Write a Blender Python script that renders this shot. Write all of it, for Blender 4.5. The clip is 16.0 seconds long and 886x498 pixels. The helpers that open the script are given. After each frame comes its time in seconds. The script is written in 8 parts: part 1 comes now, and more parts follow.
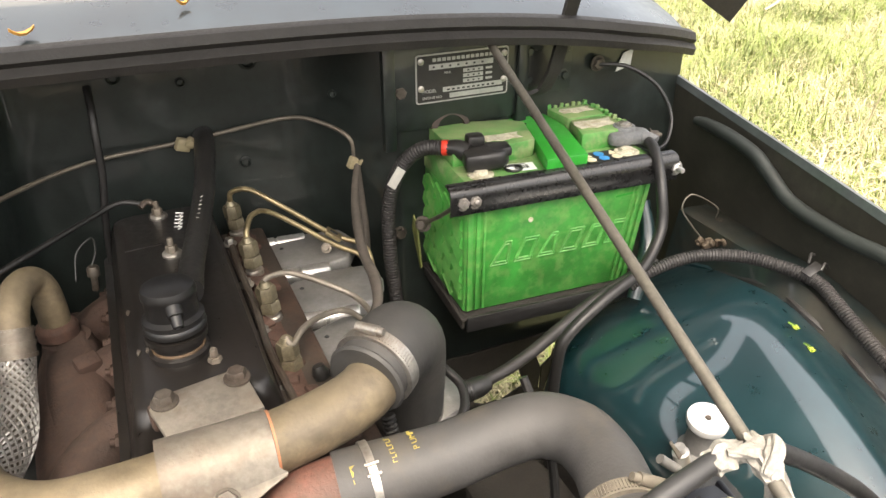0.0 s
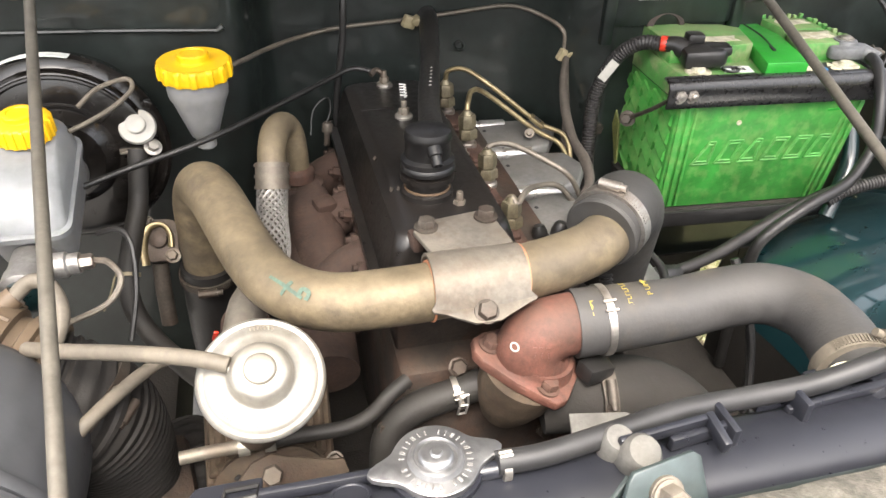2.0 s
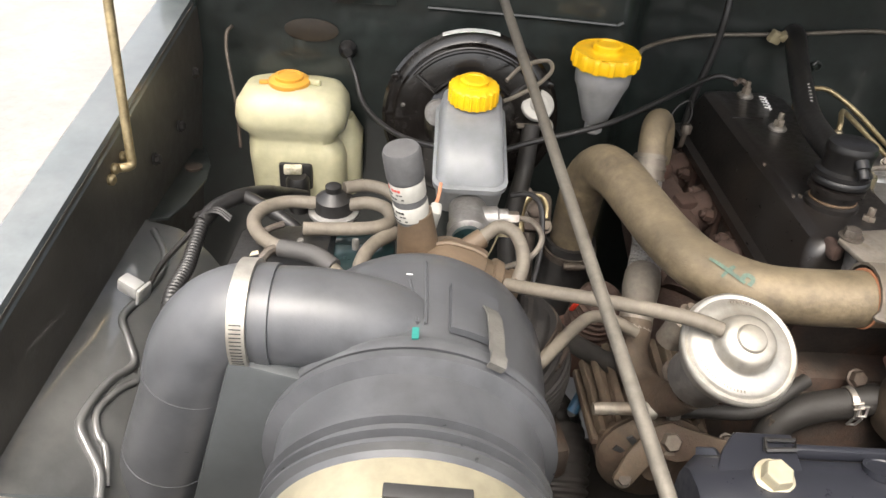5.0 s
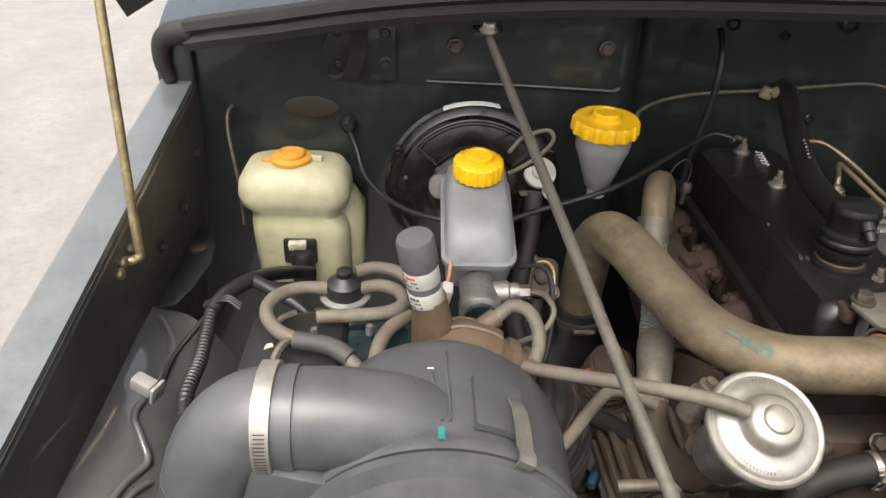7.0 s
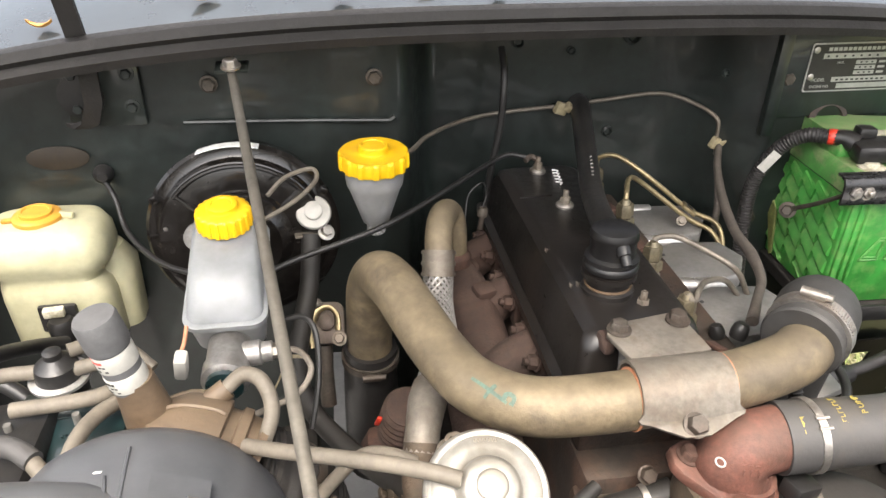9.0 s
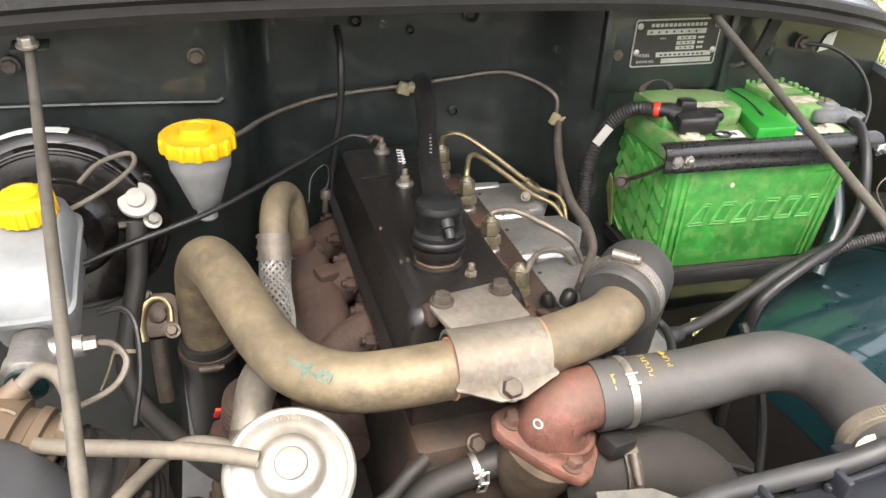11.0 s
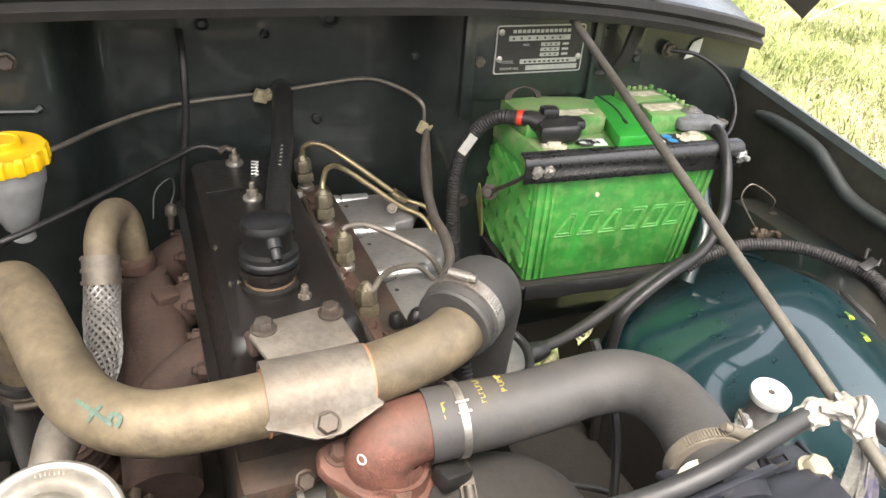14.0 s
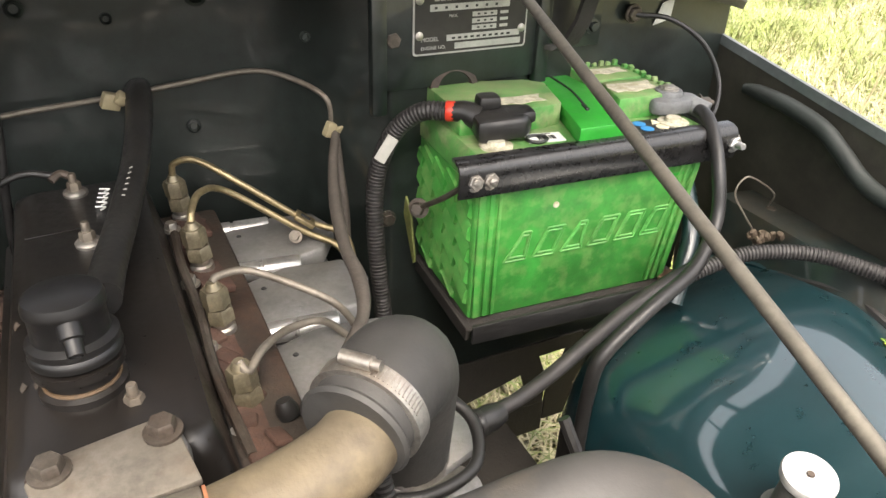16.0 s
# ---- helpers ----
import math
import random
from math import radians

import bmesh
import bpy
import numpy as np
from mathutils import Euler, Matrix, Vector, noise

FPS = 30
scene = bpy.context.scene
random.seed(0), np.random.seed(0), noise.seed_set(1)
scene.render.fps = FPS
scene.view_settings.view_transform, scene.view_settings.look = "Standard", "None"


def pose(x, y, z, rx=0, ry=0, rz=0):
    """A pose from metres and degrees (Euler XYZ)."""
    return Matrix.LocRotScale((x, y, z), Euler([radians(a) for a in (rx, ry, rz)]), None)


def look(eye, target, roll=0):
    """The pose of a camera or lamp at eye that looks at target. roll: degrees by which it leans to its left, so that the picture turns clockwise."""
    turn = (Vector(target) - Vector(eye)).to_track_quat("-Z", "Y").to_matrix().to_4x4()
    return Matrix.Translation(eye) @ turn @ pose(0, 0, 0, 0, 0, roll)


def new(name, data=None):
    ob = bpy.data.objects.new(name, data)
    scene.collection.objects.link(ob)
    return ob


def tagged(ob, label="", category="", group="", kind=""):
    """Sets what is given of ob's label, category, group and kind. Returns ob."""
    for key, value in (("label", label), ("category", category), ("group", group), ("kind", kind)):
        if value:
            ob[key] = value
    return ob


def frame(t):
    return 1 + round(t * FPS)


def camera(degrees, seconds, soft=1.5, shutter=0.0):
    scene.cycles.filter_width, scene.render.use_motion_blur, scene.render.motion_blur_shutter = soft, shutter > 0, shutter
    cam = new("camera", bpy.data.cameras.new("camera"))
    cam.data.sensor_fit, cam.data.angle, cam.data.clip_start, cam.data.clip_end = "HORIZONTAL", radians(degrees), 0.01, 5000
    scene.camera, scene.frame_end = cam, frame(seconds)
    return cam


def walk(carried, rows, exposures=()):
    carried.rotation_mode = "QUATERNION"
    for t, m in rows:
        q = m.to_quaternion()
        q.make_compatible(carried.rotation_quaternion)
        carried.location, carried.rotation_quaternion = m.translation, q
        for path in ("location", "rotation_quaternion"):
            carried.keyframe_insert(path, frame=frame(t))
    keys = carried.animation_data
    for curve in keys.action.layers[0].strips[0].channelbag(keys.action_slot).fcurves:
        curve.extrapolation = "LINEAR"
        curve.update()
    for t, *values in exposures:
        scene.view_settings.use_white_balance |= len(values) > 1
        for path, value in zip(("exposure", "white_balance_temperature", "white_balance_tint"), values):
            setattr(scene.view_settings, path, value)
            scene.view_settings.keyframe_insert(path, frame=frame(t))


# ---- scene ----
cam = camera(63.19, 16.0, soft=1.5)
PATH = [
    (0, (-0.0384, -0.8533, 1.3085), (0.6781, 0.7330, 0.3236), 0.09),
    (0.5, (-0.0722, -0.8649, 1.2911), (0.5518, 0.7218, 0.2456), 0.57),
    (1, (-0.1047, -0.8729, 1.2753), (0.4462, 0.6943, 0.1614), 1.47),
    (1.5, (-0.1522, -0.8849, 1.2718), (0.3520, 0.6864, 0.1417), 1.64),
    (2, (-0.1986, -0.8994, 1.2668), (0.2354, 0.6968, 0.1425), 2.09),
    (2.5, (-0.2464, -0.9052, 1.2705), (0.1473, 0.6963, 0.1391), 3.09),
    (3, (-0.3015, -0.9082, 1.2741), (0.0023, 0.7318, 0.1704), 4.03),
    (3.5, (-0.3389, -0.9090, 1.2693), (-0.1172, 0.7490, 0.1729), 3.58),
    (4, (-0.3883, -0.9124, 1.2661), (-0.2594, 0.7557, 0.1704), 3.68),
    (4.5, (-0.4458, -0.9227, 1.2627), (-0.3832, 0.7371, 0.1487), 4.28),
    (4.7, (-0.4610, -0.9291, 1.2586), (-0.4136, 0.7245, 0.1346), 4.31),
    (6.8, (-0.5222, -0.9246, 1.2840), (-0.4471, 0.7787, 0.2385), 2.22),
    (7, (-0.5024, -0.9038, 1.2920), (-0.4344, 0.8076, 0.2593), 2.06),
    (7.5, (-0.4603, -0.8763, 1.2996), (-0.4087, 0.8421, 0.2777), 0.62),
    (8, (-0.4205, -0.8529, 1.3076), (-0.3189, 0.8638, 0.2866), 0.46),
    (8.5, (-0.3609, -0.8476, 1.3095), (-0.1722, 0.8859, 0.3302), 0.81),
    (9, (-0.3195, -0.8485, 1.3023), (-0.0344, 0.8560, 0.2957), 0.90),
    (9.5, (-0.2948, -0.8499, 1.2979), (0.0774, 0.8300, 0.2785), 1.71),
    (10, (-0.2638, -0.8494, 1.2933), (0.2244, 0.8133, 0.2946), 2.72),
    (10.2, (-0.2586, -0.8527, 1.2927), (0.2404, 0.8132, 0.3050), 2.53),
    (12.3, (-0.2045, -0.8796, 1.2756), (0.4042, 0.6958, 0.2044), 3.64),
    (12.5, (-0.1982, -0.8805, 1.2783), (0.4192, 0.7092, 0.2335), 3.41),
    (13, (-0.1803, -0.8716, 1.2745), (0.4963, 0.6936, 0.2295), 4.14),
    (13.5, (-0.1608, -0.8662, 1.2739), (0.5304, 0.6827, 0.2143), 4.50),
    (14, (-0.1309, -0.8561, 1.2820), (0.5790, 0.7251, 0.2840), 4.51),
    (14.5, (-0.1064, -0.8580, 1.2912), (0.6377, 0.7364, 0.3404), 2.91),
    (14.8, (-0.0950, -0.8582, 1.2938), (0.6511, 0.7352, 0.3426), 1.92),
    (15, (-0.0166, -0.6780, 1.2169), (0.7378, 0.8680, 0.1967), 2.27),
    (15.5, (-0.0039, -0.6790, 1.2182), (0.7765, 0.8740, 0.2286), 2.28),
    (16, (0.0031, -0.6765, 1.2160), (0.7907, 0.8516, 0.1941), 2.34),
]
walk(cam, [(t, look(eye, target, roll)) for t, eye, target, roll in PATH], [(0.0, 2.42, 7150, 10), (0.5, 2.56, 6950, 10), (1.5, 2.62, 6700, 10), (2.5, 2.61, 6700, 10), (4.5, 2.24, 6700, 10), (7.0, 1.64, 6700, 10), (8.0, 2.14, 6700, 10), (9.0, 2.47, 6700, 10), (10.0, 2.59, 6700, 10), (12.5, 2.69, 6700, 10), (14.5, 2.55, 6750, 10), (16.0, 2.55, 6950, 10)])

# ---- daylight: hazy sky and a soft high sun ----
SUN_ELEVATION, SUN_AZIMUTH = 68.0, 200.0
world = bpy.data.worlds.new("hazy_sky")
scene.world = world
world.use_nodes = True
wn, wl = world.node_tree.nodes, world.node_tree.links
sky = wn.new("ShaderNodeTexSky")
sky.sky_type = "NISHITA"
sky.sun_disc = False
sky.sun_elevation = radians(SUN_ELEVATION)
sky.sun_rotation = radians(SUN_AZIMUTH)
sky.air_density, sky.dust_density, sky.ozone_density = 1.0, 9.0, 0.5
wn["Background"].inputs["Strength"].default_value = 0.15
haze = wn.new("ShaderNodeHueSaturation")
haze.inputs["Saturation"].default_value = 0.45
wl.new(sky.outputs["Color"], haze.inputs["Color"])
wl.new(haze.outputs["Color"], wn["Background"].inputs["Color"])
sun = new("sun", bpy.data.lights.new("sun", "SUN"))
sun.data.energy, sun.data.angle, sun.data.color = 0.5, radians(50.0), (1.0, 0.96, 0.90)
az, el = radians(SUN_AZIMUTH), radians(SUN_ELEVATION)
sun.matrix_basis = look((3 * math.sin(az) * math.cos(el), 3 * math.cos(az) * math.cos(el), 3 * math.sin(el)), (0, 0, 0))

# ---- materials ----
def material(name, colour, rough=0.5, metal=0.0, vary=0.25, scale=30.0, bump=0.15, dust=0.0, dust_colour=(0.30, 0.26, 0.20),
             coat=0.0, coat_ior=1.5, second=None, second_amount=0.0, second_scale=14.0, see=0.0, fine=260.0):
    """A worn surface: base colour with stains and grain, dust that lies on upper faces, and a second colour in patches."""
    m = bpy.data.materials.new(name)
    m.use_nodes = True
    n, l = m.node_tree.nodes, m.node_tree.links
    b = n["Principled BSDF"]
    co = n.new("ShaderNodeTexCoord").outputs["Object"]

    def grain(size, detail, offset):
        t = n.new("ShaderNodeTexNoise")
        t.inputs["Scale"].default_value, t.inputs["Detail"].default_value = size, detail
        t.inputs["Roughness"].default_value = 0.62
        shift = n.new("ShaderNodeVectorMath")
        shift.operation = "ADD"
        shift.inputs[1].default_value = (offset, offset * 0.7, -offset)
        l.new(co, shift.inputs[0])
        l.new(shift.outputs[0], t.inputs["Vector"])
        return t.outputs["Fac"]

    def steps(fac, low, high, a=0.0, z=1.0):
        r = n.new("ShaderNodeMapRange")
        r.inputs["From Min"].default_value, r.inputs["From Max"].default_value = low, high
        r.inputs["To Min"].default_value, r.inputs["To Max"].default_value = a, z
        l.new(fac, r.inputs["Value"])
        return r.outputs["Result"]

    def mix(fac, a, c):
        x = n.new("ShaderNodeMix")
        x.data_type = "RGBA"
        l.new(fac, x.inputs["Factor"])
        for socket, v in ((x.inputs[6], a), (x.inputs[7], c)):
            if isinstance(v, tuple):
                socket.default_value = (*v, 1.0)
            else:
                l.new(v, socket)
        return x.outputs[2]

    def times(a, c):
        x = n.new("ShaderNodeMath")
        x.operation = "MULTIPLY"
        l.new(a, x.inputs[0])
        if isinstance(c, float):
            x.inputs[1].default_value = c
        else:
            l.new(c, x.inputs[1])
        return x.outputs[0]

    big, small = grain(scale, 4.0, 0.3), grain(fine, 3.0, 4.1)
    dark = tuple(c * (1 - vary) for c in colour)
    pale = tuple(min(1.0, c * (1 + vary)) for c in colour)
    out = mix(steps(big, 0.3, 0.7), dark, pale)
    if second:
        out = mix(times(steps(grain(second_scale, 6.0, 9.3), 0.48, 0.62), second_amount), out, second)
    blot = grain(scale * 5.5, 6.0, 6.6)
    shade = n.new("ShaderNodeHueSaturation")
    l.new(steps(blot, 0.32, 0.68, 1.0 - vary * 0.75, 1.0 + vary * 0.75), shade.inputs["Value"])
    l.new(out, shade.inputs["Color"])
    out = shade.outputs["Color"]
    rough_out = steps(blot, 0.3, 0.7, max(0.0, rough - 0.08), min(1.0, rough + 0.1))
    if dust:
        up = n.new("ShaderNodeSeparateXYZ")
        l.new(n.new("ShaderNodeNewGeometry").outputs["Normal"], up.inputs[0])
        lies = times(steps(up.outputs["Z"], -0.2, 0.95, 0.15, 1.0), steps(grain(scale * 0.8, 8.0, 2.2), 0.34, 0.66, 0.15, 1.0))
        lies = times(lies, float(dust))
        out = mix(lies, out, dust_colour)
        top = n.new("ShaderNodeMix")
        l.new(lies, top.inputs[0])
        l.new(rough_out, top.inputs[2])
        top.inputs[3].default_value = 0.92
        rough_out = top.outputs[0]
    l.new(out, b.inputs["Base Color"])
    l.new(rough_out, b.inputs["Roughness"])
    b.inputs["Metallic"].default_value = metal
    b.inputs["Coat Weight"].default_value = coat
    b.inputs["Coat Roughness"].default_value = 0.06
    b.inputs["Coat IOR"].default_value = coat_ior
    if see:
        b.inputs["Subsurface Weight"].default_value = see
        b.inputs["Subsurface Radius"].default_value = (0.02, 0.02, 0.015)
        b.inputs["Subsurface Scale"].default_value = 0.6
    if bump:
        bm_ = n.new("ShaderNodeBump")
        bm_.inputs["Strength"].default_value, bm_.inputs["Distance"].default_value = bump, 0.002
        l.new(small, bm_.inputs["Height"])
        l.new(bm_.outputs["Normal"], b.inputs["Normal"])
    return m


DUST = (0.34, 0.29, 0.22)
MAT = {
    "saddle": material("dusty_saddle_steel", (0.18, 0.162, 0.138), 0.45, 0.5, 0.3, 26, 0.2, 0.5, (0.225, 0.19, 0.145), second=(0.10, 0.068, 0.045), second_amount=0.5, second_scale=30),
    "teal_bright": material("bright_teal_paint", (0.02, 0.17, 0.145), 0.5, 0.0, 0.2, 40, 0.0),
    "braid": material("steel_braid", (0.40, 0.39, 0.37), 0.4, 0.75, 0.25, 60, 0.1, 0.2, (0.22, 0.18, 0.13)),
    "cap_grey": material("grey_rubber_cap", (0.085, 0.085, 0.087), 0.6, 0.0, 0.2, 30, 0.1, 0.25, (0.14, 0.135, 0.125)),
    "knob": material("polished_white_metal", (0.50, 0.50, 0.495), 0.35, 0.2, 0.1, 40, 0.03, 0.05, DUST),
    "paint": material("dark_green_paint", (0.004, 0.018, 0.020), 0.3, 0.0, 0.3, 9, 0.03, 0.05, (0.16, 0.15, 0.13), coat=0.9),
    "paint_gloss": material("glossy_green_paint", (0.0046, 0.0225, 0.0275), 0.32, 0.0, 0.15, 7, 0.0, 0.02, (0.12, 0.13, 0.12), coat=1.0, coat_ior=1.8, fine=120),
    "paint_dusty": material("dusty_green_paint", (0.0095, 0.0140, 0.0128), 0.42, 0.0, 0.4, 12, 0.1, 0.10, (0.11, 0.093, 0.072), coat=0.5),
    "paint_skylit": material("skylit_fender_paint", (0.066, 0.078, 0.081), 0.4, 0.0, 0.2, 20, 0.05, 0.3, (0.20, 0.205, 0.205), coat=0.6, coat_ior=1.7),
    "cowl": material("cowl_paint", (0.0065, 0.013, 0.017), 0.26, 0.0, 0.4, 6, 0.02, 0.12, (0.036, 0.043, 0.046), coat=0.8, coat_ior=1.65),
    "seal": material("weathered_rubber_seal", (0.0125, 0.0110, 0.0102), 0.65, 0.0, 0.3, 40, 0.3, 0.03, (0.07, 0.062, 0.054)),
    "black": material("black_plastic", (0.012, 0.0118, 0.012), 0.38, 0.0, 0.3, 30, 0.1, 0.03, DUST),
    "black_gloss": material("black_enamel", (0.009, 0.0088, 0.0092), 0.28, 0.0, 0.3, 20, 0.03, 0.02, DUST, coat=0.3),
    "servo_black": material("shiny_black_servo_enamel", (0.0085, 0.0072, 0.0064), 0.2, 0.0, 0.3, 12, 0.0, 0.05, (0.06, 0.05, 0.04), coat=0.25, coat_ior=1.45),
    "engine_black": material("black_valve_cover_paint", (0.0085, 0.0074, 0.0068), 0.33, 0.0, 0.25, 25, 0.02, 0.06, (0.075, 0.058, 0.044), coat=0.0, second=(0.014, 0.010, 0.0075), second_amount=0.25),
    "block": material("oily_cast_iron", (0.027, 0.020, 0.016), 0.7, 0.1, 0.5, 22, 0.5, 0.2, (0.12, 0.09, 0.06), second=(0.06, 0.028, 0.017), second_amount=0.6),
    "air": material("grey_moulded_plastic", (0.062, 0.065, 0.071), 0.33, 0.0, 0.2, 9, 0.04, 0.2, (0.125, 0.122, 0.118), fine=500),
    "tank_black": material("radiator_tank_plastic", (0.016, 0.017, 0.022), 0.34, 0.0, 0.06, 22, 0.0, 0.0),
    "rubber": material("black_rubber", (0.0135, 0.0130, 0.0128), 0.42, 0.0, 0.3, 40, 0.08, 0.05, (0.12, 0.10, 0.085)),
    "hose": material("dusty_coolant_hose", (0.042, 0.041, 0.041), 0.55, 0.0, 0.2, 14, 0.15, 0.4, (0.092, 0.084, 0.074), second=(0.085, 0.070, 0.050), second_amount=0.6, second_scale=11),
    "vacuum": material("grey_vacuum_hose", (0.118, 0.102, 0.080), 0.6, 0.0, 0.22, 40, 0.15, 0.3, (0.195, 0.165, 0.125)),
    "tan": material("dusty_steel_pipe", (0.140, 0.109, 0.068), 0.48, 0.3, 0.42, 14, 0.25, 0.55, (0.225, 0.182, 0.118), second=(0.070, 0.056, 0.042), second_amount=0.8, second_scale=17),
    "bracket": material("dull_zinc_bracket", (0.17, 0.15, 0.125), 0.48, 0.5, 0.3, 26, 0.2, 0.35, (0.24, 0.20, 0.15), second=(0.10, 0.07, 0.05), second_amount=0.55),
    "rust": material("rusty_cast_iron", (0.075, 0.038, 0.027), 0.85, 0.1, 0.4, 22, 0.5, 0.25, (0.15, 0.10, 0.075), second=(0.04, 0.022, 0.017), second_amount=0.6),
    "manifold": material("dusty_exhaust_casting", (0.056, 0.034, 0.026), 0.85, 0.1, 0.4, 22, 0.5, 0.3, (0.085, 0.060, 0.047), second=(0.05, 0.024, 0.016), second_amount=0.5),
    "primer": material("red_oxide_casting", (0.115, 0.046, 0.033), 0.6, 0.1, 0.4, 24, 0.4, 0.35, (0.165, 0.10, 0.072), second=(0.058, 0.032, 0.024), second_amount=0.65, second_scale=22),
    "alu": material("cast_aluminium", (0.34, 0.33, 0.32), 0.42, 0.8, 0.25, 26, 0.3, 0.3, (0.24, 0.21, 0.17), second=(0.17, 0.15, 0.125), second_amount=0.5),
    "alu_plate": material("dull_aluminium_plate", (0.24, 0.235, 0.23), 0.5, 0.5, 0.2, 30, 0.2, 0.3, (0.28, 0.25, 0.21)),
    "bright": material("bright_machined_metal", (0.60, 0.59, 0.57), 0.32, 0.85, 0.15, 40, 0.08, 0.15, DUST),
    "steel": material("plated_steel", (0.45, 0.43, 0.40), 0.38, 0.9, 0.25, 50, 0.15, 0.3, (0.3, 0.25, 0.19), second=(0.22, 0.15, 0.1), second_amount=0.5),
    "bolt": material("dull_bolt_steel", (0.080, 0.069, 0.058), 0.5, 0.5, 0.35, 60, 0.2, 0.3, (0.125, 0.10, 0.075), second=(0.055, 0.030, 0.02), second_amount=0.5),
    "zinc": material("yellow_zinc_steel", (0.33, 0.265, 0.15), 0.38, 0.8, 0.3, 40, 0.1, 0.35, (0.27, 0.225, 0.15)),
    "egr": material("plated_diaphragm_can", (0.39, 0.375, 0.34), 0.38, 0.7, 0.18, 26, 0.05, 0.28, (0.31, 0.28, 0.235), second=(0.29, 0.255, 0.20), second_amount=0.5),
    "chrome": material("polished_cap_metal", (0.40, 0.40, 0.405), 0.34, 0.95, 0.14, 40, 0.08, 0.15, (0.34, 0.32, 0.29)),
    "rodmat": material("dusty_stay_rod", (0.105, 0.096, 0.080), 0.5, 0.4, 0.3, 40, 0.15, 0.45, (0.175, 0.155, 0.125)),
    "white": material("milky_white_plastic", (0.190, 0.198, 0.204), 0.35, 0.0, 0.14, 12, 0.04, 0.12, (0.24, 0.235, 0.21), see=0.3),
    "white_plain": material("white_plastic", (0.44, 0.43, 0.39), 0.45, 0.0, 0.12, 20, 0.05, 0.2, (0.35, 0.31, 0.26)),
    "grey_white": material("smoky_white_plastic", (0.20, 0.20, 0.197), 0.4, 0.0, 0.16, 14, 0.04, 0.2, (0.24, 0.225, 0.20), see=0.3),
    "cream": material("yellowed_translucent_plastic", (0.44, 0.42, 0.275), 0.4, 0.0, 0.14, 10, 0.05, 0.18, (0.36, 0.33, 0.23), see=0.3),
    "yellow": material("yellow_plastic", (0.76, 0.44, 0.006), 0.36, 0.0, 0.1, 20, 0.05, 0.06, (0.5, 0.38, 0.15)),
    "orange": material("yellow_orange_plastic", (0.60, 0.30, 0.035), 0.42, 0.0, 0.1, 20, 0.05, 0.12, (0.45, 0.34, 0.2)),
    "green": material("battery_green_plastic", (0.030, 0.225, 0.034), 0.38, 0.0, 0.28, 10, 0.08, 0.42, (0.20, 0.265, 0.10), second=(0.17, 0.30, 0.09), second_amount=0.4, second_scale=60),
    "green_top": material("dusty_battery_lid", (0.040, 0.22, 0.038), 0.55, 0.0, 0.3, 20, 0.2, 0.8, (0.215, 0.265, 0.115), second=(0.30, 0.28, 0.16), second_amount=0.55, second_scale=26),
    "green_bright": material("clean_battery_plastic", (0.014, 0.25, 0.024), 0.35, 0.0, 0.15, 14, 0.05, 0.1, (0.2, 0.33, 0.12)),
    "green_worn": material("rubbed_green_plastic", (0.055, 0.26, 0.05), 0.4, 0.0, 0.3, 30, 0.1, 0.45, (0.24, 0.30, 0.12)),
    "oval_brown": material("faint_brown_oval", (0.022, 0.016, 0.010), 0.6, 0.0, 0.3, 30, 0.1, 0.2, (0.04, 0.032, 0.022)),
    "olive": material("olive_sheet", (0.10, 0.11, 0.03), 0.6, 0.0, 0.4, 40, 0.2, 0.3, (0.14, 0.12, 0.06)),
    "lead": material("dull_lead", (0.16, 0.165, 0.17), 0.5, 0.4, 0.25, 40, 0.2, 0.35, (0.22, 0.215, 0.20)),
    "paper": material("white_paper_label", (0.74, 0.74, 0.72), 0.6, 0.0, 0.08, 30, 0.05),
    "paper_dirty": material("torn_dirty_label", (0.47, 0.44, 0.34), 0.7, 0.0, 0.3, 60, 0.1, second=(0.3, 0.27, 0.17), second_amount=0.8, second_scale=60),
    "ink": material("black_ink", (0.02, 0.02, 0.02), 0.6, 0.0, 0.1, 30, 0.0),
    "ink_red": material("red_ink", (0.5, 0.05, 0.04), 0.6, 0.0, 0.1, 30, 0.0),
    "ink_blue": material("blue_ink", (0.03, 0.22, 0.5), 0.6, 0.0, 0.1, 30, 0.0),
    "ink_cream": material("cream_ink", (0.68, 0.6, 0.42), 0.6, 0.0, 0.1, 30, 0.0),
    "ink_yellow": material("yellow_stencil", (0.34, 0.27, 0.055), 0.7, 0.0, 0.3, 60, 0.0),
    "plate": material("etched_plate_metal", (0.42, 0.42, 0.41), 0.4, 0.6, 0.15, 50, 0.05, 0.15, DUST),
    "plate_black": material("plate_enamel", (0.012, 0.012, 0.012), 0.45, 0.0, 0.3, 50, 0.03, 0.12, DUST),
    "red": material("red_plastic", (0.55, 0.04, 0.02), 0.4, 0.0, 0.1, 20, 0.03),
    "teal": material("teal_paint_mark", (0.055, 0.125, 0.10), 0.6, 0.0, 0.4, 90, 0.0, 0.35, (0.2, 0.17, 0.11)),
    "orange_mark": material("orange_paint_mark", (0.42, 0.18, 0.095), 0.6, 0.0, 0.2, 60, 0.0),
    "brown_plastic": material("brown_moulded_plastic", (0.092, 0.062, 0.038), 0.5, 0.0, 0.25, 20, 0.15, 0.45, (0.18, 0.137, 0.092)),
    "bellows": material("dusty_rubber_bellows", (0.0115, 0.0095, 0.0080), 0.75, 0.0, 0.3, 24, 0.2, 0.06, (0.035, 0.031, 0.024)),
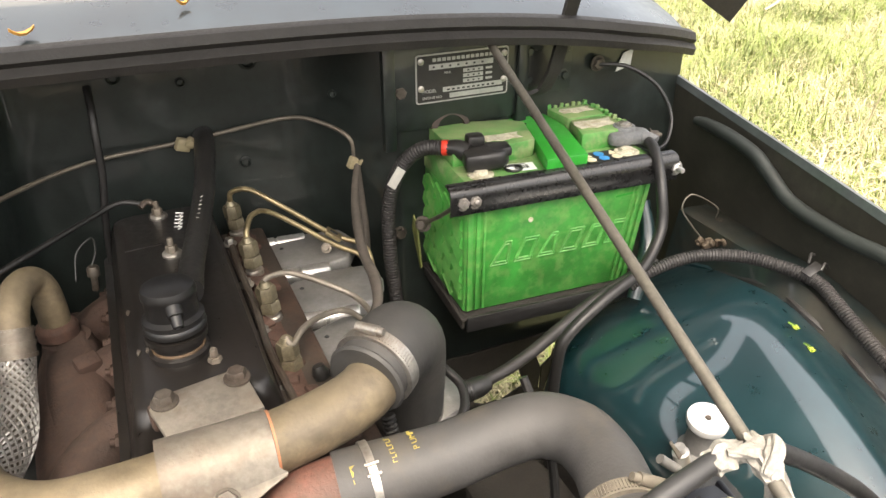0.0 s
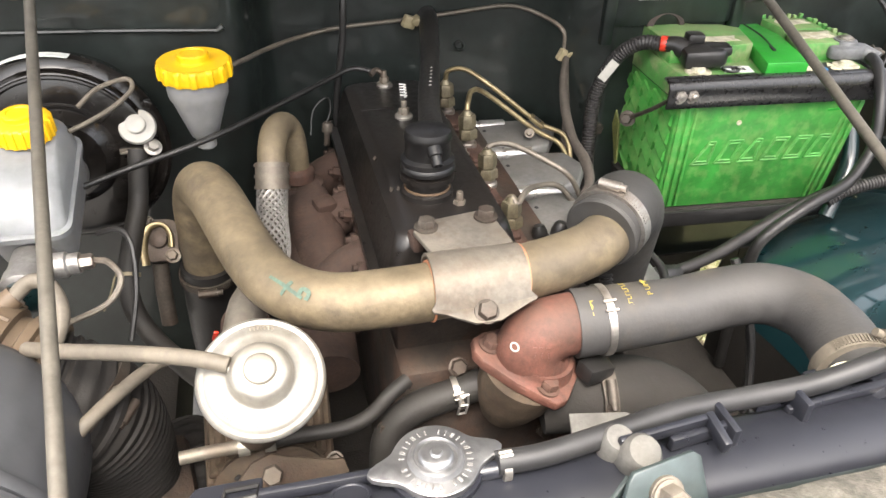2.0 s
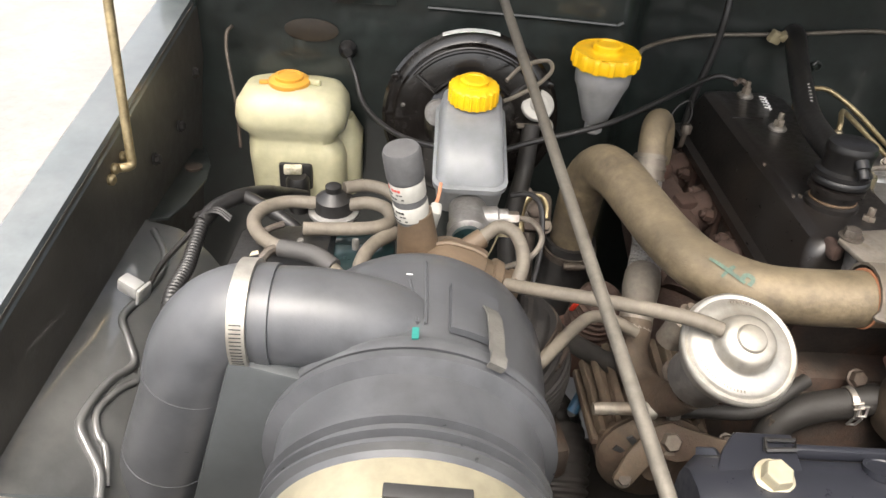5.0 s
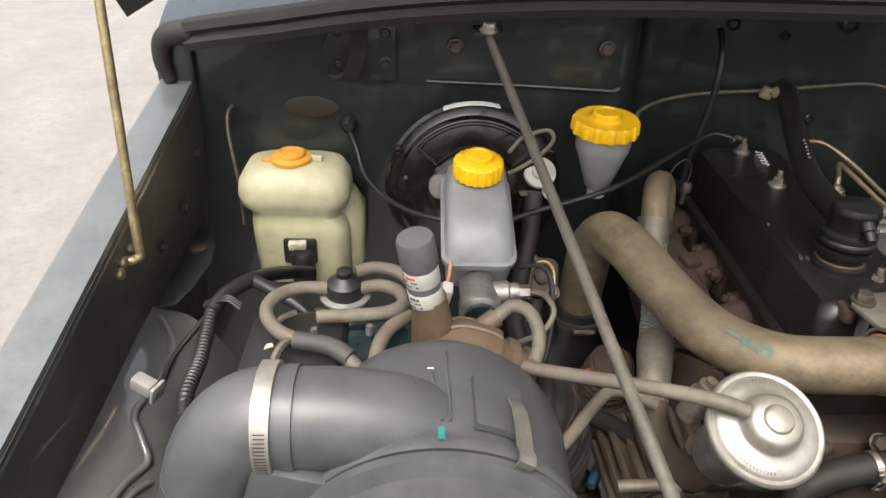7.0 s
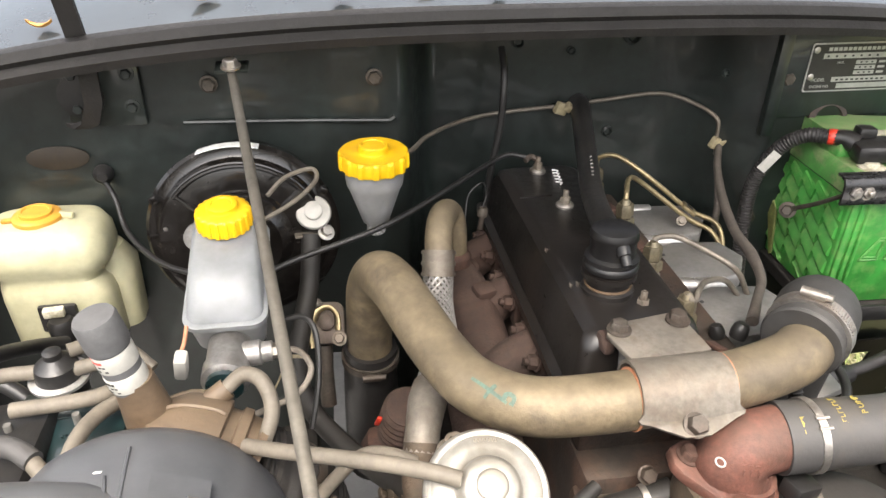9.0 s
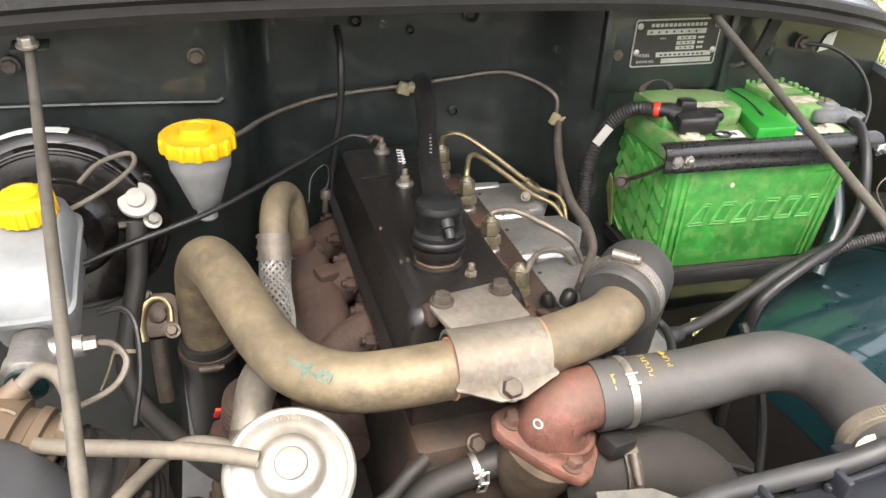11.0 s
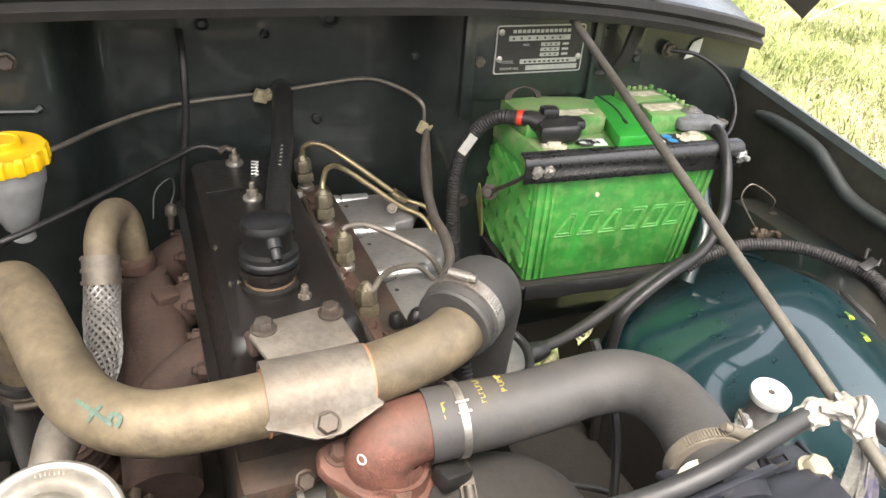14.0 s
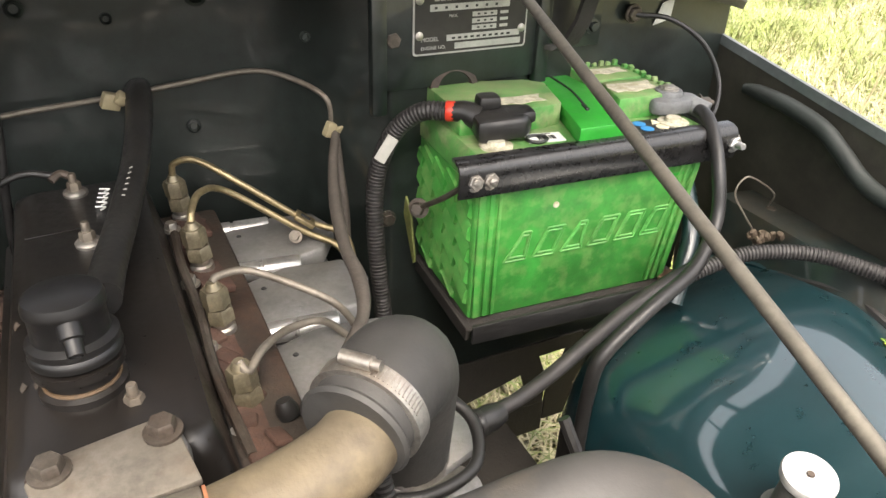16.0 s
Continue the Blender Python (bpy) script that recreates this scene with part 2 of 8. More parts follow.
    "clip": material("beige_plastic_clip", (0.30, 0.255, 0.155), 0.5, 0.0, 0.15, 30, 0.05, 0.3, (0.27, 0.23, 0.17)),
    "cloth": material("knotted_white_rag", (0.215, 0.205, 0.185), 0.9, 0.0, 0.35, 60, 0.5, 0.3, (0.24, 0.215, 0.17)),
    "ledge_paint": material("dusty_dark_ledge_paint", (0.0085, 0.0165, 0.0170), 0.34, 0.0, 0.4, 10, 0.05, 0.3, (0.050, 0.048, 0.040), coat=0.6, second=(0.040, 0.028, 0.016), second_amount=0.5, second_scale=9),
    "cap_black": material("dull_black_cap_plastic", (0.0065, 0.0062, 0.0064), 0.42, 0.0, 0.2, 30, 0.03, 0.03, (0.05, 0.043, 0.038)),
    "hose_matte": material("matte_grimy_hose", (0.014, 0.0122, 0.0105), 0.85, 0.0, 0.3, 24, 0.2, 0.15, (0.045, 0.037, 0.029)),
    "nut_zinc": material("dull_yellow_zinc_nut", (0.20, 0.172, 0.115), 0.42, 0.6, 0.3, 60, 0.1, 0.25, (0.17, 0.14, 0.10)),
    "hose_green": material("dull_green_black_hose", (0.012, 0.0165, 0.0150), 0.6, 0.0, 0.3, 30, 0.1, 0.2, (0.035, 0.037, 0.032)),
    "cloth_lilac": material("lilac_stained_rag", (0.14, 0.13, 0.20), 0.9, 0.0, 0.3, 60, 0.4, 0.2, (0.3, 0.28, 0.26), second=(0.25, 0.235, 0.21), second_amount=0.7, second_scale=40),
    "foam": material("crumbling_grey_foam", (0.075, 0.070, 0.058), 0.95, 0.0, 0.5, 60, 1.0, 0.2, (0.15, 0.135, 0.11), fine=150),
    "front_paint": material("front_panel_paint", (0.068, 0.10, 0.112), 0.28, 0.0, 0.15, 8, 0.02, 0.15, (0.3, 0.32, 0.32), coat=1.0, coat_ior=1.8),
    "leaf_dry": material("dry_orange_leaf", (0.48, 0.24, 0.05), 0.6, 0.0, 0.3, 60, 0.1),
    "leaf_lime": material("lime_leaf", (0.20, 0.26, 0.025), 0.5, 0.0, 0.35, 200, 0.1),
    "leaf": material("bright_leaf", (0.085, 0.15, 0.02), 0.5, 0.0, 0.3, 60, 0.1),
    "grass": material("sunlit_grass", (0.135, 0.175, 0.036), 0.5, 0.0, 0.5, 3.0, 0.0, second=(0.29, 0.29, 0.11), second_amount=0.7, second_scale=16.0),
    "straw": material("dry_straw", (0.36, 0.32, 0.195), 0.7, 0.0, 0.4, 30.0, 0.0),
    "soil": material("grassy_soil", (0.085, 0.10, 0.034), 0.9, 0.0, 0.5, 5.0, 0.6, second=(0.30, 0.26, 0.14), second_amount=0.85, second_scale=9.0, fine=90),
    "concrete": material("pale_concrete", (0.168, 0.162, 0.154), 0.9, 0.0, 0.14, 3.0, 0.5, second=(0.145, 0.139, 0.13), second_amount=0.6, second_scale=55.0, fine=140),
    # near-black bay metal, also used where shade is painted in
    "inner_dark": material("dark_shaded_metal", (0.018, 0.0152, 0.0128), 0.85, 0.0, 0.4, 15, 0.4, 0.05, (0.09, 0.07, 0.055)),
    "glue": material("brown_sealant", (0.085, 0.050, 0.024), 0.7, 0.0, 0.4, 60, 0.3),
    "silver_hose": material("greasy_loom_tape", (0.06, 0.05, 0.042), 0.75, 0.0, 0.3, 50, 0.3, 0.3, (0.14, 0.115, 0.09)),
    "loom": material("dusty_loom_sleeve", (0.018, 0.0165, 0.0165), 0.5, 0.0, 0.25, 40, 0.1, 0.18, (0.085, 0.073, 0.066)),
    # left wall: dust, and a lighter brown that stands in for lens haze
    "fender_hazed": material("hazy_dusty_inner_fender", (0.038, 0.034, 0.029), 0.46, 0.0, 0.4, 12, 0.1, 0.5, (0.13, 0.112, 0.09), coat=0.25),
    "fender_dark": material("dark_green_inner_fender", (0.028, 0.0265, 0.0205), 0.5, 0.0, 0.4, 12, 0.1, 0.3, (0.060, 0.053, 0.040), coat=0.2),
    "arch_dusty_skylit": material("dusty_skylit_arch_paint", (0.038, 0.042, 0.043), 0.3, 0.0, 0.25, 10, 0.04, 0.8, (0.155, 0.153, 0.148), coat=0.9, coat_ior=1.7),
    "hose_brown": material("dusty_brown_black_hose", (0.015, 0.0135, 0.012), 0.6, 0.0, 0.3, 24, 0.15, 0.25, (0.048, 0.041, 0.033)),
    "box_grey": material("dull_blue_grey_plastic", (0.047, 0.052, 0.055), 0.42, 0.0, 0.15, 14, 0.03, 0.25, (0.12, 0.12, 0.116)),
    "hose_dark": material("worn_black_hose", (0.017, 0.017, 0.018), 0.42, 0.0, 0.25, 30, 0.06, 0.25, (0.07, 0.068, 0.064)),
    "mount_paint": material("grey_green_bracket_paint", (0.022, 0.036, 0.037), 0.36, 0.0, 0.3, 22, 0.08, 0.35, (0.10, 0.10, 0.092), coat=0.5),
    "scuffed": material("scuffed_bush_rubber", (0.095, 0.092, 0.085), 0.65, 0.0, 0.3, 40, 0.2, 0.4, (0.13, 0.12, 0.10)),
    "brown_cast": material("dusty_brown_casting", (0.060, 0.043, 0.029), 0.7, 0.2, 0.4, 24, 0.4, 0.5, (0.13, 0.10, 0.068), second=(0.05, 0.024, 0.016), second_amount=0.5),
    "band_pale": material("pale_gold_band", (0.40, 0.365, 0.265), 0.36, 0.5, 0.15, 14, 0.04, 0.3, (0.36, 0.325, 0.24)),
    "elbow": material("worn_elbow_rubber", (0.030, 0.029, 0.028), 0.55, 0.0, 0.25, 18, 0.15, 0.4, (0.085, 0.079, 0.070), second=(0.05, 0.045, 0.037), second_amount=0.4),
    "blue": material("blue_tape", (0.02, 0.085, 0.16), 0.5, 0.0, 0.2, 30, 0.05, 0.2, (0.12, 0.1, 0.08)),
}
# ---- mesh helpers ----
def curve_points(points, per=6):
    """A smooth line through the points."""
    p = [Vector(q) for q in points]
    if len(p) < 3:
        return p
    ends = [p[0] * 2 - p[1]] + p + [p[-1] * 2 - p[-2]]
    out = []
    for a, b, c, d in zip(ends, ends[1:], ends[2:], ends[3:]):
        for k in range(per):
            t = k / per
            out.append(0.5 * (2 * b + (c - a) * t + (2 * a - 5 * b + 4 * c - d) * t * t + (3 * b - a - 3 * c + d) * t ** 3))
    return out + [p[-1]]


def rings(bm, loops, close_ends=True):
    """Joins rings of points into a skin."""
    made = [[bm.verts.new(v) for v in loop] for loop in loops]
    for a, b in zip(made, made[1:]):
        for k in range(len(a)):
            f = bm.faces.new((a[k], a[(k + 1) % len(a)], b[(k + 1) % len(b)], b[k]))
            f.smooth = True
    if close_ends:
        bm.faces.new(list(reversed(made[0])))
        bm.faces.new(made[-1])
    return bm


def tube(points, radius, sides=14, per=6, ridge=0.0, pitch=0.006, flat=1.0, bm=None):
    """A round bar or hose along points; radius one number or one for each point. ridge: corrugation."""
    line = curve_points(points, per)
    if isinstance(radius, (list, tuple)):
        n = len(points)
        at = lambda s: np.interp(s * (n - 1), range(n), radius)
    else:
        at = lambda s: radius
    if ridge:
        length = [0.0]
        for a, b in zip(line, line[1:]):
            length.append(length[-1] + (b - a).length)
        count = max(4, int(length[-1] / (pitch / 4)))
        fine = []
        for k in range(count + 1):
            s = length[-1] * k / count
            i = min(len(line) - 2, max(0, int(np.searchsorted(length, s)) - 1))
            u = (s - length[i]) / max(1e-9, length[i + 1] - length[i])
            fine.append(line[i].lerp(line[i + 1], u))
        line = fine
    out, side = [], None
    for k, q in enumerate(line):
        way = (line[min(k + 1, len(line) - 1)] - line[max(k - 1, 0)]).normalized()
        if side is None:
            side = way.orthogonal().normalized()
        side = (side - way * side.dot(way)).normalized()
        other = way.cross(side)
        r = at(k / (len(line) - 1))
        if ridge:
            r += ridge * (1 if k % 4 in (1, 2) else 0)
        out.append([q + side * (r * math.cos(a)) + other * (r * flat * math.sin(a)) for a in (2 * math.pi * j / sides for j in range(sides))])
    return rings(bm or bmesh.new(), out)


def axis_pose(at, way, turn=0.0):
    """A pose whose z runs along way."""
    return Matrix.Translation(at) @ Vector(way).to_track_quat("Z", "Y").to_matrix().to_4x4() @ pose(0, 0, 0, 0, 0, turn)


def lathe(profile, at=(0, 0, 0), way=(0, 0, 1), sides=32, lobes=0, depth=0.0, turn=0.0, bm=None, squash=1.0):
    """A turned body from (radius, height) pairs about way. lobes: gaps of depth cut between square grip lugs."""
    m = axis_pose(at, way, turn)
    loops, widest = [], max(r for r, h in profile)
    for r, h in profile:
        loop = []
        for j in range(sides):
            a = 2 * math.pi * j / sides
            rr = r - (depth * min(1.0, max(0.0, math.cos(a * lobes) * 2.2 + 1.1)) if lobes and r > widest * 0.93 else 0.0)
            loop.append(m @ Vector((rr * math.cos(a), rr * squash * math.sin(a), h)))
        loops.append(loop)
    return rings(bm or bmesh.new(), loops)


def block(size, at=(0, 0, 0), turn=(0, 0, 0), bevel=0.003, bm=None, taper=1.0):
    """A box with rounded edges, centred at at."""
    b = bmesh.new()
    bmesh.ops.create_cube(b, size=1.0)
    for v in b.verts:
        k = taper if v.co.z > 0 else 1.0
        v.co = Vector((v.co.x * size[0] * k, v.co.y * size[1] * k, v.co.z * size[2]))
    if bevel:
        bmesh.ops.bevel(b, geom=b.edges[:], offset=bevel, segments=2, affect="EDGES", profile=0.5)
    b.transform(pose(*at, *turn))
    return join(bm, b)


def join(bm, b):
    """Puts b's mesh into bm."""
    if bm is None:
        return b
    me = bpy.data.meshes.new("joined")
    b.to_mesh(me)
    b.free()
    bm.from_mesh(me)
    bpy.data.meshes.remove(me)
    return bm


def slab(outline, thick, m=None, bevel=0.0, bm=None):
    """A flat plate from an outline in x, y, of thickness thick towards +z."""
    b = bmesh.new()
    low = [b.verts.new((x, y, 0)) for x, y in outline]
    f = b.faces.new(low)
    if f.normal.z > 0:
        f.normal_flip()
    up = bmesh.ops.extrude_face_region(b, geom=[f])
    bmesh.ops.translate(b, vec=(0, 0, thick), verts=[v for v in up["geom"] if isinstance(v, bmesh.types.BMVert)])
    bmesh.ops.recalc_face_normals(b, faces=b.faces[:])
    if bevel:
        bmesh.ops.bevel(b, geom=b.edges[:], offset=bevel, segments=2, affect="EDGES", profile=0.5)
    if m is not None:
        b.transform(m)
    return join(bm, b)


def round_outline(w, h, r, n=5):
    """A rectangle with round corners, centred."""
    out = []
    for cx, cy, a0 in ((w / 2 - r, h / 2 - r, 0), (-w / 2 + r, h / 2 - r, 90), (-w / 2 + r, -h / 2 + r, 180), (w / 2 - r, -h / 2 + r, 270)):
        for k in range(n + 1):
            a = radians(a0 + 90 * k / n)
            out.append((cx + r * math.cos(a), cy + r * math.sin(a)))
    return out


def loft_box(levels, n=7, bm=None):
    """A soft-cornered vessel: rows of (cx, cy, z, width, depth, corner)."""
    return rings(bm or bmesh.new(), [[Vector((cx + x, cy + y, z)) for x, y in round_outline(w, d, min(c, w / 2.01, d / 2.01), n)] for cx, cy, z, w, d, c in levels])


def sheet(grid, thick=0.0, bm=None):
    """A skin over rows of points, thickened along the normals."""
    b = bmesh.new()
    v = [[b.verts.new(p) for p in row] for row in grid]
    for a, c in zip(v, v[1:]):
        for k in range(len(a) - 1):
            b.faces.new((a[k], a[k + 1], c[k + 1], c[k])).smooth = True
    if thick:
        b.normal_update()
        back = [[b.verts.new(p.co - p.normal * thick) for p in row] for row in v]
        for a, c in zip(back, back[1:]):
            for k in range(len(a) - 1):
                b.faces.new((c[k], c[k + 1], a[k + 1], a[k])).smooth = True
        m, n = len(v) - 1, len(v[0]) - 1
        rim = [(0, k) for k in range(n)] + [(k, n) for k in range(m)] + [(m, k) for k in range(n, 0, -1)] + [(k, 0) for k in range(m, 0, -1)]
        for (i, j), (p, q) in zip(rim, rim[1:] + rim[:1]):
            b.faces.new((v[p][q], v[i][j], back[i][j], back[p][q]))
    return join(bm, b)


BASE = {}


def thing(name, at, label, category, group=""):
    """An empty at a thing's base."""
    ob = new(name)
    ob.empty_display_size = 0.02
    ob.location = at
    BASE[ob.name] = Vector(at)
    return tagged(ob, label, category, group)


def smooth_by_angle(bm, limit=40.0):
    for f in bm.faces:
        f.smooth = True
    for e in bm.edges:
        if len(e.link_faces) == 2 and e.calc_face_angle(0.0) > radians(limit):
            e.smooth = False


def part(name, bm, mat, parent, label=""):
    """Links a bmesh, given in world metres, as one mesh under a thing or a part."""
    bmesh.ops.recalc_face_normals(bm, faces=bm.faces[:])
    smooth_by_angle(bm)
    base = BASE[parent.name]
    bm.transform(Matrix.Translation(-base))
    me = bpy.data.meshes.new(name)
    bm.to_mesh(me)
    bm.free()
    me.materials.append(MAT[mat] if isinstance(mat, str) else mat)
    ob = new(name, me)
    ob.parent = parent
    BASE[ob.name] = base
    return tagged(ob, label)


def alone(name, bm, mat, label, category, group="", kind="", at=None):
    """A thing of one mesh, given in world metres."""
    bmesh.ops.recalc_face_normals(bm, faces=bm.faces[:])
    smooth_by_angle(bm)
    base = Vector(at) if at else sum((v.co for v in bm.verts), Vector()) / max(1, len(bm.verts))
    bm.transform(Matrix.Translation(-base))
    me = bpy.data.meshes.new(name)
    bm.to_mesh(me)
    bm.free()
    me.materials.append(MAT[mat] if isinstance(mat, str) else mat)
    ob = new(name, me)
    ob.location = base
    BASE[ob.name] = base
    return tagged(ob, label, category, group, kind)


def hexagon(r, h, at, way, bm=None, turn=0.0):
    return lathe([(r, 0), (r, h * 0.8), (r * 0.86, h)], at, way, 6, turn=turn, bm=bm)


def bolt(parent, at, way, r=0.007, h=0.007, mat="bolt", washer=1.5, turn=10.0, shank=0.0, name="bolt"):
    """A hexagon head with its washer, and the thread end that stands out of a nut."""
    bm = lathe([(r * washer, 0), (r * washer, r * 0.25), (r * 1.1, r * 0.3)], at, way, 20)
    w = Vector(way).normalized()
    hexagon(r, h, Vector(at) + w * r * 0.25, way, bm, turn)
    if shank:
        lathe([(r * 0.5, 0), (r * 0.5, shank * 0.9), (r * 0.4, shank)], Vector(at) + w * h, way, 12, bm=bm)
    return part(name, bm, mat, parent)


def worm_clamp(parent, at, way, r, width=0.012, mat="steel", screw=(0, 0, 1), name="hose_clamp"):
    """A slotted band with its screw housing on the side screw."""
    w = Vector(way).normalized()
    bm = lathe([(r, -width / 2), (r + 0.0015, -width / 2), (r + 0.0015, width / 2), (r, width / 2)], at, way, 40)
    s = Vector(screw)
    s = (s - w * s.dot(w)).normalized()
    c = w.cross(s)
    here = Vector(at) + s * (r + 0.005)
    lathe([(0.005, -0.012), (0.005, 0.010), (0.0035, 0.010), (0.0035, 0.016)], here, c, 10, bm=bm)
    for k in range(14):
        a = 0.25 + k * 0.075
        q = s * math.cos(a) + c * math.sin(a)
        m = axis_pose(Vector(at) + q * (r + 0.0022), q)
        b = bmesh.new()
        bmesh.ops.create_cube(b, size=1.0)
        flatway = m.inverted().to_3x3() @ w
        ang = math.atan2(flatway.y, flatway.x)
        b.transform(m @ pose(0, 0, 0, 0, 0, math.degrees(ang)) @ Matrix.Diagonal((width * 0.7, r * 0.035, 0.001, 1)))
        join(bm, b)
    return part(name, bm, mat, parent)


def flat_clamp(parent, at, way, r, width=0.008, ears=(0, 0, 1), mat="bright", name="spring_clamp"):
    """A flat spring band with a cross tang and two raised ends."""
    w = Vector(way).normalized()
    s = Vector(ears)
    s = (s - w * s.dot(w)).normalized()
    c = w.cross(s)
    bm = lathe([(r, -width / 2), (r + 0.0012, -width / 2), (r + 0.0012, width / 2), (r, width / 2)], at, way, 40)
    for e, long in ((0.13, 1.7), (-0.13, 1.7)):
        q = Vector(at) + (s * math.cos(e) + c * math.sin(e)) * (r + 0.003)
        tube([q - w * width * long / 2, q, q + w * width * long / 2], 0.0014, 6, 2, bm=bm)
    return part(name, bm, mat, parent)


def bars(parent, m, rows, mat, thick=0.0006, name="printed_line"):
    """Plain bars for writing: rows of (x, y, width, height) on the plane of m."""
    bm = bmesh.new()
    for x, y, w, h in rows:
        slab([(x, y), (x + w, y), (x + w, y + h), (x, y + h)], thick, m, bm=bm)
    return part(name, bm, mat, parent)


def words(text, size, m, mat, parent, name="lettering", thick=0.0003):
    """Readable words in the built-in font."""
    cu = bpy.data.curves.new(name, "FONT")
    cu.body, cu.size, cu.extrude = text, size, thick
    tmp = bpy.data.objects.new(name, cu)
    scene.collection.objects.link(tmp)
    bpy.context.view_layer.update()
    me = bpy.data.meshes.new_from_object(tmp.evaluated_get(bpy.context.evaluated_depsgraph_get()))
    bpy.data.objects.remove(tmp)
    bm = bmesh.new()
    bm.from_mesh(me)
    bm.transform(m)
    return part(name, bm, mat, parent)
# ---- ground ----
ground = bmesh.new()
sheet([[(x, y, 0.012 * noise.noise((x * 0.8, y * 0.8, 0))) for x in (0.1, 0.6, 1.2, 2, 3, 5, 8, 14, 30, 80, 300, 1500)] for y in (-1500, -300, -60, -15, -6, -3, -1.5, -0.6, 0, 0.6, 1.5, 3, 5, 8, 14, 30, 80, 300, 1500)], bm=ground)
alone("ground", ground, "soil", "sunny yellow-green meadow ground with dry straw", "ground", kind="structure", at=(0.1, 0, 0))
pave = bmesh.new()
sheet([[(x, y, 0.0) for x in (-1500, -200, -30, -8, -3, -1, 0.1)] for y in (-1500, -200, -30, -8, -2, 0, 2, 8, 30, 200, 1500)], bm=pave)
alone("pavement", pave, "concrete", "pale bare concrete yard surface", "pavement", kind="structure", at=(0.1, 0, 0))


def grass_blades(seed, count, x0, x1, y0, y1, low, high, lean):
    """Many single blades, bent over."""
    rnd = random.Random(seed)
    verts, faces = [], []
    for _ in range(count):
        x, y = rnd.uniform(x0, x1), rnd.uniform(y0, y1)
        clump = 0.6 * noise.noise((x * 1.3, y * 1.3, seed)) + 0.5 * noise.noise((x * 5.1, y * 5.1, seed + 3))
        if rnd.random() > 0.55 + clump:
            continue
        h, a, w = rnd.uniform(low, high) * (1.0 + 0.8 * clump), rnd.uniform(0, 6.283), rnd.uniform(0.0022, 0.0055)
        dx, dy, b = math.cos(a), math.sin(a), rnd.uniform(0.3, lean)
        i = len(verts)
        px, py = -dy * w, dx * w
        for s, bend in ((0.0, 0.0), (0.55, 0.3), (1.0, 1.0)):
            ox, oy, z = x + dx * h * b * bend, y + dy * h * b * bend, h * s * (1 - 0.25 * b * bend)
            k = 1 - 0.8 * s
            verts += [(ox + px * k, oy + py * k, z), (ox - px * k, oy - py * k, z)]
        faces += [(i, i + 1, i + 3, i + 2), (i + 2, i + 3, i + 5, i + 4)]
    return verts, faces


def blades_object(name, data, mat, label):
    me = bpy.data.meshes.new(name)
    me.from_pydata(data[0], [], data[1])
    me.materials.append(MAT[mat])
    return tagged(new(name, me), label, "grass", kind="stuff")


blades_object("grass", grass_blades(3, 100000, 0.3, 6.5, -0.6, 6.0, 0.06, 0.20, 1.5), "grass", "short bright green grass growing in uneven tufts")
blades_object("straw", grass_blades(8, 90000, 0.12, 6.0, -0.6, 6.0, 0.03, 0.15, 2.6), "straw", "dry yellow straw lying among the grass")

# a leafy twig hanging over the meadow
twig = thing("leafy_shrub", (3.1, 1.3, 0.0), "thin green shrub twig with small oval leaves over the grass", "shrub")
rnd = random.Random(31)
part("stem", tube([(2.05, 1.05, 0.80), (2.20, 1.02, 0.88), (2.38, 1.0, 0.95), (2.60, 1.0, 1.02), (2.9, 1.02, 1.06), (3.05, 1.15, 0.7), (3.1, 1.3, -0.02)], 0.005, 6), "straw", twig)
for k in range(26):
    q = Vector((2.26 + 0.018 * k + rnd.uniform(-0.02, 0.02), 1.0 + rnd.uniform(-0.06, 0.06), 0.90 + 0.0075 * k + rnd.uniform(-0.02, 0.03)))
    m = axis_pose(q, (rnd.uniform(-0.6, 0.6), -1, rnd.uniform(-0.2, 0.8)), rnd.uniform(0, 360))
    L = rnd.uniform(0.03, 0.055)
    part("leaf", sheet([[m @ Vector((L * a, w * L * 0.26 * math.sin(math.pi * min(1, a * 0.9 + 0.08)), 0.12 * L * a * a + 0.05 * L * abs(w))) for a in (0, 0.25, 0.5, 0.75, 1.0)] for w in (-1, 0, 1)], 0.0006), "leaf", twig)

blades_object("straw", grass_blades(14, 36000, 0.12, 1.1, -0.45, 1.6, 0.02, 0.08, 2.6), "straw", "dry straw scattered under the truck")

# ---- body of the truck ----
body = thing("truck_body", (0, 0, 0.45), "dark green truck body open at the engine bay, dusty inside", "truck")


def extruded(plan, z0, z1, thick=0.0, rows=8):
    """An upright sheet over a plan line."""
    line = curve_points(plan, 5)
    return sheet([[(p.x, p.y, z0(p.x) + (z1(p.x) - z0(p.x)) * k / rows) for p in line] for k in range(rows + 1)], thick)


crown = lambda x: 1.125 - 0.075 * min(1.2, abs((x + 0.03) / 0.80)) ** 3
WALL = [(-0.845, 0.024), (-0.80, 0.025), (-0.60, 0.026), (-0.40, 0.026), (-0.362, 0.026), (-0.30, 0.0265), (-0.25, 0.028), (-0.215, 0.05), (-0.19, 0.125), (-0.15, 0.148), (0.0, 0.152),
        (0.15, 0.148), (0.205, 0.122), (0.25, 0.06), (0.285, 0.026), (0.32, 0.022), (0.5, 0.022), (0.70, 0.022), (0.768, 0.022)]
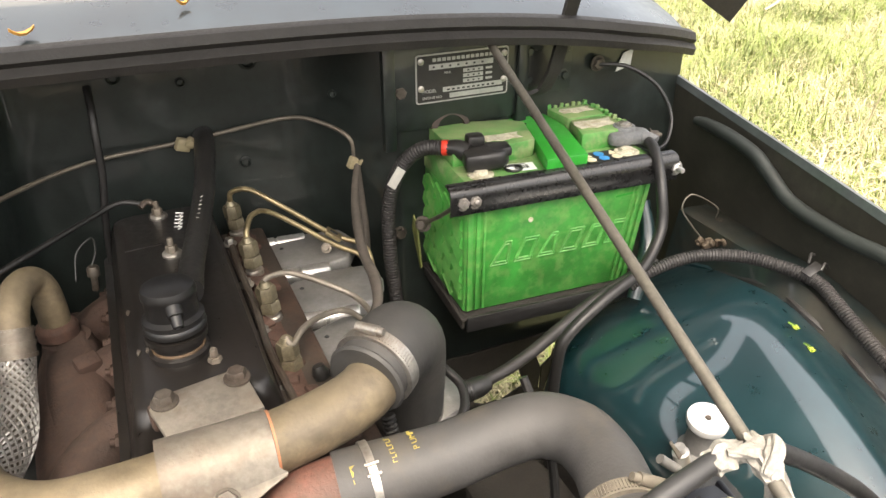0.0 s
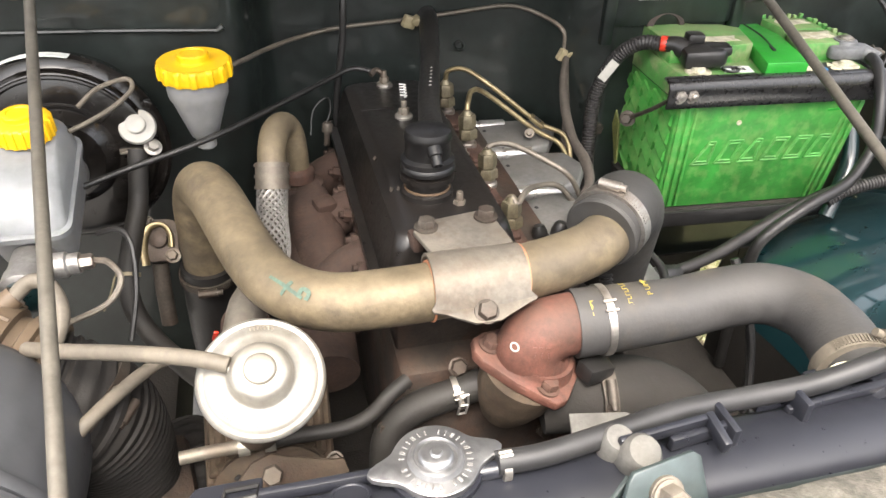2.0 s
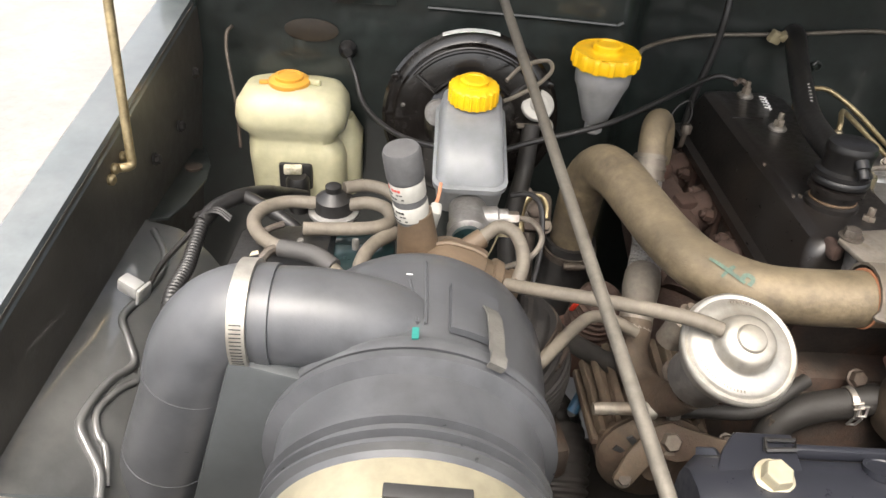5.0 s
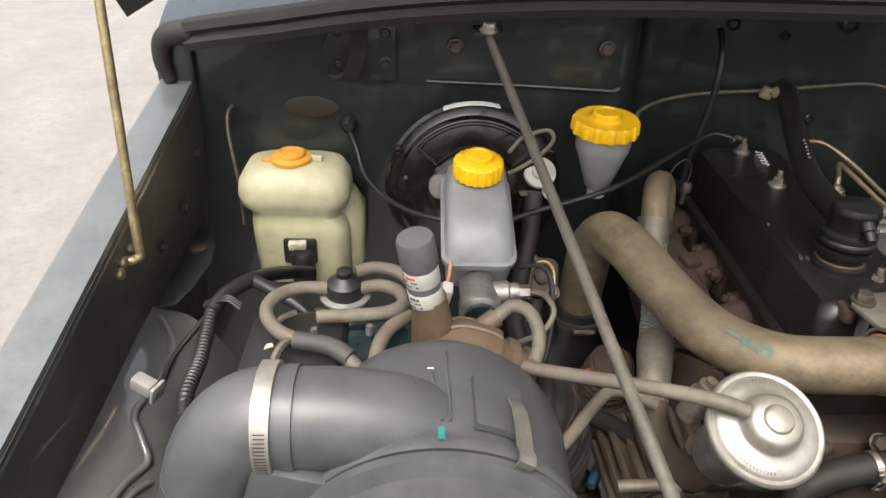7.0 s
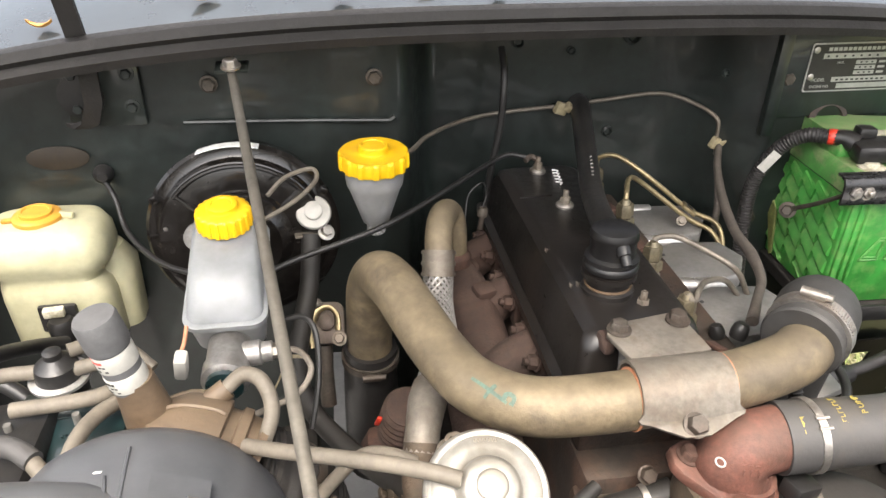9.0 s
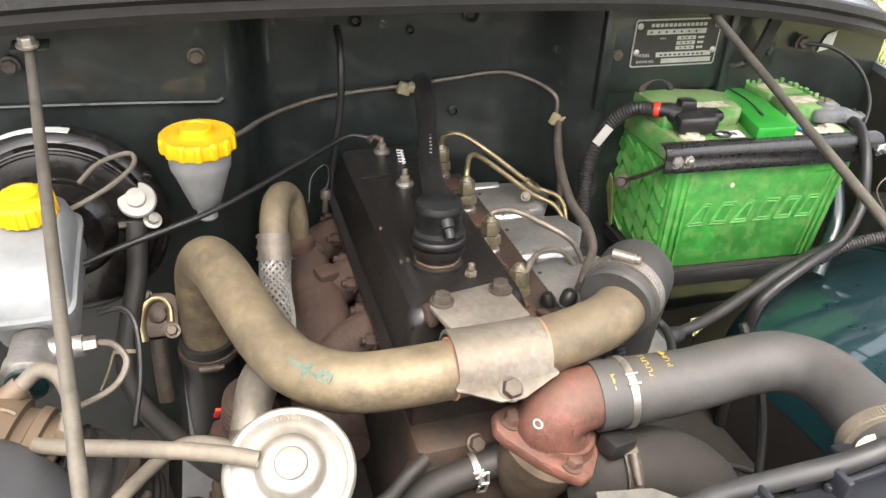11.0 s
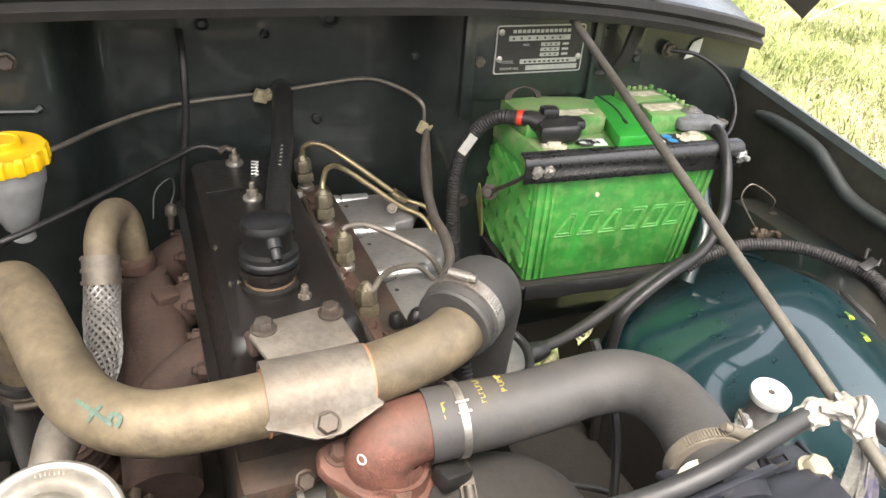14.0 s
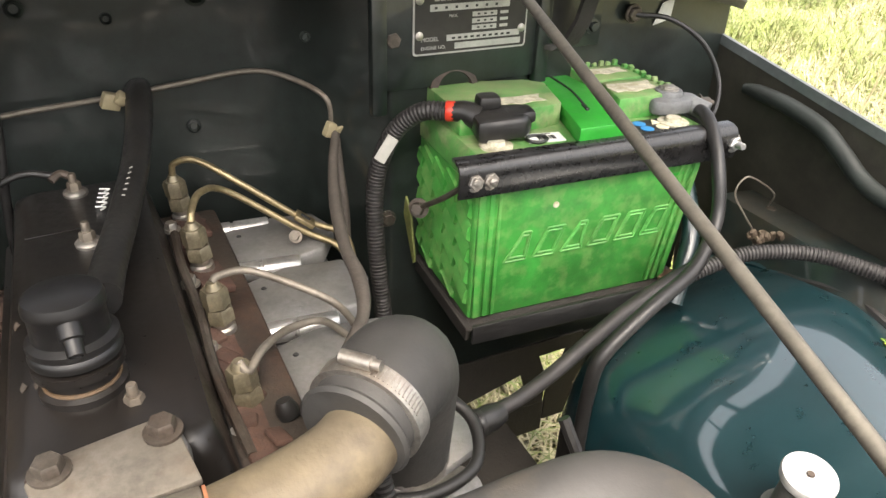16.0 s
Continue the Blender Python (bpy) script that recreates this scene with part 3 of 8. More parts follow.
part("firewall", extruded(WALL, lambda x: 0.618 if -0.349 < x < -0.333 or -0.330 < x < -0.322 else 0.40 if x < 0.26 else 0.535, lambda x: min(1.10, crown(x) - 0.012), 0.004), "paint_dusty", body, "dark dusty green bulkhead")
# dark sheets added below the firewall, leaving two gaps to the ground behind
for outline in ([(0.25, 0.40), (0.40, 0.40), (0.397, 0.482), (0.495, 0.508), (0.510, 0.458), (0.508, 0.44), (0.54, 0.44), (0.543, 0.485), (0.524, 0.534), (0.60, 0.536), (0.60, 0.56), (0.25, 0.56)],
                [(0.545, 0.40), (0.755, 0.40), (0.755, 0.555), (0.602, 0.555), (0.602, 0.538), (0.574, 0.535), (0.565, 0.504), (0.545, 0.487)],
                [(0.402, 0.38), (0.543, 0.38), (0.543, 0.438), (0.506, 0.438), (0.510, 0.456), (0.470, 0.439), (0.459, 0.423), (0.413, 0.447), (0.402, 0.452)]):
    part("dark_infill", slab(outline, 0.004, pose(0, 0.010, 0, 90, 0, 0)), "inner_dark", body, "black sheet added for the dark below the bulkhead")
# added block: keeps bright ground from showing below the radiator hose
part("dark_rail", block((0.13, 0.42, 0.20), (0.335, -0.31, 0.455), (0, 0, 0), 0.01), "inner_dark", body, "black block added to cover the bright ground")
# upper half of the recess: a rolled lip along its top, and a pressed seam over the servo
seam = tube([(-0.495, 0.022, 0.991), (-0.36, 0.021, 0.988), (-0.245, 0.022, 0.983)], 0.003, 8, 3)
tube([(-0.245, 0.022, 0.983), (-0.238, 0.022, 0.988)], 0.004, 8, 2, bm=seam)
part("pressed_seam", seam, "paint_dusty", body)
XS = [-0.835 + 1.605 * k / 40 for k in range(41)]
front = lambda x: -0.035 + 0.05 * max(0.0, abs((x + 0.03) / 0.80) - 0.82) / 0.18
profile = [(0.0, -0.026), (-0.012, -0.028), (-0.016, -0.018), (-0.008, -0.010), (-0.014, -0.004), (-0.010, 0.006), (0.002, 0.009), (0.014, 0.004), (0.018, -0.01), (0.014, -0.022)]
XS_SEAL = XS[1:] + [0.773, 0.777, 0.779]
tip = lambda x: 0.35 if x == 0.779 else 0.75 if x == 0.777 else 0.92 if x == 0.773 else 1.0
loops = [[Vector((x, front(x) + dy * tip(x), crown(x) - 0.010 + (dz + 0.010) * tip(x))) for dy, dz in profile] for x in XS_SEAL]
part("rubber_seal", rings(bmesh.new(), loops), "seal", body, "weathered ribbed rubber weather strip")
part("cowl_panel", sheet([[(x, front(x) + 0.012 + d, crown(x) + 0.004 + h) for x in XS] for d, h in ((0, 0), (0.03, 0.014), (0.08, 0.03), (0.16, 0.055), (0.30, 0.085), (0.48, 0.10))], 0.003), "cowl", body, "glossy painted cowl in front of the windscreen")
part("seal_end", tube([(-0.786, 0.002, 1.052), (-0.800, 0.001, 1.052), (-0.817, 0.002, 1.048), (-0.828, 0.004, 1.034), (-0.830, 0.006, 1.010), (-0.824, 0.008, 0.989)], [0.0150, 0.0160, 0.0145, 0.0125, 0.0110, 0.0090], 18, flat=0.9), "seal", body, "rubber strip turned down at the fender")
part("corner_post", block((0.036, 0.012, 0.075), (-0.812, 0.018, 1.012), (0, 0, 0), 0.004), "paint_dusty", body)
part("windscreen", sheet([[(x, 0.44 + h * 0.35, 1.21 + h - 0.06 * (x / 0.7) ** 2) for x in (-0.76, -0.7, -0.35, 0, 0.35, 0.7, 0.76)] for h in (-0.04, 0.25, 0.55)], 0.004), "black_gloss", body, "dark raked windscreen")

part("cab_shell", loft_box([(-0.03, 1.24, 0.45, 1.66, 1.56, 0.06), (-0.03, 1.24, 1.16, 1.70, 1.58, 0.08), (-0.03, 1.33, 1.72, 1.62, 1.36, 0.10), (-0.03, 1.38, 1.80, 1.48, 1.16, 0.12)], 6), "paint", body, "plain dark green cab behind the windscreen")

# fenders: inner wall, folded top flange, outer skin
top_z = lambda y: 0.983 + 0.17 * y
YS = [0.05, -0.05, -0.15, -0.3, -0.45, -0.6, -0.75, -0.95]
for side, inner, outer in ((-1, -0.800, -0.836), (1, 0.764, 0.7675)):
    wall = sheet([[(inner + side * w, y, (0.45 if z == 0 else top_z(y) + z)) for y in YS] for w, z in ((0.06, 0), (0.03, -0.33), (0.012, -0.16), (0.0, -0.08), (0.0, -0.004))], 0.003)
    part("inner_fender", wall, "fender_hazed" if side < 0 else "fender_dark", body, "dusty inner fender wall, the left one paled for haze")
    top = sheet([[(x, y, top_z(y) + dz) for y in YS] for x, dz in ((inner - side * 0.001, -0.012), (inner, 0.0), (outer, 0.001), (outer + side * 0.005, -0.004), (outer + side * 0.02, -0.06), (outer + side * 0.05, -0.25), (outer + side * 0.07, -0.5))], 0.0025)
    # paler than the body green: the sky's reflection is in the colour
    part("fender", top, "paint_skylit", body, "fender edge with the sky's reflection in its pale paint")

# right wheel arch: a smooth dome, with the seam and ledge above it
def arch_z(x, y):
    return -0.85 * max(0.0, abs(y + 0.42) - 0.02) ** 2


ARCH = [(0.398, 0.66), (0.405, 0.690), (0.417, 0.715), (0.437, 0.737), (0.465, 0.755), (0.50, 0.770), (0.53, 0.7805), (0.555, 0.7876), (0.575, 0.7925), (0.592, 0.7958), (0.607, 0.7983), (0.622, 0.8000), (0.637, 0.8012), (0.652, 0.8016), (0.668, 0.8008), (0.684, 0.7975), (0.698, 0.792), (0.706, 0.786)]
AY = [-0.08 - 0.0255 * k for k in range(31)]
ends = lambda y: 0.11 * max(0.0, (y + 0.24) / 0.16) ** 2 * 6
ease = lambda v: max(0.0, min(1.0, v)) ** 2 * (3 - 2 * max(0.0, min(1.0, v)))
# towards the front the outer shoulder rolls down to the seam
drop = lambda y: max(0.0, 0.018 + 0.31 * (-0.365 - y))
seam_z = lambda y: 0.791 + arch_z(0.7, y) - drop(y)
slide = lambda x, y: 0.27 * (y + 0.42) * ease((x - 0.42) / 0.10) * ease((0.70 - x) / 0.08)


def arch_point(x, z, y):
    w = x + slide(x, y)
    return (w + (0.70 - w) * min(0.55, ends(y)), y, z + arch_z(x, y) * (z - 0.3) / 0.5 - drop(y) * ease((x - 0.585) / 0.115))


part("wheel_arch", sheet([[arch_point(x, z, y) for y in AY] for x, z in ARCH], 0.003), "paint_gloss", body, "glossy dark green wheel housing dome")
# wall below the dome is coloured near-black for the shadow there
part("arch_wall", sheet([[(x + (0.70 - x) * min(0.55, ends(y)), y, z + arch_z(0.4, y) * 0.72) for y in AY] for x, z in ((0.400, 0.40), (0.398, 0.55), (0.3985, 0.662))], 0.003), "inner_dark", body, "side of the wheel housing, its shadow put into the black")
part("arch_seam", tube([(0.706 + 0.002 * math.sin(y * 60), y, seam_z(y)) for y in AY[3:]], [0.004 + 0.002 * abs(math.sin(k * 2.1)) for k in range(28)], 8, 2), "rubber", body, "dark brushed-on seam sealer")
ledge_z = lambda y: 0.807 - 0.25 * max(0.0, -0.32 - y)
part("fender_ledge", sheet([[(x, y, f(seam_z(y), ledge_z(y))) for y in AY[:28]] for x, f in ((0.697, lambda a, b: a - 0.006), (0.704, lambda a, b: a + 0.004), (0.711, lambda a, b: 0.45 * a + 0.55 * b), (0.719, lambda a, b: b - 0.002), (0.735, lambda a, b: b), (0.775, lambda a, b: b - 0.004))], 0.003), "ledge_paint", body, "raised ledge along the inner fender")
for x, z, y in ((0.640, 0.8014, -0.376), (0.633, 0.8010, -0.414)):
    q = Vector(arch_point(x, z, y)) + Vector((0, 0, 0.0012))
    alone("small_leaf", sheet([[(q.x + 0.0042 * a * math.cos(b), q.y + 0.0055 * a * math.sin(b), q.z + 0.001 * a * (1 + math.sin(3 * b))) for b in (2 * math.pi * k / 12 for k in range(13))] for a in (0.15, 0.6, 1.0)], 0.0004), "leaf_lime", "tiny lime-yellow leaf lying on the wheel housing", "leaf", "leaves on the wheel housing")
bolt(body, (0.750, -0.134, 0.800), (0, 0, 1), 0.007, 0.005, "bolt")
bolt(body, (0.742, -0.075, 0.795), (0, 0, 1), 0.005, 0.004, "bolt")
# left wheel arch, dusty and with skylight in its pale grey, with the pressed ribs
shelf = [(-0.835, 0.805), (-0.80, 0.795), (-0.785, 0.791), (-0.77, 0.785), (-0.755, 0.773), (-0.74, 0.755), (-0.725, 0.730), (-0.71, 0.70), (-0.695, 0.662), (-0.68, 0.62), (-0.66, 0.55), (-0.65, 0.45)]
part("wheel_arch", sheet([[(x, -0.22 - 0.05 * k, z + 0.004 * noise.noise((x * 18, k * 0.7, 3))) for k in range(13)] for x, z in shelf], 0.003), "arch_dusty_skylit", body, "dusty dark green wheel housing, paled for skylight")
part("pressed_rib", tube([(-0.792, -0.24, 0.795), (-0.772, -0.27, 0.786), (-0.765, -0.304, 0.783), (-0.769, -0.35, 0.785), (-0.774, -0.385, 0.787), (-0.760, -0.410, 0.777), (-0.751, -0.430, 0.768), (-0.760, -0.464, 0.777), (-0.763, -0.511, 0.780), (-0.753, -0.528, 0.771), (-0.738, -0.546, 0.754), (-0.730, -0.58, 0.742)], 0.0042, 10, 5), "arch_dusty_skylit", body)
part("pressed_rib", tube([(-0.745, -0.445, 0.760), (-0.752, -0.464, 0.768), (-0.757, -0.495, 0.773), (-0.750, -0.514, 0.766), (-0.742, -0.522, 0.758), (-0.733, -0.55, 0.745)], 0.0036, 10, 5), "arch_dusty_skylit", body)
for y in (-0.02, -0.10, -0.19):
    bolt(body, (-0.797, y, 0.90 - 0.04 * (y < -0.05)), (1, 0, 0.1), 0.006, 0.005, "inner_dark", 1.3)
ledge = slab([(-0.80, -0.05), (-0.785, -0.05), (-0.768, -0.09), (-0.762, -0.13), (-0.768, -0.19), (-0.778, -0.225), (-0.80, -0.23)], 0.004, pose(0, 0, 0.80), 0.001)
part("fender_bracket", ledge, "paint_dusty", body)
part("bracket_stud", lathe([(0.011, 0), (0.011, 0.003), (0.009, 0.004)], (-0.785, -0.105, 0.804), (0, 0, 1), 20), "bolt", body)
# bolts and holes of the bulkhead
for x, z in ((-0.459, 1.038), (-0.263, 1.040), (0.292, 1.019), (0.288, 0.808)):
    bolt(body, (x, 0.020 if x < 0 or z > 0.9 else 0.024, z), (0, -1, 0), 0.0085, 0.006, "bolt", 1.25)
for x, z, r in ((-0.05, 1.045, 0.009), (0.0, 1.06, 0.007), (0.03, 1.03, 0.006), (0.12, 1.05, 0.013), (0.20, 1.03, 0.005), (0.10, 0.905, 0.008), (-0.35, 0.80, 0.007)):
    part("grommet", lathe([(r, 0), (r, 0.004), (r * 0.7, 0.006), (r * 0.5, 0.002)], (x, 0.149 if -0.19 < x < 0.2 else 0.02, z), (0, -1, 0), 18), "paint_dusty", body)
# stiffening posts beside the data plate
for x in (0.275, 0.475):
    part("stiffener", block((0.018, 0.014, 0.16), (x, 0.016, 1.02), (0, 0, 0), 0.004), "paint_dusty", body)
part("data_plate_mount", block((0.20, 0.006, 0.13), (0.375, 0.018, 1.03), (0, 0, 0), 0.002), "paint_dusty", body)
lathe_hole = lathe([(0.030, 0), (0.030, 0.006), (0.022, 0.008), (0.020, 0.002)], (0.365, 0.018, 0.957), (0, -1, 0.2), 28)
part("grommet", lathe_hole, "block", body, "dark brown rubber grommet behind the battery")

# bonnet with its hinges: plate with bolts, and a curved strap
hood = thing("bonnet", (0, 0.0, 1.15), "raised dark green truck bonnet standing open on strap hinges", "bonnet")
# a steep skin, arched across, its rear corners drawn down to points
HOOD = [(-0.060, 1.084, 0.104, 0.803), (-0.078, 1.120, 0.092, 0.812), (-0.105, 1.25, 0.08, 0.818), (-0.165, 1.42, 0.07, 0.820), (-0.275, 1.62, 0.06, 0.820), (-0.42, 1.76, 0.06, 0.815), (-0.58, 1.86, 0.06, 0.80), (-0.82, 1.95, 0.05, 0.78)]
lift = lambda u: min(1.0, (1 - abs(u)) * 7.0) * (1 - 0.36 * min(1.0, (abs(u) / 0.8) ** 2))
panel = sheet([[(-0.034 + w * u, y - 0.02 * lift(u) * (k > 3), z + up * lift(u)) for u in (-1, -0.965, -0.93, -0.90, -0.857, -0.80, -0.6, -0.3, 0, 0.3, 0.6, 0.80, 0.857, 0.90, 0.93, 0.965, 1)] for k, (y, z, up, w) in enumerate(HOOD)], 0.014)
part("bonnet_skin", panel, "inner_dark", hood)
for x in (-0.578, 0.515):
    part("hinge_plate", block((0.085, 0.004, 0.085), (x, 0.018, 1.035), (0, 0, 0), 0.001), "paint_dusty", hood)
    for dx in (-0.03, 0.03):
        for dz in (-0.02, 0.02):
            bolt(hood, (x + dx, 0.016, 1.035 + dz), (0, -1, 0), 0.006, 0.005, "paint_dusty")
    arm = sheet([[(x + o - 0.010, y, z), (x + o + 0.010, y, z)] for o, y, z in ((-0.034, 0.004, 0.998), (-0.026, -0.001, 0.996), (-0.014, -0.007, 1.004), (-0.004, -0.013, 1.03), (0, -0.022, 1.07), (0, -0.035, 1.115), (0, -0.055, 1.17), (0, -0.085, 1.24), (0, -0.125, 1.31), (0, -0.20, 1.40))], 0.006)
    # flat black disc stands in for the dark of a round cutout
    part("hinge_dark_disc", lathe([(0.026, 0), (0.026, 0.0015), (0.022, 0.002)], (x - 0.024, 0.0145, 1.030), (0, -1, 0), 28), "black", hood)
    part("hinge_arm", arm, "seal", hood)

# ---- front end ----
part("front_panel", sheet([[(x, y, z) for x in (-0.8, -0.4, 0, 0.4, 0.8)] for y, z in ((-0.732, 0.80), (-0.735, 0.925), (-0.742, 0.938), (-0.765, 0.945), (-0.80, 0.935), (-0.83, 0.86), (-0.84, 0.5))], 0.003), "front_paint", body, "bright glossy blue-green front panel")
cross = block((1.5, 0.05, 0.05), (0.0, -0.708, 0.895), (0, 0, 0), 0.006)
part("cross_member", cross, "paint_dusty", body)
rnd = random.Random(4)
strip = sheet([[(-0.75 + 1.5 * k / 120, -0.728 + j * 0.013, 0.922 + 0.006 * math.sin(math.pi * j / 3) + 0.005 * noise.noise((k * 0.35, j * 0.9, 2))) for k in range(121)] for j in range(4)], 0.004)
part("foam_strip", strip, "foam", body, "crumbling grey foam strip")
# floor of the bay: rails, and dark sheets added to hide bright ground
for x in (-0.40, 0.37):
    part("dark_rail", block((0.06, 1.3, 0.12), (x, -0.35, 0.42), (0, 0, 0), 0.01), "inner_dark", body)
part("dark_floor", block((0.66, 0.46, 0.01), (-0.12, -0.46, 0.47), (0, 0, 0), 0.002), "inner_dark", body)
part("dark_floor_rear", block((0.24, 0.36, 0.01), (-0.10, -0.05, 0.46), (0, 0, 0), 0.002), "inner_dark", body)
part("front_axle_beam", block((0.9, 0.10, 0.08), (0.0, -0.30, 0.36), (0, 0, 0), 0.02), "inner_dark", body)
# ---- battery ----
BX, BY, BZ = 0.320, -0.130, 0.750       # front lower left corner of the case
BM = pose(BX, BY, BZ, 0, 0, -3.5)
W, D, H = 0.276, 0.174, 0.212


def on_battery(name, bm, mat, parent, label=""):
    """A part given in the battery's own metres."""
    bm.transform(BM)
    return part(name, bm, mat, parent, label)


tray = thing("battery_tray", tuple(BM @ Vector((W / 2, 0.08, -0.02))), "dark rusty steel tray carrying the battery", "tray")
on_battery("tray_plate", block((0.290, 0.185, 0.006), (W / 2, 0.085, -0.0045), (0, 0, 0), 0.002), "inner_dark", tray)
on_battery("front_rim", block((0.262, 0.005, 0.024), (0.132, -0.007, -0.013), (0, 0, 0), 0.0015), "black", tray)
on_battery("side_rim", block((0.005, 0.16, 0.022), (-0.002, 0.078, -0.012), (0, 0, 0), 0.0015), "inner_dark", tray)
on_battery("corner_clip", slab([(0, 0), (0.030, 0.002), (0.034, 0.012), (0.012, 0.018), (0.002, 0.012)], 0.004, pose(0.246, -0.006, -0.004, 60, 0, 10), 0.001), "glue", tray, "rusty yellow corner clip")
on_battery("rear_bracket", block((0.20, 0.012, 0.06), (W / 2, 0.160, -0.036), (0, 0, 0), 0.003), "inner_dark", tray)
on_battery("rear_bracket", block((0.030, 0.16, 0.012), (0.20, 0.085, -0.014), (0, 0, 0), 0.003), "inner_dark", tray)
on_battery("side_lug", slab([(0, 0), (0.004, -0.004), (0.026, 0.052), (0.022, 0.075), (0.010, 0.060)], 0.003, pose(-0.030, 0.090, 0.030, 90, 0, 100), 0.0008), "olive", tray, "thin olive sheet guard beside the battery")

battery = thing("car_battery", tuple(BM @ Vector((W / 2, D / 2, 0))), "bright green dusty car battery with worn embossed side", "battery")
FOOT = 0.020       # how far the right end of the case draws in towards its foot
case = loft_box([(W / 2 - FOOT / 2, D / 2, 0.0, W - 0.006 - FOOT, D - 0.010, 0.004), (W / 2 - FOOT / 2, D / 2, 0.003, W - FOOT, D - 0.006, 0.005), (W / 2, D / 2, 0.156, W, D, 0.006)], 4)
on_battery("case", case, "green", battery)
lid = loft_box([(W / 2, D / 2, 0.1585, W + 0.003, D + 0.003, 0.008), (W / 2, D / 2, 0.184, W + 0.003, D + 0.003, 0.008), (W / 2, D / 2, 0.190, W - 0.006, D - 0.006, 0.006)], 5)
on_battery("lid", lid, "green_top", battery, "dusty green lid")
on_battery("lid_seam", loft_box([(W / 2, D / 2, 0.1555, W - 0.001, D - 0.001, 0.006), (W / 2, D / 2, 0.1590, W - 0.001, D - 0.001, 0.006)], 4), "ink", battery, "dark seam under the lid")
# wedge ribs in slanting rows down the side wall
for row in range(7):
    for k in range(5):
        y, z = 0.010 + k * 0.0322, -0.010 + row * 0.0262 + (k % 2) * 0.002
        lo, hi = max(0.004, z), min(0.150, z + 0.0205)
        if hi - lo < 0.008:
            continue
        rib = bmesh.new()
        rings(rib, [[Vector((0.0015 - 0.0008, y + dy, min(0.150, lo + up))), Vector((-0.0052, y + dy, min(0.150, lo + 0.0045 + up))), Vector((-0.0030, y + dy, min(0.152, hi - 0.004 + up))), Vector((0.0015 - 0.0008, y + dy, min(0.153, hi + up)))] for dy, up in ((0.0, 0.0), (0.0300, 0.0165))])
        on_battery("rib", rib, "green", battery)
# stepped edges of the front face
for x, w in ((0.0065, 0.008), (0.0175, 0.006), (0.0265, 0.0045)):
    on_battery("edge_rib", block((w, 0.005, 0.148), (x, 0.0010, 0.078), (0, 0, 0), 0.0018), "green", battery)
for x, w in ((W - 0.0065, 0.008), (W - 0.0175, 0.006), (W - 0.0265, 0.0045)):
    on_battery("edge_rib", block((w, 0.005, 0.148), (x - FOOT * 0.5, 0.0010, 0.078), (0, math.degrees(math.atan2(FOOT, 0.153)), 0), 0.0018), "green", battery)
# raised trade mark on the front: a row of plain slanted outlines
for k in range(6):
    x0, z0, top = 0.036 + k * 0.0345, 0.068 + 0.0004 * k, 0.35 if k in (0, 2) else 0.86
    h, w, lean = 0.033, 0.0255, 0.013
    line = [(x0, z0), (x0 + w, z0), (x0 + lean + w * (0.5 + top / 2), z0 + h), (x0 + lean + w * (0.5 - top / 2), z0 + h)]
    for inset in (0.0, 0.0042):
        cx_, cz_ = sum(p[0] for p in line) / 4, sum(p[1] for p in line) / 4
        ring_line = [(x + (cx_ - x) * inset * 60, z + (cz_ - z) * inset * 60) for x, z in line]
        stroke = bmesh.new()
        for p0, p1 in zip(ring_line, ring_line[1:] + ring_line[:1]):
            tube([(p0[0], 0.0006, p0[1]), (p1[0], 0.0006, p1[1])], 0.0013, 6, 1, bm=stroke)
        on_battery("raised_outline", stroke, "green_worn", battery, "raised slanted outline in worn green plastic")
on_battery("date_spot", lathe([(0.0035, 0), (0.0035, 0.001), (0.002, 0.0015)], (0.092, 0.0005, 0.128), (0, -1, 0), 16), "paper_dirty", battery)
on_battery("printed_line", block((0.032, 0.0008, 0.003), (0.236, -0.0004, 0.141), (0, -3, 0), 0), "green_bright", battery)
# lid: a low shelf in front with the poles, two raised dusty blocks behind it, a clean carry channel between them
for outline in ([(0.006, 0.062), (0.050, 0.060), (0.098, 0.056), (0.124, 0.062), (0.140, 0.128), (0.120, 0.146), (0.080, 0.152), (0.050, 0.166), (0.006, 0.166)], [(0.190, 0.052), (0.268, 0.052), (0.268, 0.110), (0.204, 0.110)], [(0.205, 0.116), (0.268, 0.116), (0.266, 0.166), (0.196, 0.166)]):
    on_battery("raised_block", slab(outline, 0.026, pose(0, 0, 0.1885), 0.003), "green_top", battery, "dusty raised part of the lid")
on_battery("carry_channel", slab([(0.112, 0.004), (0.172, 0.004), (0.196, 0.110), (0.192, 0.168), (0.082, 0.168), (0.084, 0.156), (0.122, 0.150), (0.143, 0.130), (0.127, 0.060)], 0.018, pose(0, 0, 0.1895), 0.002), "green_bright", battery, "clean bright green carry channel")
for way in ([(0.150, 0.052, 0.2077), (0.165, 0.110, 0.2077), (0.168, 0.166, 0.2077)], [(0.146, 0.132, 0.2077), (0.124, 0.151, 0.2077), (0.086, 0.158, 0.2077)]):
    on_battery("channel_groove", tube(way, 0.0014, 6, 3), "ink", battery)
on_battery("channel_notch", block((0.004, 0.018, 0.003), (0.150, 0.056, 0.2082), (0, 0, -14), 0.001), "ink", battery)
rnd = random.Random(9)
for k in range(26):
    x = 0.008 + k * 0.0101
    if not 0.078 < x < 0.196:
        on_battery("tooth", block((0.0062, 0.007, 0.006 + 0.004 * (k % 2)), (x, 0.167, 0.2155), (0, rnd.uniform(-15, 25), 0), 0.0014), "green_top", battery)
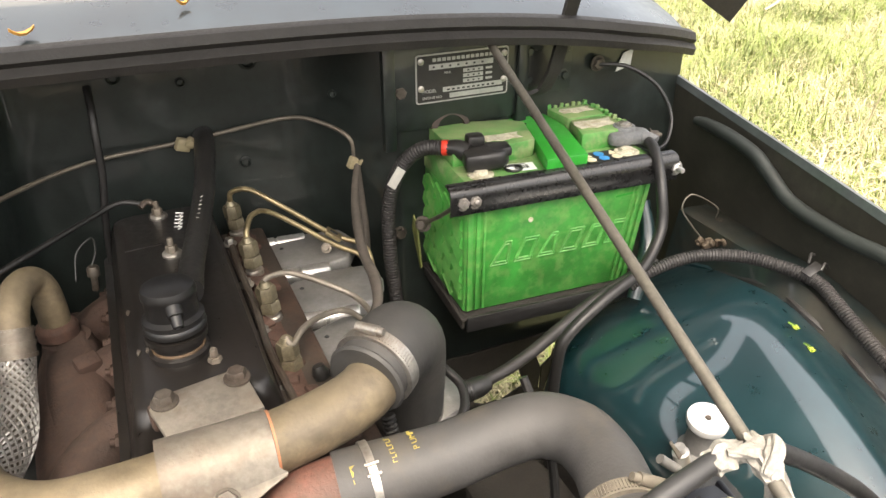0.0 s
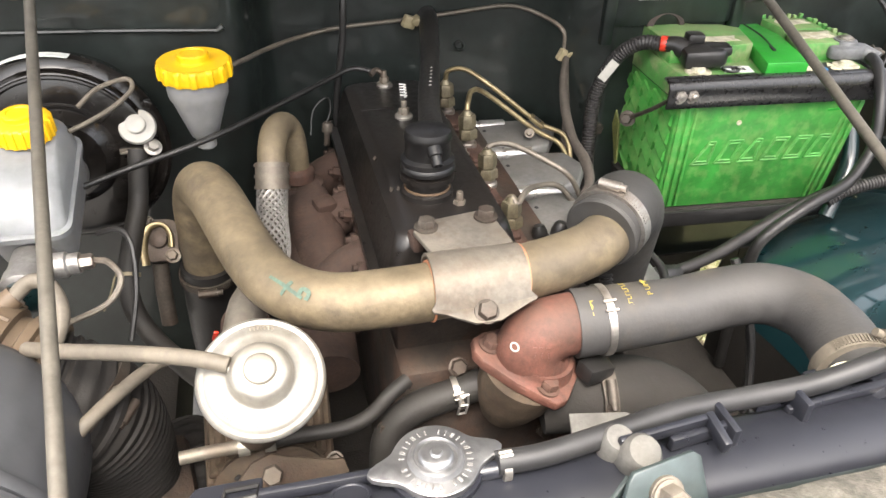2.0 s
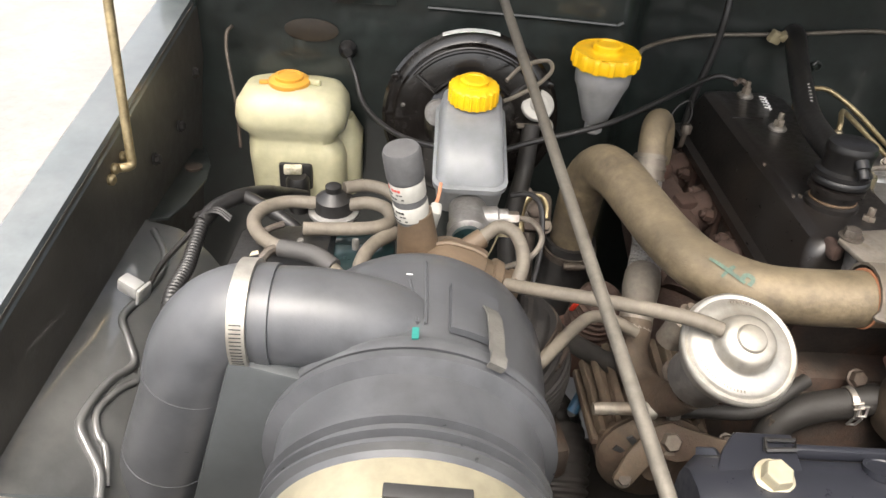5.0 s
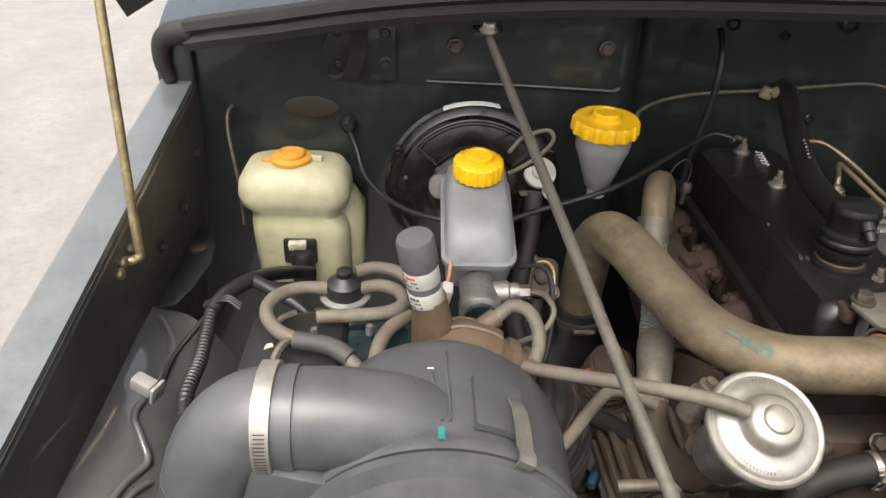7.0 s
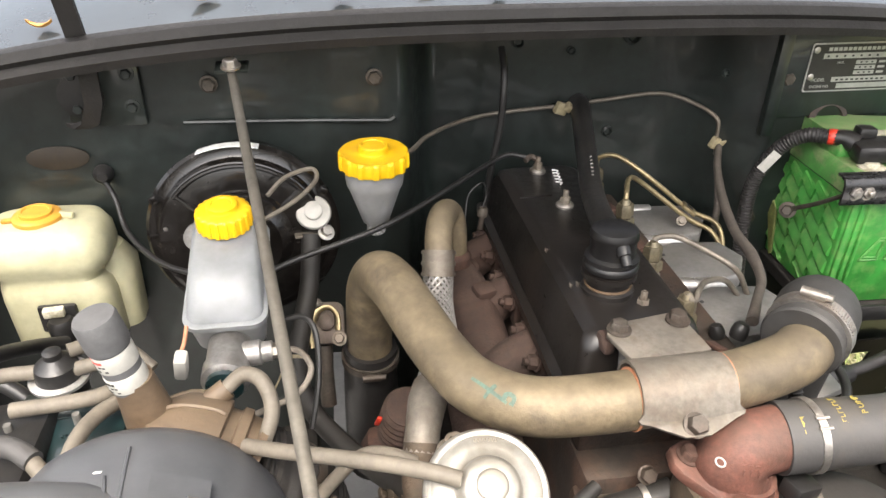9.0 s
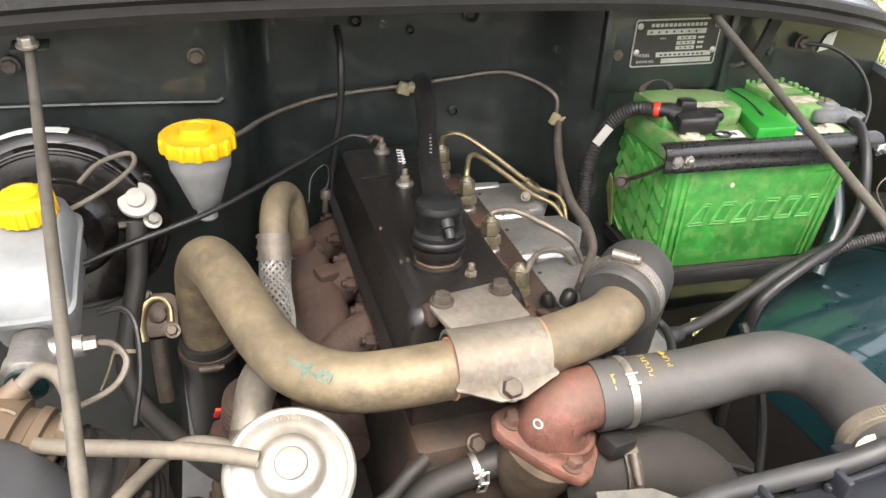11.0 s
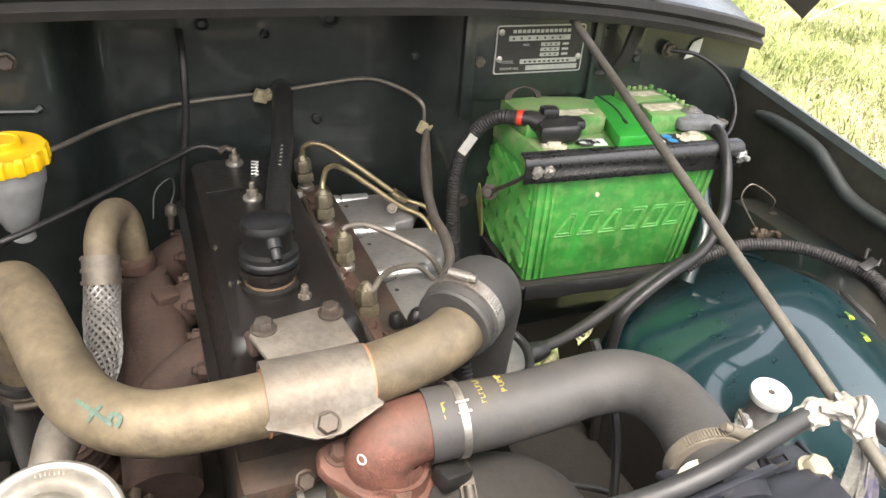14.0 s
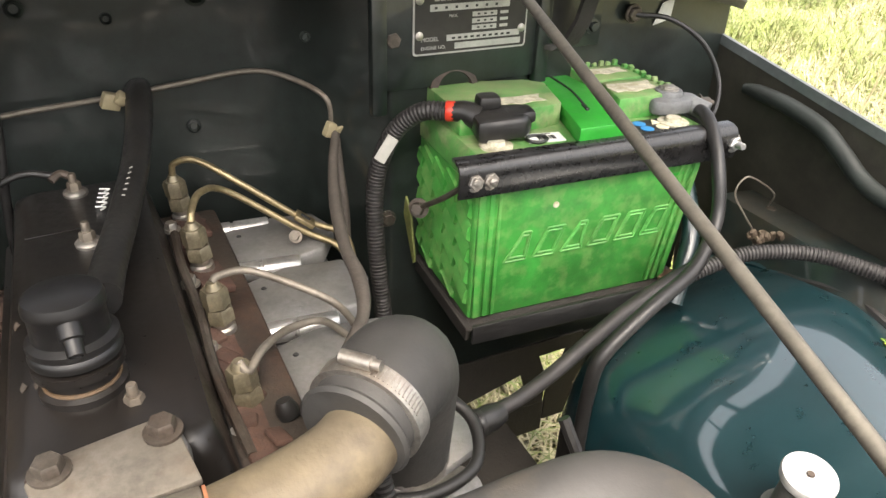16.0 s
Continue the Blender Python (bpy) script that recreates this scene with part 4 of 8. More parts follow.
for k in range(9):
    on_battery("tooth", block((0.007, 0.0062, 0.006 + 0.004 * (k % 2)), (W - 0.0085, 0.060 + k * 0.0118, 0.2145), (rnd.uniform(-15, 25), 0, 0), 0.0014), "green_top", battery)
for x0, y0, w, h, z in ((0.208, 0.134, 0.050, 0.020, 0.2147), (0.200, 0.070, 0.058, 0.028, 0.2147), (0.058, 0.070, 0.052, 0.022, 0.2147)):
    jag = [(x0, y0), (x0 + w * 0.2, y0 + 0.002), (x0 + w * 0.4, y0 - 0.003), (x0 + w * 0.7, y0 + 0.002), (x0 + w, y0 + 0.001), (x0 + w - 0.004, y0 + h * 0.5), (x0 + w + 0.002, y0 + h), (x0 + w * 0.5, y0 + h - 0.002), (x0 + 0.003, y0 + h), (x0 - 0.003, y0 + h * 0.6)]
    on_battery("torn_label", slab(jag, 0.0006, pose(0, 0, z)), "paper_dirty", battery, "torn weathered paper label")
sticker = on_battery("barcode_label", slab([(0.066, 0.022), (0.106, 0.018), (0.110, 0.040), (0.070, 0.045)], 0.0008, pose(0, 0, 0.1902)), "paper", battery, "white barcode sticker")
bars(sticker, BM @ pose(0, 0, 0.1912, 0, 0, -6), [(0.076 + k * 0.0026, 0.034, 0.0010 if k % 3 else 0.0018, 0.010) for k in range(8)] + [(0.074, 0.048, 0.02, 0.001), (0.074, 0.0455, 0.014, 0.001)], "ink", 0.0004)
warn = on_battery("warning_label", slab([(0.176, 0.010), (0.236, 0.010), (0.236, 0.042), (0.176, 0.042)], 0.0008, pose(0, 0, 0.1902)), "ink", battery, "black label with round warning signs")
for x, y, mat in ((0.186, 0.018, "ink_cream"), (0.206, 0.018, "ink_blue"), (0.226, 0.018, "ink_cream"), (0.206, 0.033, "ink_blue")):
    on_battery("warning_sign", lathe([(0.0072, 0), (0.0072, 0.0006), (0.0066, 0.0008)], (x, y, 0.1911), (0, 0, 1), 18), mat, warn)
for x in (0.186, 0.226):
    on_battery("warning_sign", slab([(x - 0.007, 0.027), (x + 0.007, 0.027), (x, 0.039)], 0.0008, pose(0, 0, 0.1911)), "ink_cream", warn)
for x in (0.030, 0.246):
    on_battery("terminal_post", lathe([(0.017, 0), (0.017, 0.0035), (0.0095, 0.004), (0.0085, 0.008)], (x, 0.026, 0.189), (0, 0, 1), 24), "paper_dirty", battery, "pale corroded lead pole")

clampbar = thing("battery_clamp", tuple(BM @ Vector((W / 2, 0, 0.19))), "black steel hold-down bar bolted across the battery", "clamp")
SPAN = [-0.026 + 0.330 * k / 8 for k in range(9)]
bar = sheet([[(x, dy, dz) for x in SPAN] for dy, dz in ((0.006, 0.1905), (-0.003, 0.1905), (-0.008, 0.1885), (-0.0105, 0.184), (-0.011, 0.178), (-0.011, 0.162), (-0.0095, 0.1595))], 0.0035)
on_battery("bar", bar, "black_gloss", clampbar)
on_battery("rust_edge", block((0.255, 0.0030, 0.0022), (0.150, -0.0100, 0.1588), (0, 0, 0), 0.0008), "rust", clampbar, "rusty lower edge of the bar")
for x, ln in ((-0.010, 0.003), (0.006, 0.006), (0.300, 0.012)):
    at = BM @ Vector((x, -0.0115, 0.175))
    bolt(clampbar, tuple(at), (-0.06, -1, 0.1), 0.0078, 0.0055, "bright" if ln > 0.01 else "steel", 1.35, shank=ln, name="nut")
on_battery("hook_rod", tube([(-0.016, -0.004, 0.168), (-0.022, 0.03, 0.140), (-0.030, 0.075, 0.108)], 0.0030, 8, 3), "bolt", clampbar)
bolt(clampbar, tuple(BM @ Vector((-0.030, 0.078, 0.106))), (-0.6, -0.6, 0.2), 0.0075, 0.007, "bolt", name="nut")

plus = thing("positive_cable", (0.345, -0.09, 0.95), "black ribbed battery cable with a moulded terminal cover", "cable")
cover = slab([(-0.030, -0.020), (0.020, -0.022), (0.032, -0.008), (0.032, 0.018), (0.010, 0.024), (-0.026, 0.020)], 0.024, pose(0.366, -0.088, 0.944, 0, -4, -10), 0.006)
block((0.024, 0.022, 0.016), (0.362, -0.066, 0.972), (0, 0, -10), 0.005, bm=cover)
block((0.030, 0.026, 0.014), (0.384, -0.092, 0.964), (0, -6, -10), 0.005, bm=cover)
tube([(0.350, -0.072, 0.958), (0.340, -0.062, 0.962), (0.328, -0.054, 0.962)], [0.014, 0.012, 0.010], 12, 4, bm=cover)
part("terminal_cover", cover, "black", plus)
part("cover_ring", tube([(0.398 + 0.011 * math.cos(a * 0.42), -0.108 + 0.009 * math.sin(a * 0.42), 0.9425) for a in range(16)], 0.0018, 6, 1), "black", plus)
part("red_cap", lathe([(0.0090, -0.006), (0.0105, -0.004), (0.0105, 0.004), (0.0090, 0.006)], (0.327, -0.053, 0.962), (1, -0.5, 0), 14), "red", plus, "red plastic tab")
WAY = [(0.324, -0.050, 0.961), (0.304, -0.034, 0.958), (0.284, -0.018, 0.938), (0.270, -0.006, 0.902), (0.262, -0.004, 0.860), (0.258, -0.016, 0.80), (0.260, -0.03, 0.72), (0.27, -0.03, 0.60)]
part("loom", tube(WAY, 0.0092, 14, 6, ridge=0.0011, pitch=0.0042), "loom", plus)
to_front = Vector((-0.42, -0.85, 0.32))
run = Vector((-0.014, 0.011, -0.032))
across = run.cross(to_front).normalized()
tag = sheet([[Vector((0.281, -0.0155, 0.928)) + run * (0.05 + 0.9 * k / 3) + (to_front * math.cos(radians(a)) + across * math.sin(radians(a))) * 0.0118 for a in (-32, -11, 11, 32)] for k in range(4)], 0.0006)
part("tape", tag, "white_plain", plus, "white tape tag on the loom")

minus = thing("negative_cable", (0.590, -0.09, 0.945), "grey terminal clamp with a thick black earth cable", "cable")
clamp = slab([(-0.034, -0.014), (-0.022, -0.020), (0.016, -0.016), (0.028, -0.008), (0.028, 0.008), (0.010, 0.018), (-0.022, 0.018), (-0.034, 0.010)], 0.017, pose(0.588, -0.094, 0.944, 0, 0, -12), 0.005)
lathe([(0.016, 0.0), (0.0165, 0.006), (0.015, 0.010), (0.009, 0.011)], (0.584, -0.086, 0.956), (0, 0, 1), 18, bm=clamp)
tube([(0.602, -0.104, 0.953), (0.612, -0.122, 0.948)], 0.0105, 12, 2, bm=clamp)
part("terminal_clamp", clamp, "lead", minus, "dull grey lead terminal clamp")
bolt(minus, (0.616, -0.102, 0.952), (1, -0.4, 0), 0.0065, 0.012, "bolt", name="nut", shank=0.006)
bolt(minus, (0.584, -0.086, 0.966), (0, 0, 1), 0.0075, 0.003, "steel", name="nut")
CABLE = [(0.606, -0.112, 0.950), (0.594, -0.142, 0.949), (0.583, -0.172, 0.928), (0.576, -0.192, 0.900), (0.571, -0.205, 0.868), (0.549, -0.220, 0.843), (0.514, -0.237, 0.826), (0.451, -0.254, 0.812), (0.397, -0.260, 0.776), (0.386, -0.261, 0.735), (0.386, -0.26, 0.66), (0.392, -0.26, 0.56)]
part("cable", tube(CABLE, 0.0075, 12), "rubber", minus)
earth = thing("earth_lead", (0.60, 0.01, 1.025), "thin grey earth lead bolted to the bulkhead", "cable")
part("wire", tube([(0.600, 0.008, 1.026), (0.640, -0.01, 1.022), (0.680, -0.03, 0.995), (0.697, -0.05, 0.955), (0.675, -0.075, 0.925), (0.64, -0.09, 0.922), (0.60, -0.105, 0.945)], 0.003, 8), "rubber", earth)
bolt(earth, (0.601, 0.014, 1.026), (0, -1, 0), 0.009, 0.006, "bolt", 1.3)
part("paper_patch", slab([(0, 0), (0.026, 0.006), (0.028, 0.032), (0.010, 0.026)], 0.001, pose(0.640, 0.020, 1.008, 90, 0, 0)), "paper", earth, "torn white paper patch")
loom2 = thing("starter_cable", (0.40, -0.2, 0.75), "taped black starter cable sagging under the battery", "cable")
part("cable", tube([(0.585, -0.195, 0.80), (0.53, -0.20, 0.790), (0.47, -0.205, 0.772), (0.42, -0.21, 0.748), (0.37, -0.22, 0.730), (0.315, -0.235, 0.725), (0.265, -0.245, 0.728)], [0.0090, 0.0095, 0.0085, 0.0085, 0.0080, 0.0075, 0.0075], 12), "loom", loom2)
part("cable_boot", tube([(0.300, -0.239, 0.722), (0.285, -0.242, 0.722), (0.262, -0.246, 0.724), (0.252, -0.248, 0.724)], [0.0105, 0.0135, 0.0130, 0.0115], 14, 3), "black", loom2, "black rubber boot")
part("boot_ring", lathe([(0.0135, -0.003), (0.0145, 0.0), (0.0135, 0.003)], (0.270, -0.245, 0.7235), (-1, -0.15, 0.1), 18), "black", loom2)
alone("vent_hose", tube([(0.606, -0.12, 0.86), (0.604, -0.145, 0.815), (0.585, -0.165, 0.78), (0.565, -0.18, 0.74)], 0.011, 12), "paint", "dark green hose beside the battery", "hose")
loom3 = thing("wiring_loom", (0.68, -0.25, 0.81), "black corrugated wiring loom clipped along the wheel housing", "loom")
part("loom", tube([(0.535, -0.200, 0.780), (0.563, -0.205, 0.799), (0.622, -0.217, 0.815), (0.676, -0.249, 0.820), (0.706, -0.295, 0.8205), (0.723, -0.335, 0.8165), (0.721, -0.370, 0.806), (0.713, -0.420, 0.792), (0.706, -0.460, 0.782), (0.700, -0.52, 0.764), (0.697, -0.60, 0.744), (0.694, -0.70, 0.715)], 0.0080, 14, 6, ridge=0.0011, pitch=0.0042), "loom", loom3)
clip_l = slab([(-0.014, -0.007), (0.014, -0.007), (0.014, 0.007), (-0.014, 0.007)], 0.0025, axis_pose((0.724, -0.324, 0.8275), (-0.25, -0.2, 1), 60), 0.001)
tube([(0.730, -0.312, 0.829), (0.738, -0.306, 0.838), (0.744, -0.306, 0.836)], 0.0022, 8, 3, bm=clip_l)
tube([(0.732, -0.330, 0.828), (0.742, -0.326, 0.834), (0.748, -0.328, 0.826)], 0.0022, 8, 3, bm=clip_l)
part("loom_clip", clip_l, "black", loom3)
alone("fender_hose", tube([(0.752, -0.045, 0.936), (0.755, -0.066, 0.9365), (0.755, -0.114, 0.934), (0.755, -0.165, 0.9245), (0.755, -0.195, 0.909), (0.755, -0.245, 0.882), (0.756, -0.33, 0.872), (0.757, -0.40, 0.872), (0.757, -0.55, 0.85), (0.757, -0.7, 0.81)], [0.006, 0.0095] + [0.0105] * 8, 12), "hose_green", "dark green dusty hose lying along the inner fender", "hose")
alone("thin_wire", tube([(0.735, -0.14, 0.815), (0.713, -0.16, 0.845), (0.680, -0.16, 0.868), (0.655, -0.16, 0.877), (0.645, -0.16, 0.858), (0.668, -0.165, 0.825), (0.688, -0.165, 0.801), (0.686, -0.175, 0.775)], 0.0011, 6), "bracket", "loose thin pale wire", "wire")
lump = bmesh.new()
rnd = random.Random(12)
for k in range(14):
    block((0.013, 0.010, 0.008), (0.694 + rnd.uniform(-0.016, 0.016), -0.178 + rnd.uniform(-0.012, 0.012), 0.797 + rnd.uniform(0, 0.008)), (rnd.uniform(0, 90), rnd.uniform(0, 90), 0), 0.004, bm=lump)
alone("debris", lump, "brown_cast", "heap of crumbled dirty sealant on the ledge", "debris")
# ---- engine ----
engine = thing("engine", (0.0, -0.12, 0.40), "oily diesel engine with a black valve cover", "engine")
blk = block((0.24, 0.50, 0.38), (0.02, -0.14, 0.57), (0, 0, 0), 0.012)
part("cylinder_block", blk, "block", engine)
part("cylinder_head", block((0.20, 0.46, 0.065), (0.005, -0.12, 0.785), (0, 0, 0), 0.006), "block", engine)
cover = loft_box([(-0.028, -0.115, 0.805, 0.165, 0.450, 0.012), (-0.028, -0.115, 0.815, 0.165, 0.450, 0.012), (-0.028, -0.115, 0.818, 0.145, 0.435, 0.012), (-0.028, -0.115, 0.862, 0.128, 0.420, 0.016), (-0.028, -0.115, 0.876, 0.118, 0.410, 0.018), (-0.028, -0.115, 0.881, 0.098, 0.392, 0.015)], 5)
part("valve_cover", cover, "engine_black", engine, "black painted valve cover with chips")
part("pressed_line", block((0.045, 0.003, 0.002), (-0.055, -0.015, 0.8815), (0, 0, 4), 0.0008), "engine_black", engine)
for x, y in ((-0.070, -0.235), (-0.078, -0.236), (-0.05, -0.10), (-0.083, -0.16), (-0.02, -0.075)):
    part("paint_chip", slab([(0, 0), (0.006, 0.001), (0.007, 0.007), (0.002, 0.004)], 0.0004, pose(x, y, 0.8805, 0, -18 if x < -0.065 else 0, 40)), "bolt", engine)
for x, y, z in ((-0.032, 0.063, 0.881), (-0.026, -0.047, 0.881), (-0.012, -0.272, 0.872)):
    part("dome_washer", lathe([(0.0115, 0), (0.0118, 0.003), (0.010, 0.005), (0.006, 0.006)], (x, y, z), (0, 0, 1), 24), "steel", engine)
    st = hexagon(0.0068, 0.009, (x, y, z + 0.005), (0, 0, 1))
    lathe([(0.0036, 0), (0.0036, 0.009), (0.003, 0.010)], (x, y, z + 0.013), (0, 0, 1), 12, bm=st)
    part("stud_nut", st, "bracket", engine)
part("bracket_eye", tube([(-0.032, 0.067, 0.898), (-0.042, 0.069, 0.903), (-0.051, 0.063, 0.899)], 0.004, 8), "bolt", engine)
# chalk marks
chalk = bmesh.new()
for k in range(5):
    tube([(-0.010 - k * 0.0016, 0.066 - k * 0.010, 0.8818), (-0.001 - k * 0.0016, 0.062 - k * 0.010, 0.8818), (-0.006 - k * 0.0016, 0.057 - k * 0.010, 0.8818)], 0.0009, 5, 2, bm=chalk)
part("paint_pen_marks", chalk, "paper", engine, "white paint pen strokes")
# oil filler
neck = lathe([(0.028, 0), (0.028, 0.010), (0.0235, 0.013), (0.0235, 0.022), (0.029, 0.024), (0.029, 0.030), (0.026, 0.031)], (-0.040, -0.242, 0.875), (0, 0.05, 1), 32)
part("filler_neck", neck, "engine_black", engine)
ring = lathe([(0.0240, 0), (0.0250, 0.0015), (0.0240, 0.003)], (-0.040, -0.242, 0.887), (0, 0.05, 1), 32)
part("sealant_ring", ring, "glue", engine, "cracked brown sealant")
cap = lathe([(0.0285, 0), (0.0292, 0.003), (0.0285, 0.006), (0.0272, 0.0075), (0.0285, 0.009), (0.0285, 0.013), (0.0240, 0.016), (0.0236, 0.033), (0.0252, 0.035), (0.0252, 0.039), (0.0236, 0.044), (0.018, 0.0468), (0.004, 0.0475)], (-0.0395, -0.241, 0.909), (0, 0.05, 1), 40)
lathe([(0.0075, -0.006), (0.0075, 0.003), (0.0055, 0.004), (0.0052, 0.014), (0.0042, 0.0145), (0.0040, 0.008)], (-0.038, -0.265, 0.938), (0.05, -0.75, -0.65), 18, bm=cap)
part("oil_filler_cap", cap, "cap_black", engine, "black plastic oil filler cap")
# breather hose over the cover
part("breather_hose", tube([(-0.020, -0.196, 0.914), (-0.012, -0.14, 0.909), (0.004, -0.06, 0.905), (0.026, 0.03, 0.916), (0.040, 0.095, 0.935), (0.046, 0.130, 0.950), (0.047, 0.150, 0.952)], 0.0152, 16, flat=0.85), "black", engine, "black breather hose with white print")
pr = bmesh.new()
for k in range(6):
    slab([(0, 0), (0.0035, 0.0006), (0.003, 0.002), (0.0002, 0.0014)], 0.0004, axis_pose((0.008 + 0.0024 * k, -0.040 + k * 0.0085, 0.9200 + k * 0.0012), (-0.25, -0.25, 1), 10 * k), bm=pr)
part("printed_line", pr, "white_plain", engine)
# rusty ledge and injectors
rnd = random.Random(17)
edge = [(0.084 + 0.004 * noise.noise((k * 0.8, 3, 1)) - 0.008 * (k % 6 == 4), 0.095 - 0.0125 * k) for k in range(33)]
part("injector_ledge", slab([(0.046, 0.095)] + [(0.046 + 0.003 * noise.noise((k * 0.9, 0, 5)), 0.095 - 0.0125 * k) for k in range(33)] + edge[::-1], 0.020, pose(0, 0, 0.800, 0, 10, 0) @ pose(0.002, 0, 0.010), 0.003), "rust", engine, "flaking rusty ledge under the injectors")
for k in range(14):
    part("rust_scale", block((0.010 + rnd.uniform(0, 0.008), 0.012 + rnd.uniform(0, 0.014), 0.006), (0.066 + rnd.uniform(-0.012, 0.012), 0.08 - 0.028 * k, 0.821 + rnd.uniform(-0.002, 0.003)), (rnd.uniform(-14, 14), 10 + rnd.uniform(-10, 10), rnd.uniform(0, 90)), 0.0025), "rust", engine)
LINES = []
for k, y in enumerate((0.082, -0.036, -0.132, -0.230)):
    z = (0.858, 0.860, 0.850, 0.838)[k]
    inj = thing("injector", (0.064, y, 0.80), "steel fuel injector with its union nut", "injector", "fuel injectors")
    b = lathe([(0.0115, 0), (0.0115, 0.020), (0.009, 0.022), (0.009, 0.030)], (0.068, y, z - 0.048), (-0.08, 0, 1), 18)
    part("injector_body", b, "steel", inj)
    b = hexagon(0.0128, 0.014, (0.066, y, z - 0.020), (-0.08, 0, 1))
    part("lock_nut", b, "nut_zinc", inj)
    b = hexagon(0.0120, 0.018, (0.064, y, z - 0.004), (-0.08, 0, 1), turn=20)
    lathe([(0.0075, 0), (0.0045, 0.006)], (0.0627, y, z + 0.014), (-0.08, 0, 1), 14, bm=b)
    part("union_nut", b, "nut_zinc", inj)
    bolt(inj, (0.050, y - 0.03, z - 0.03), (0, 0, 1), 0.0065, 0.008, "steel", name="bleed_nut")
    part("clamp_plate", block((0.03, 0.055, 0.007), (0.072, y - 0.016, z - 0.036), (0, 10, 8), 0.002), "rust", inj)
    LINES.append((0.0625, y, z + 0.019))
alone("leak_off_rail", tube([(0.050, 0.02, 0.84), (0.047, -0.05, 0.842), (0.050, -0.12, 0.832), (0.048, -0.20, 0.826), (0.055, -0.29, 0.818)], 0.0045, 8), "bolt", "thin grimy leak-off pipe along the injectors", "pipe")
# fuel lines
lines = [
    [LINES[0], (0.066, 0.079, 0.892), (0.088, 0.066, 0.897), (0.125, 0.040, 0.876), (0.188, 0.020, 0.828), (0.225, 0.002, 0.812), (0.230, -0.02, 0.785), (0.228, -0.035, 0.72)],
    [LINES[1], (0.066, -0.027, 0.888), (0.080, 0.002, 0.891), (0.110, 0.030, 0.873), (0.182, 0.012, 0.820), (0.215, -0.008, 0.804), (0.222, -0.03, 0.78), (0.220, -0.045, 0.72)],
    [LINES[2], (0.069, -0.128, 0.872), (0.095, -0.126, 0.870), (0.135, -0.143, 0.853), (0.165, -0.16, 0.835), (0.185, -0.165, 0.80)],
    [LINES[3], (0.068, -0.236, 0.850), (0.085, -0.215, 0.852), (0.115, -0.18, 0.838), (0.150, -0.165, 0.825), (0.18, -0.165, 0.79)],
]
for k, way in enumerate(lines):
    alone("fuel_line", tube(way, 0.0036, 10), "zinc" if k < 2 else "bracket", "bent gold-plated steel fuel line" if k < 2 else "bent grimy steel fuel line", "pipe", "fuel lines")
clipb = thing("pipe_clip", (0.187, 0.018, 0.822), "small pressed clip holding two fuel lines", "clip")
part("clip_plate", block((0.024, 0.018, 0.006), (0.187, 0.018, 0.830), (0, 35, -20), 0.0015), "zinc", clipb)
part("clip_slot", block((0.012, 0.004, 0.002), (0.188, 0.017, 0.8335), (0, 35, -20), 0.0005), "ink", clipb)
bolt(clipb, (0.172, 0.005, 0.818), (-0.3, -0.7, 0.5), 0.0048, 0.005, "bracket", name="nut")
alone("taped_harness", tube([(0.243, 0.068, 0.905), (0.226, 0.03, 0.885), (0.208, -0.03, 0.865), (0.197, -0.09, 0.850), (0.193, -0.14, 0.845), (0.178, -0.19, 0.842), (0.150, -0.23, 0.842), (0.125, -0.265, 0.838)], [0.0050, 0.0055, 0.0068, 0.0064, 0.0075, 0.0060, 0.0055, 0.0070], 10), "silver_hose", "grimy taped wiring branch beside the injectors", "harness")
alone("taped_harness", tube([(0.243, 0.07, 0.905), (0.240, 0.05, 0.87), (0.238, 0.03, 0.83), (0.236, 0.02, 0.78)], 0.0050, 10), "silver_hose", "grimy taped wiring branch beside the injectors", "harness")
plug = thing("sensor_plug", (0.108, -0.27, 0.83), "black sensor plug on the engine", "plug")
part("plug_body", lathe([(0.009, 0), (0.010, 0.007), (0.0085, 0.015), (0.006, 0.018)], (0.104, -0.275, 0.826), (0.3, 0.1, 1), 16), "black", plug)
part("plug_body", lathe([(0.008, 0), (0.009, 0.007), (0.006, 0.015)], (0.090, -0.262, 0.818), (-0.2, 0.3, 1), 16), "black", plug)
# intake manifold
intake = thing("intake_manifold", (0.15, -0.05, 0.74), "dull cast aluminium intake manifold", "manifold")
part("manifold_body", block((0.13, 0.36, 0.10), (0.150, -0.06, 0.725), (0, 0, 0), 0.015), "alu", intake)
for y0 in (0.085, -0.030, -0.145):
    plate = slab([(0.086, y0 - 0.012), (0.094, y0 - 0.092), (0.140, y0 - 0.100), (0.200, y0 - 0.092), (0.226, y0 - 0.050), (0.212, y0 - 0.006), (0.150, y0 + 0.006)], 0.022, pose(0, 0, 0.772, 0, -3, 0), 0.004)
    part("runner_cover", plate, "alu_plate", intake)
    part("runner_dimple", lathe([(0.003, 0), (0.002, 0.001)], (0.120, y0 - 0.026, 0.801), (0, 0, 1), 10), "ink", intake)
for y0, x0 in ((0.088, 0.108), (-0.010, 0.118), (-0.125, 0.122)):
    boss = lathe([(0.0105, -0.022), (0.0105, 0.008), (0.0085, 0.009), (0.0085, 0.012), (0.0105, 0.013), (0.0105, 0.050), (0.009, 0.052)], (x0, y0, 0.795), (1, -0.12, 0.02), 20)
    part("stud_boss", boss, "bright", intake)
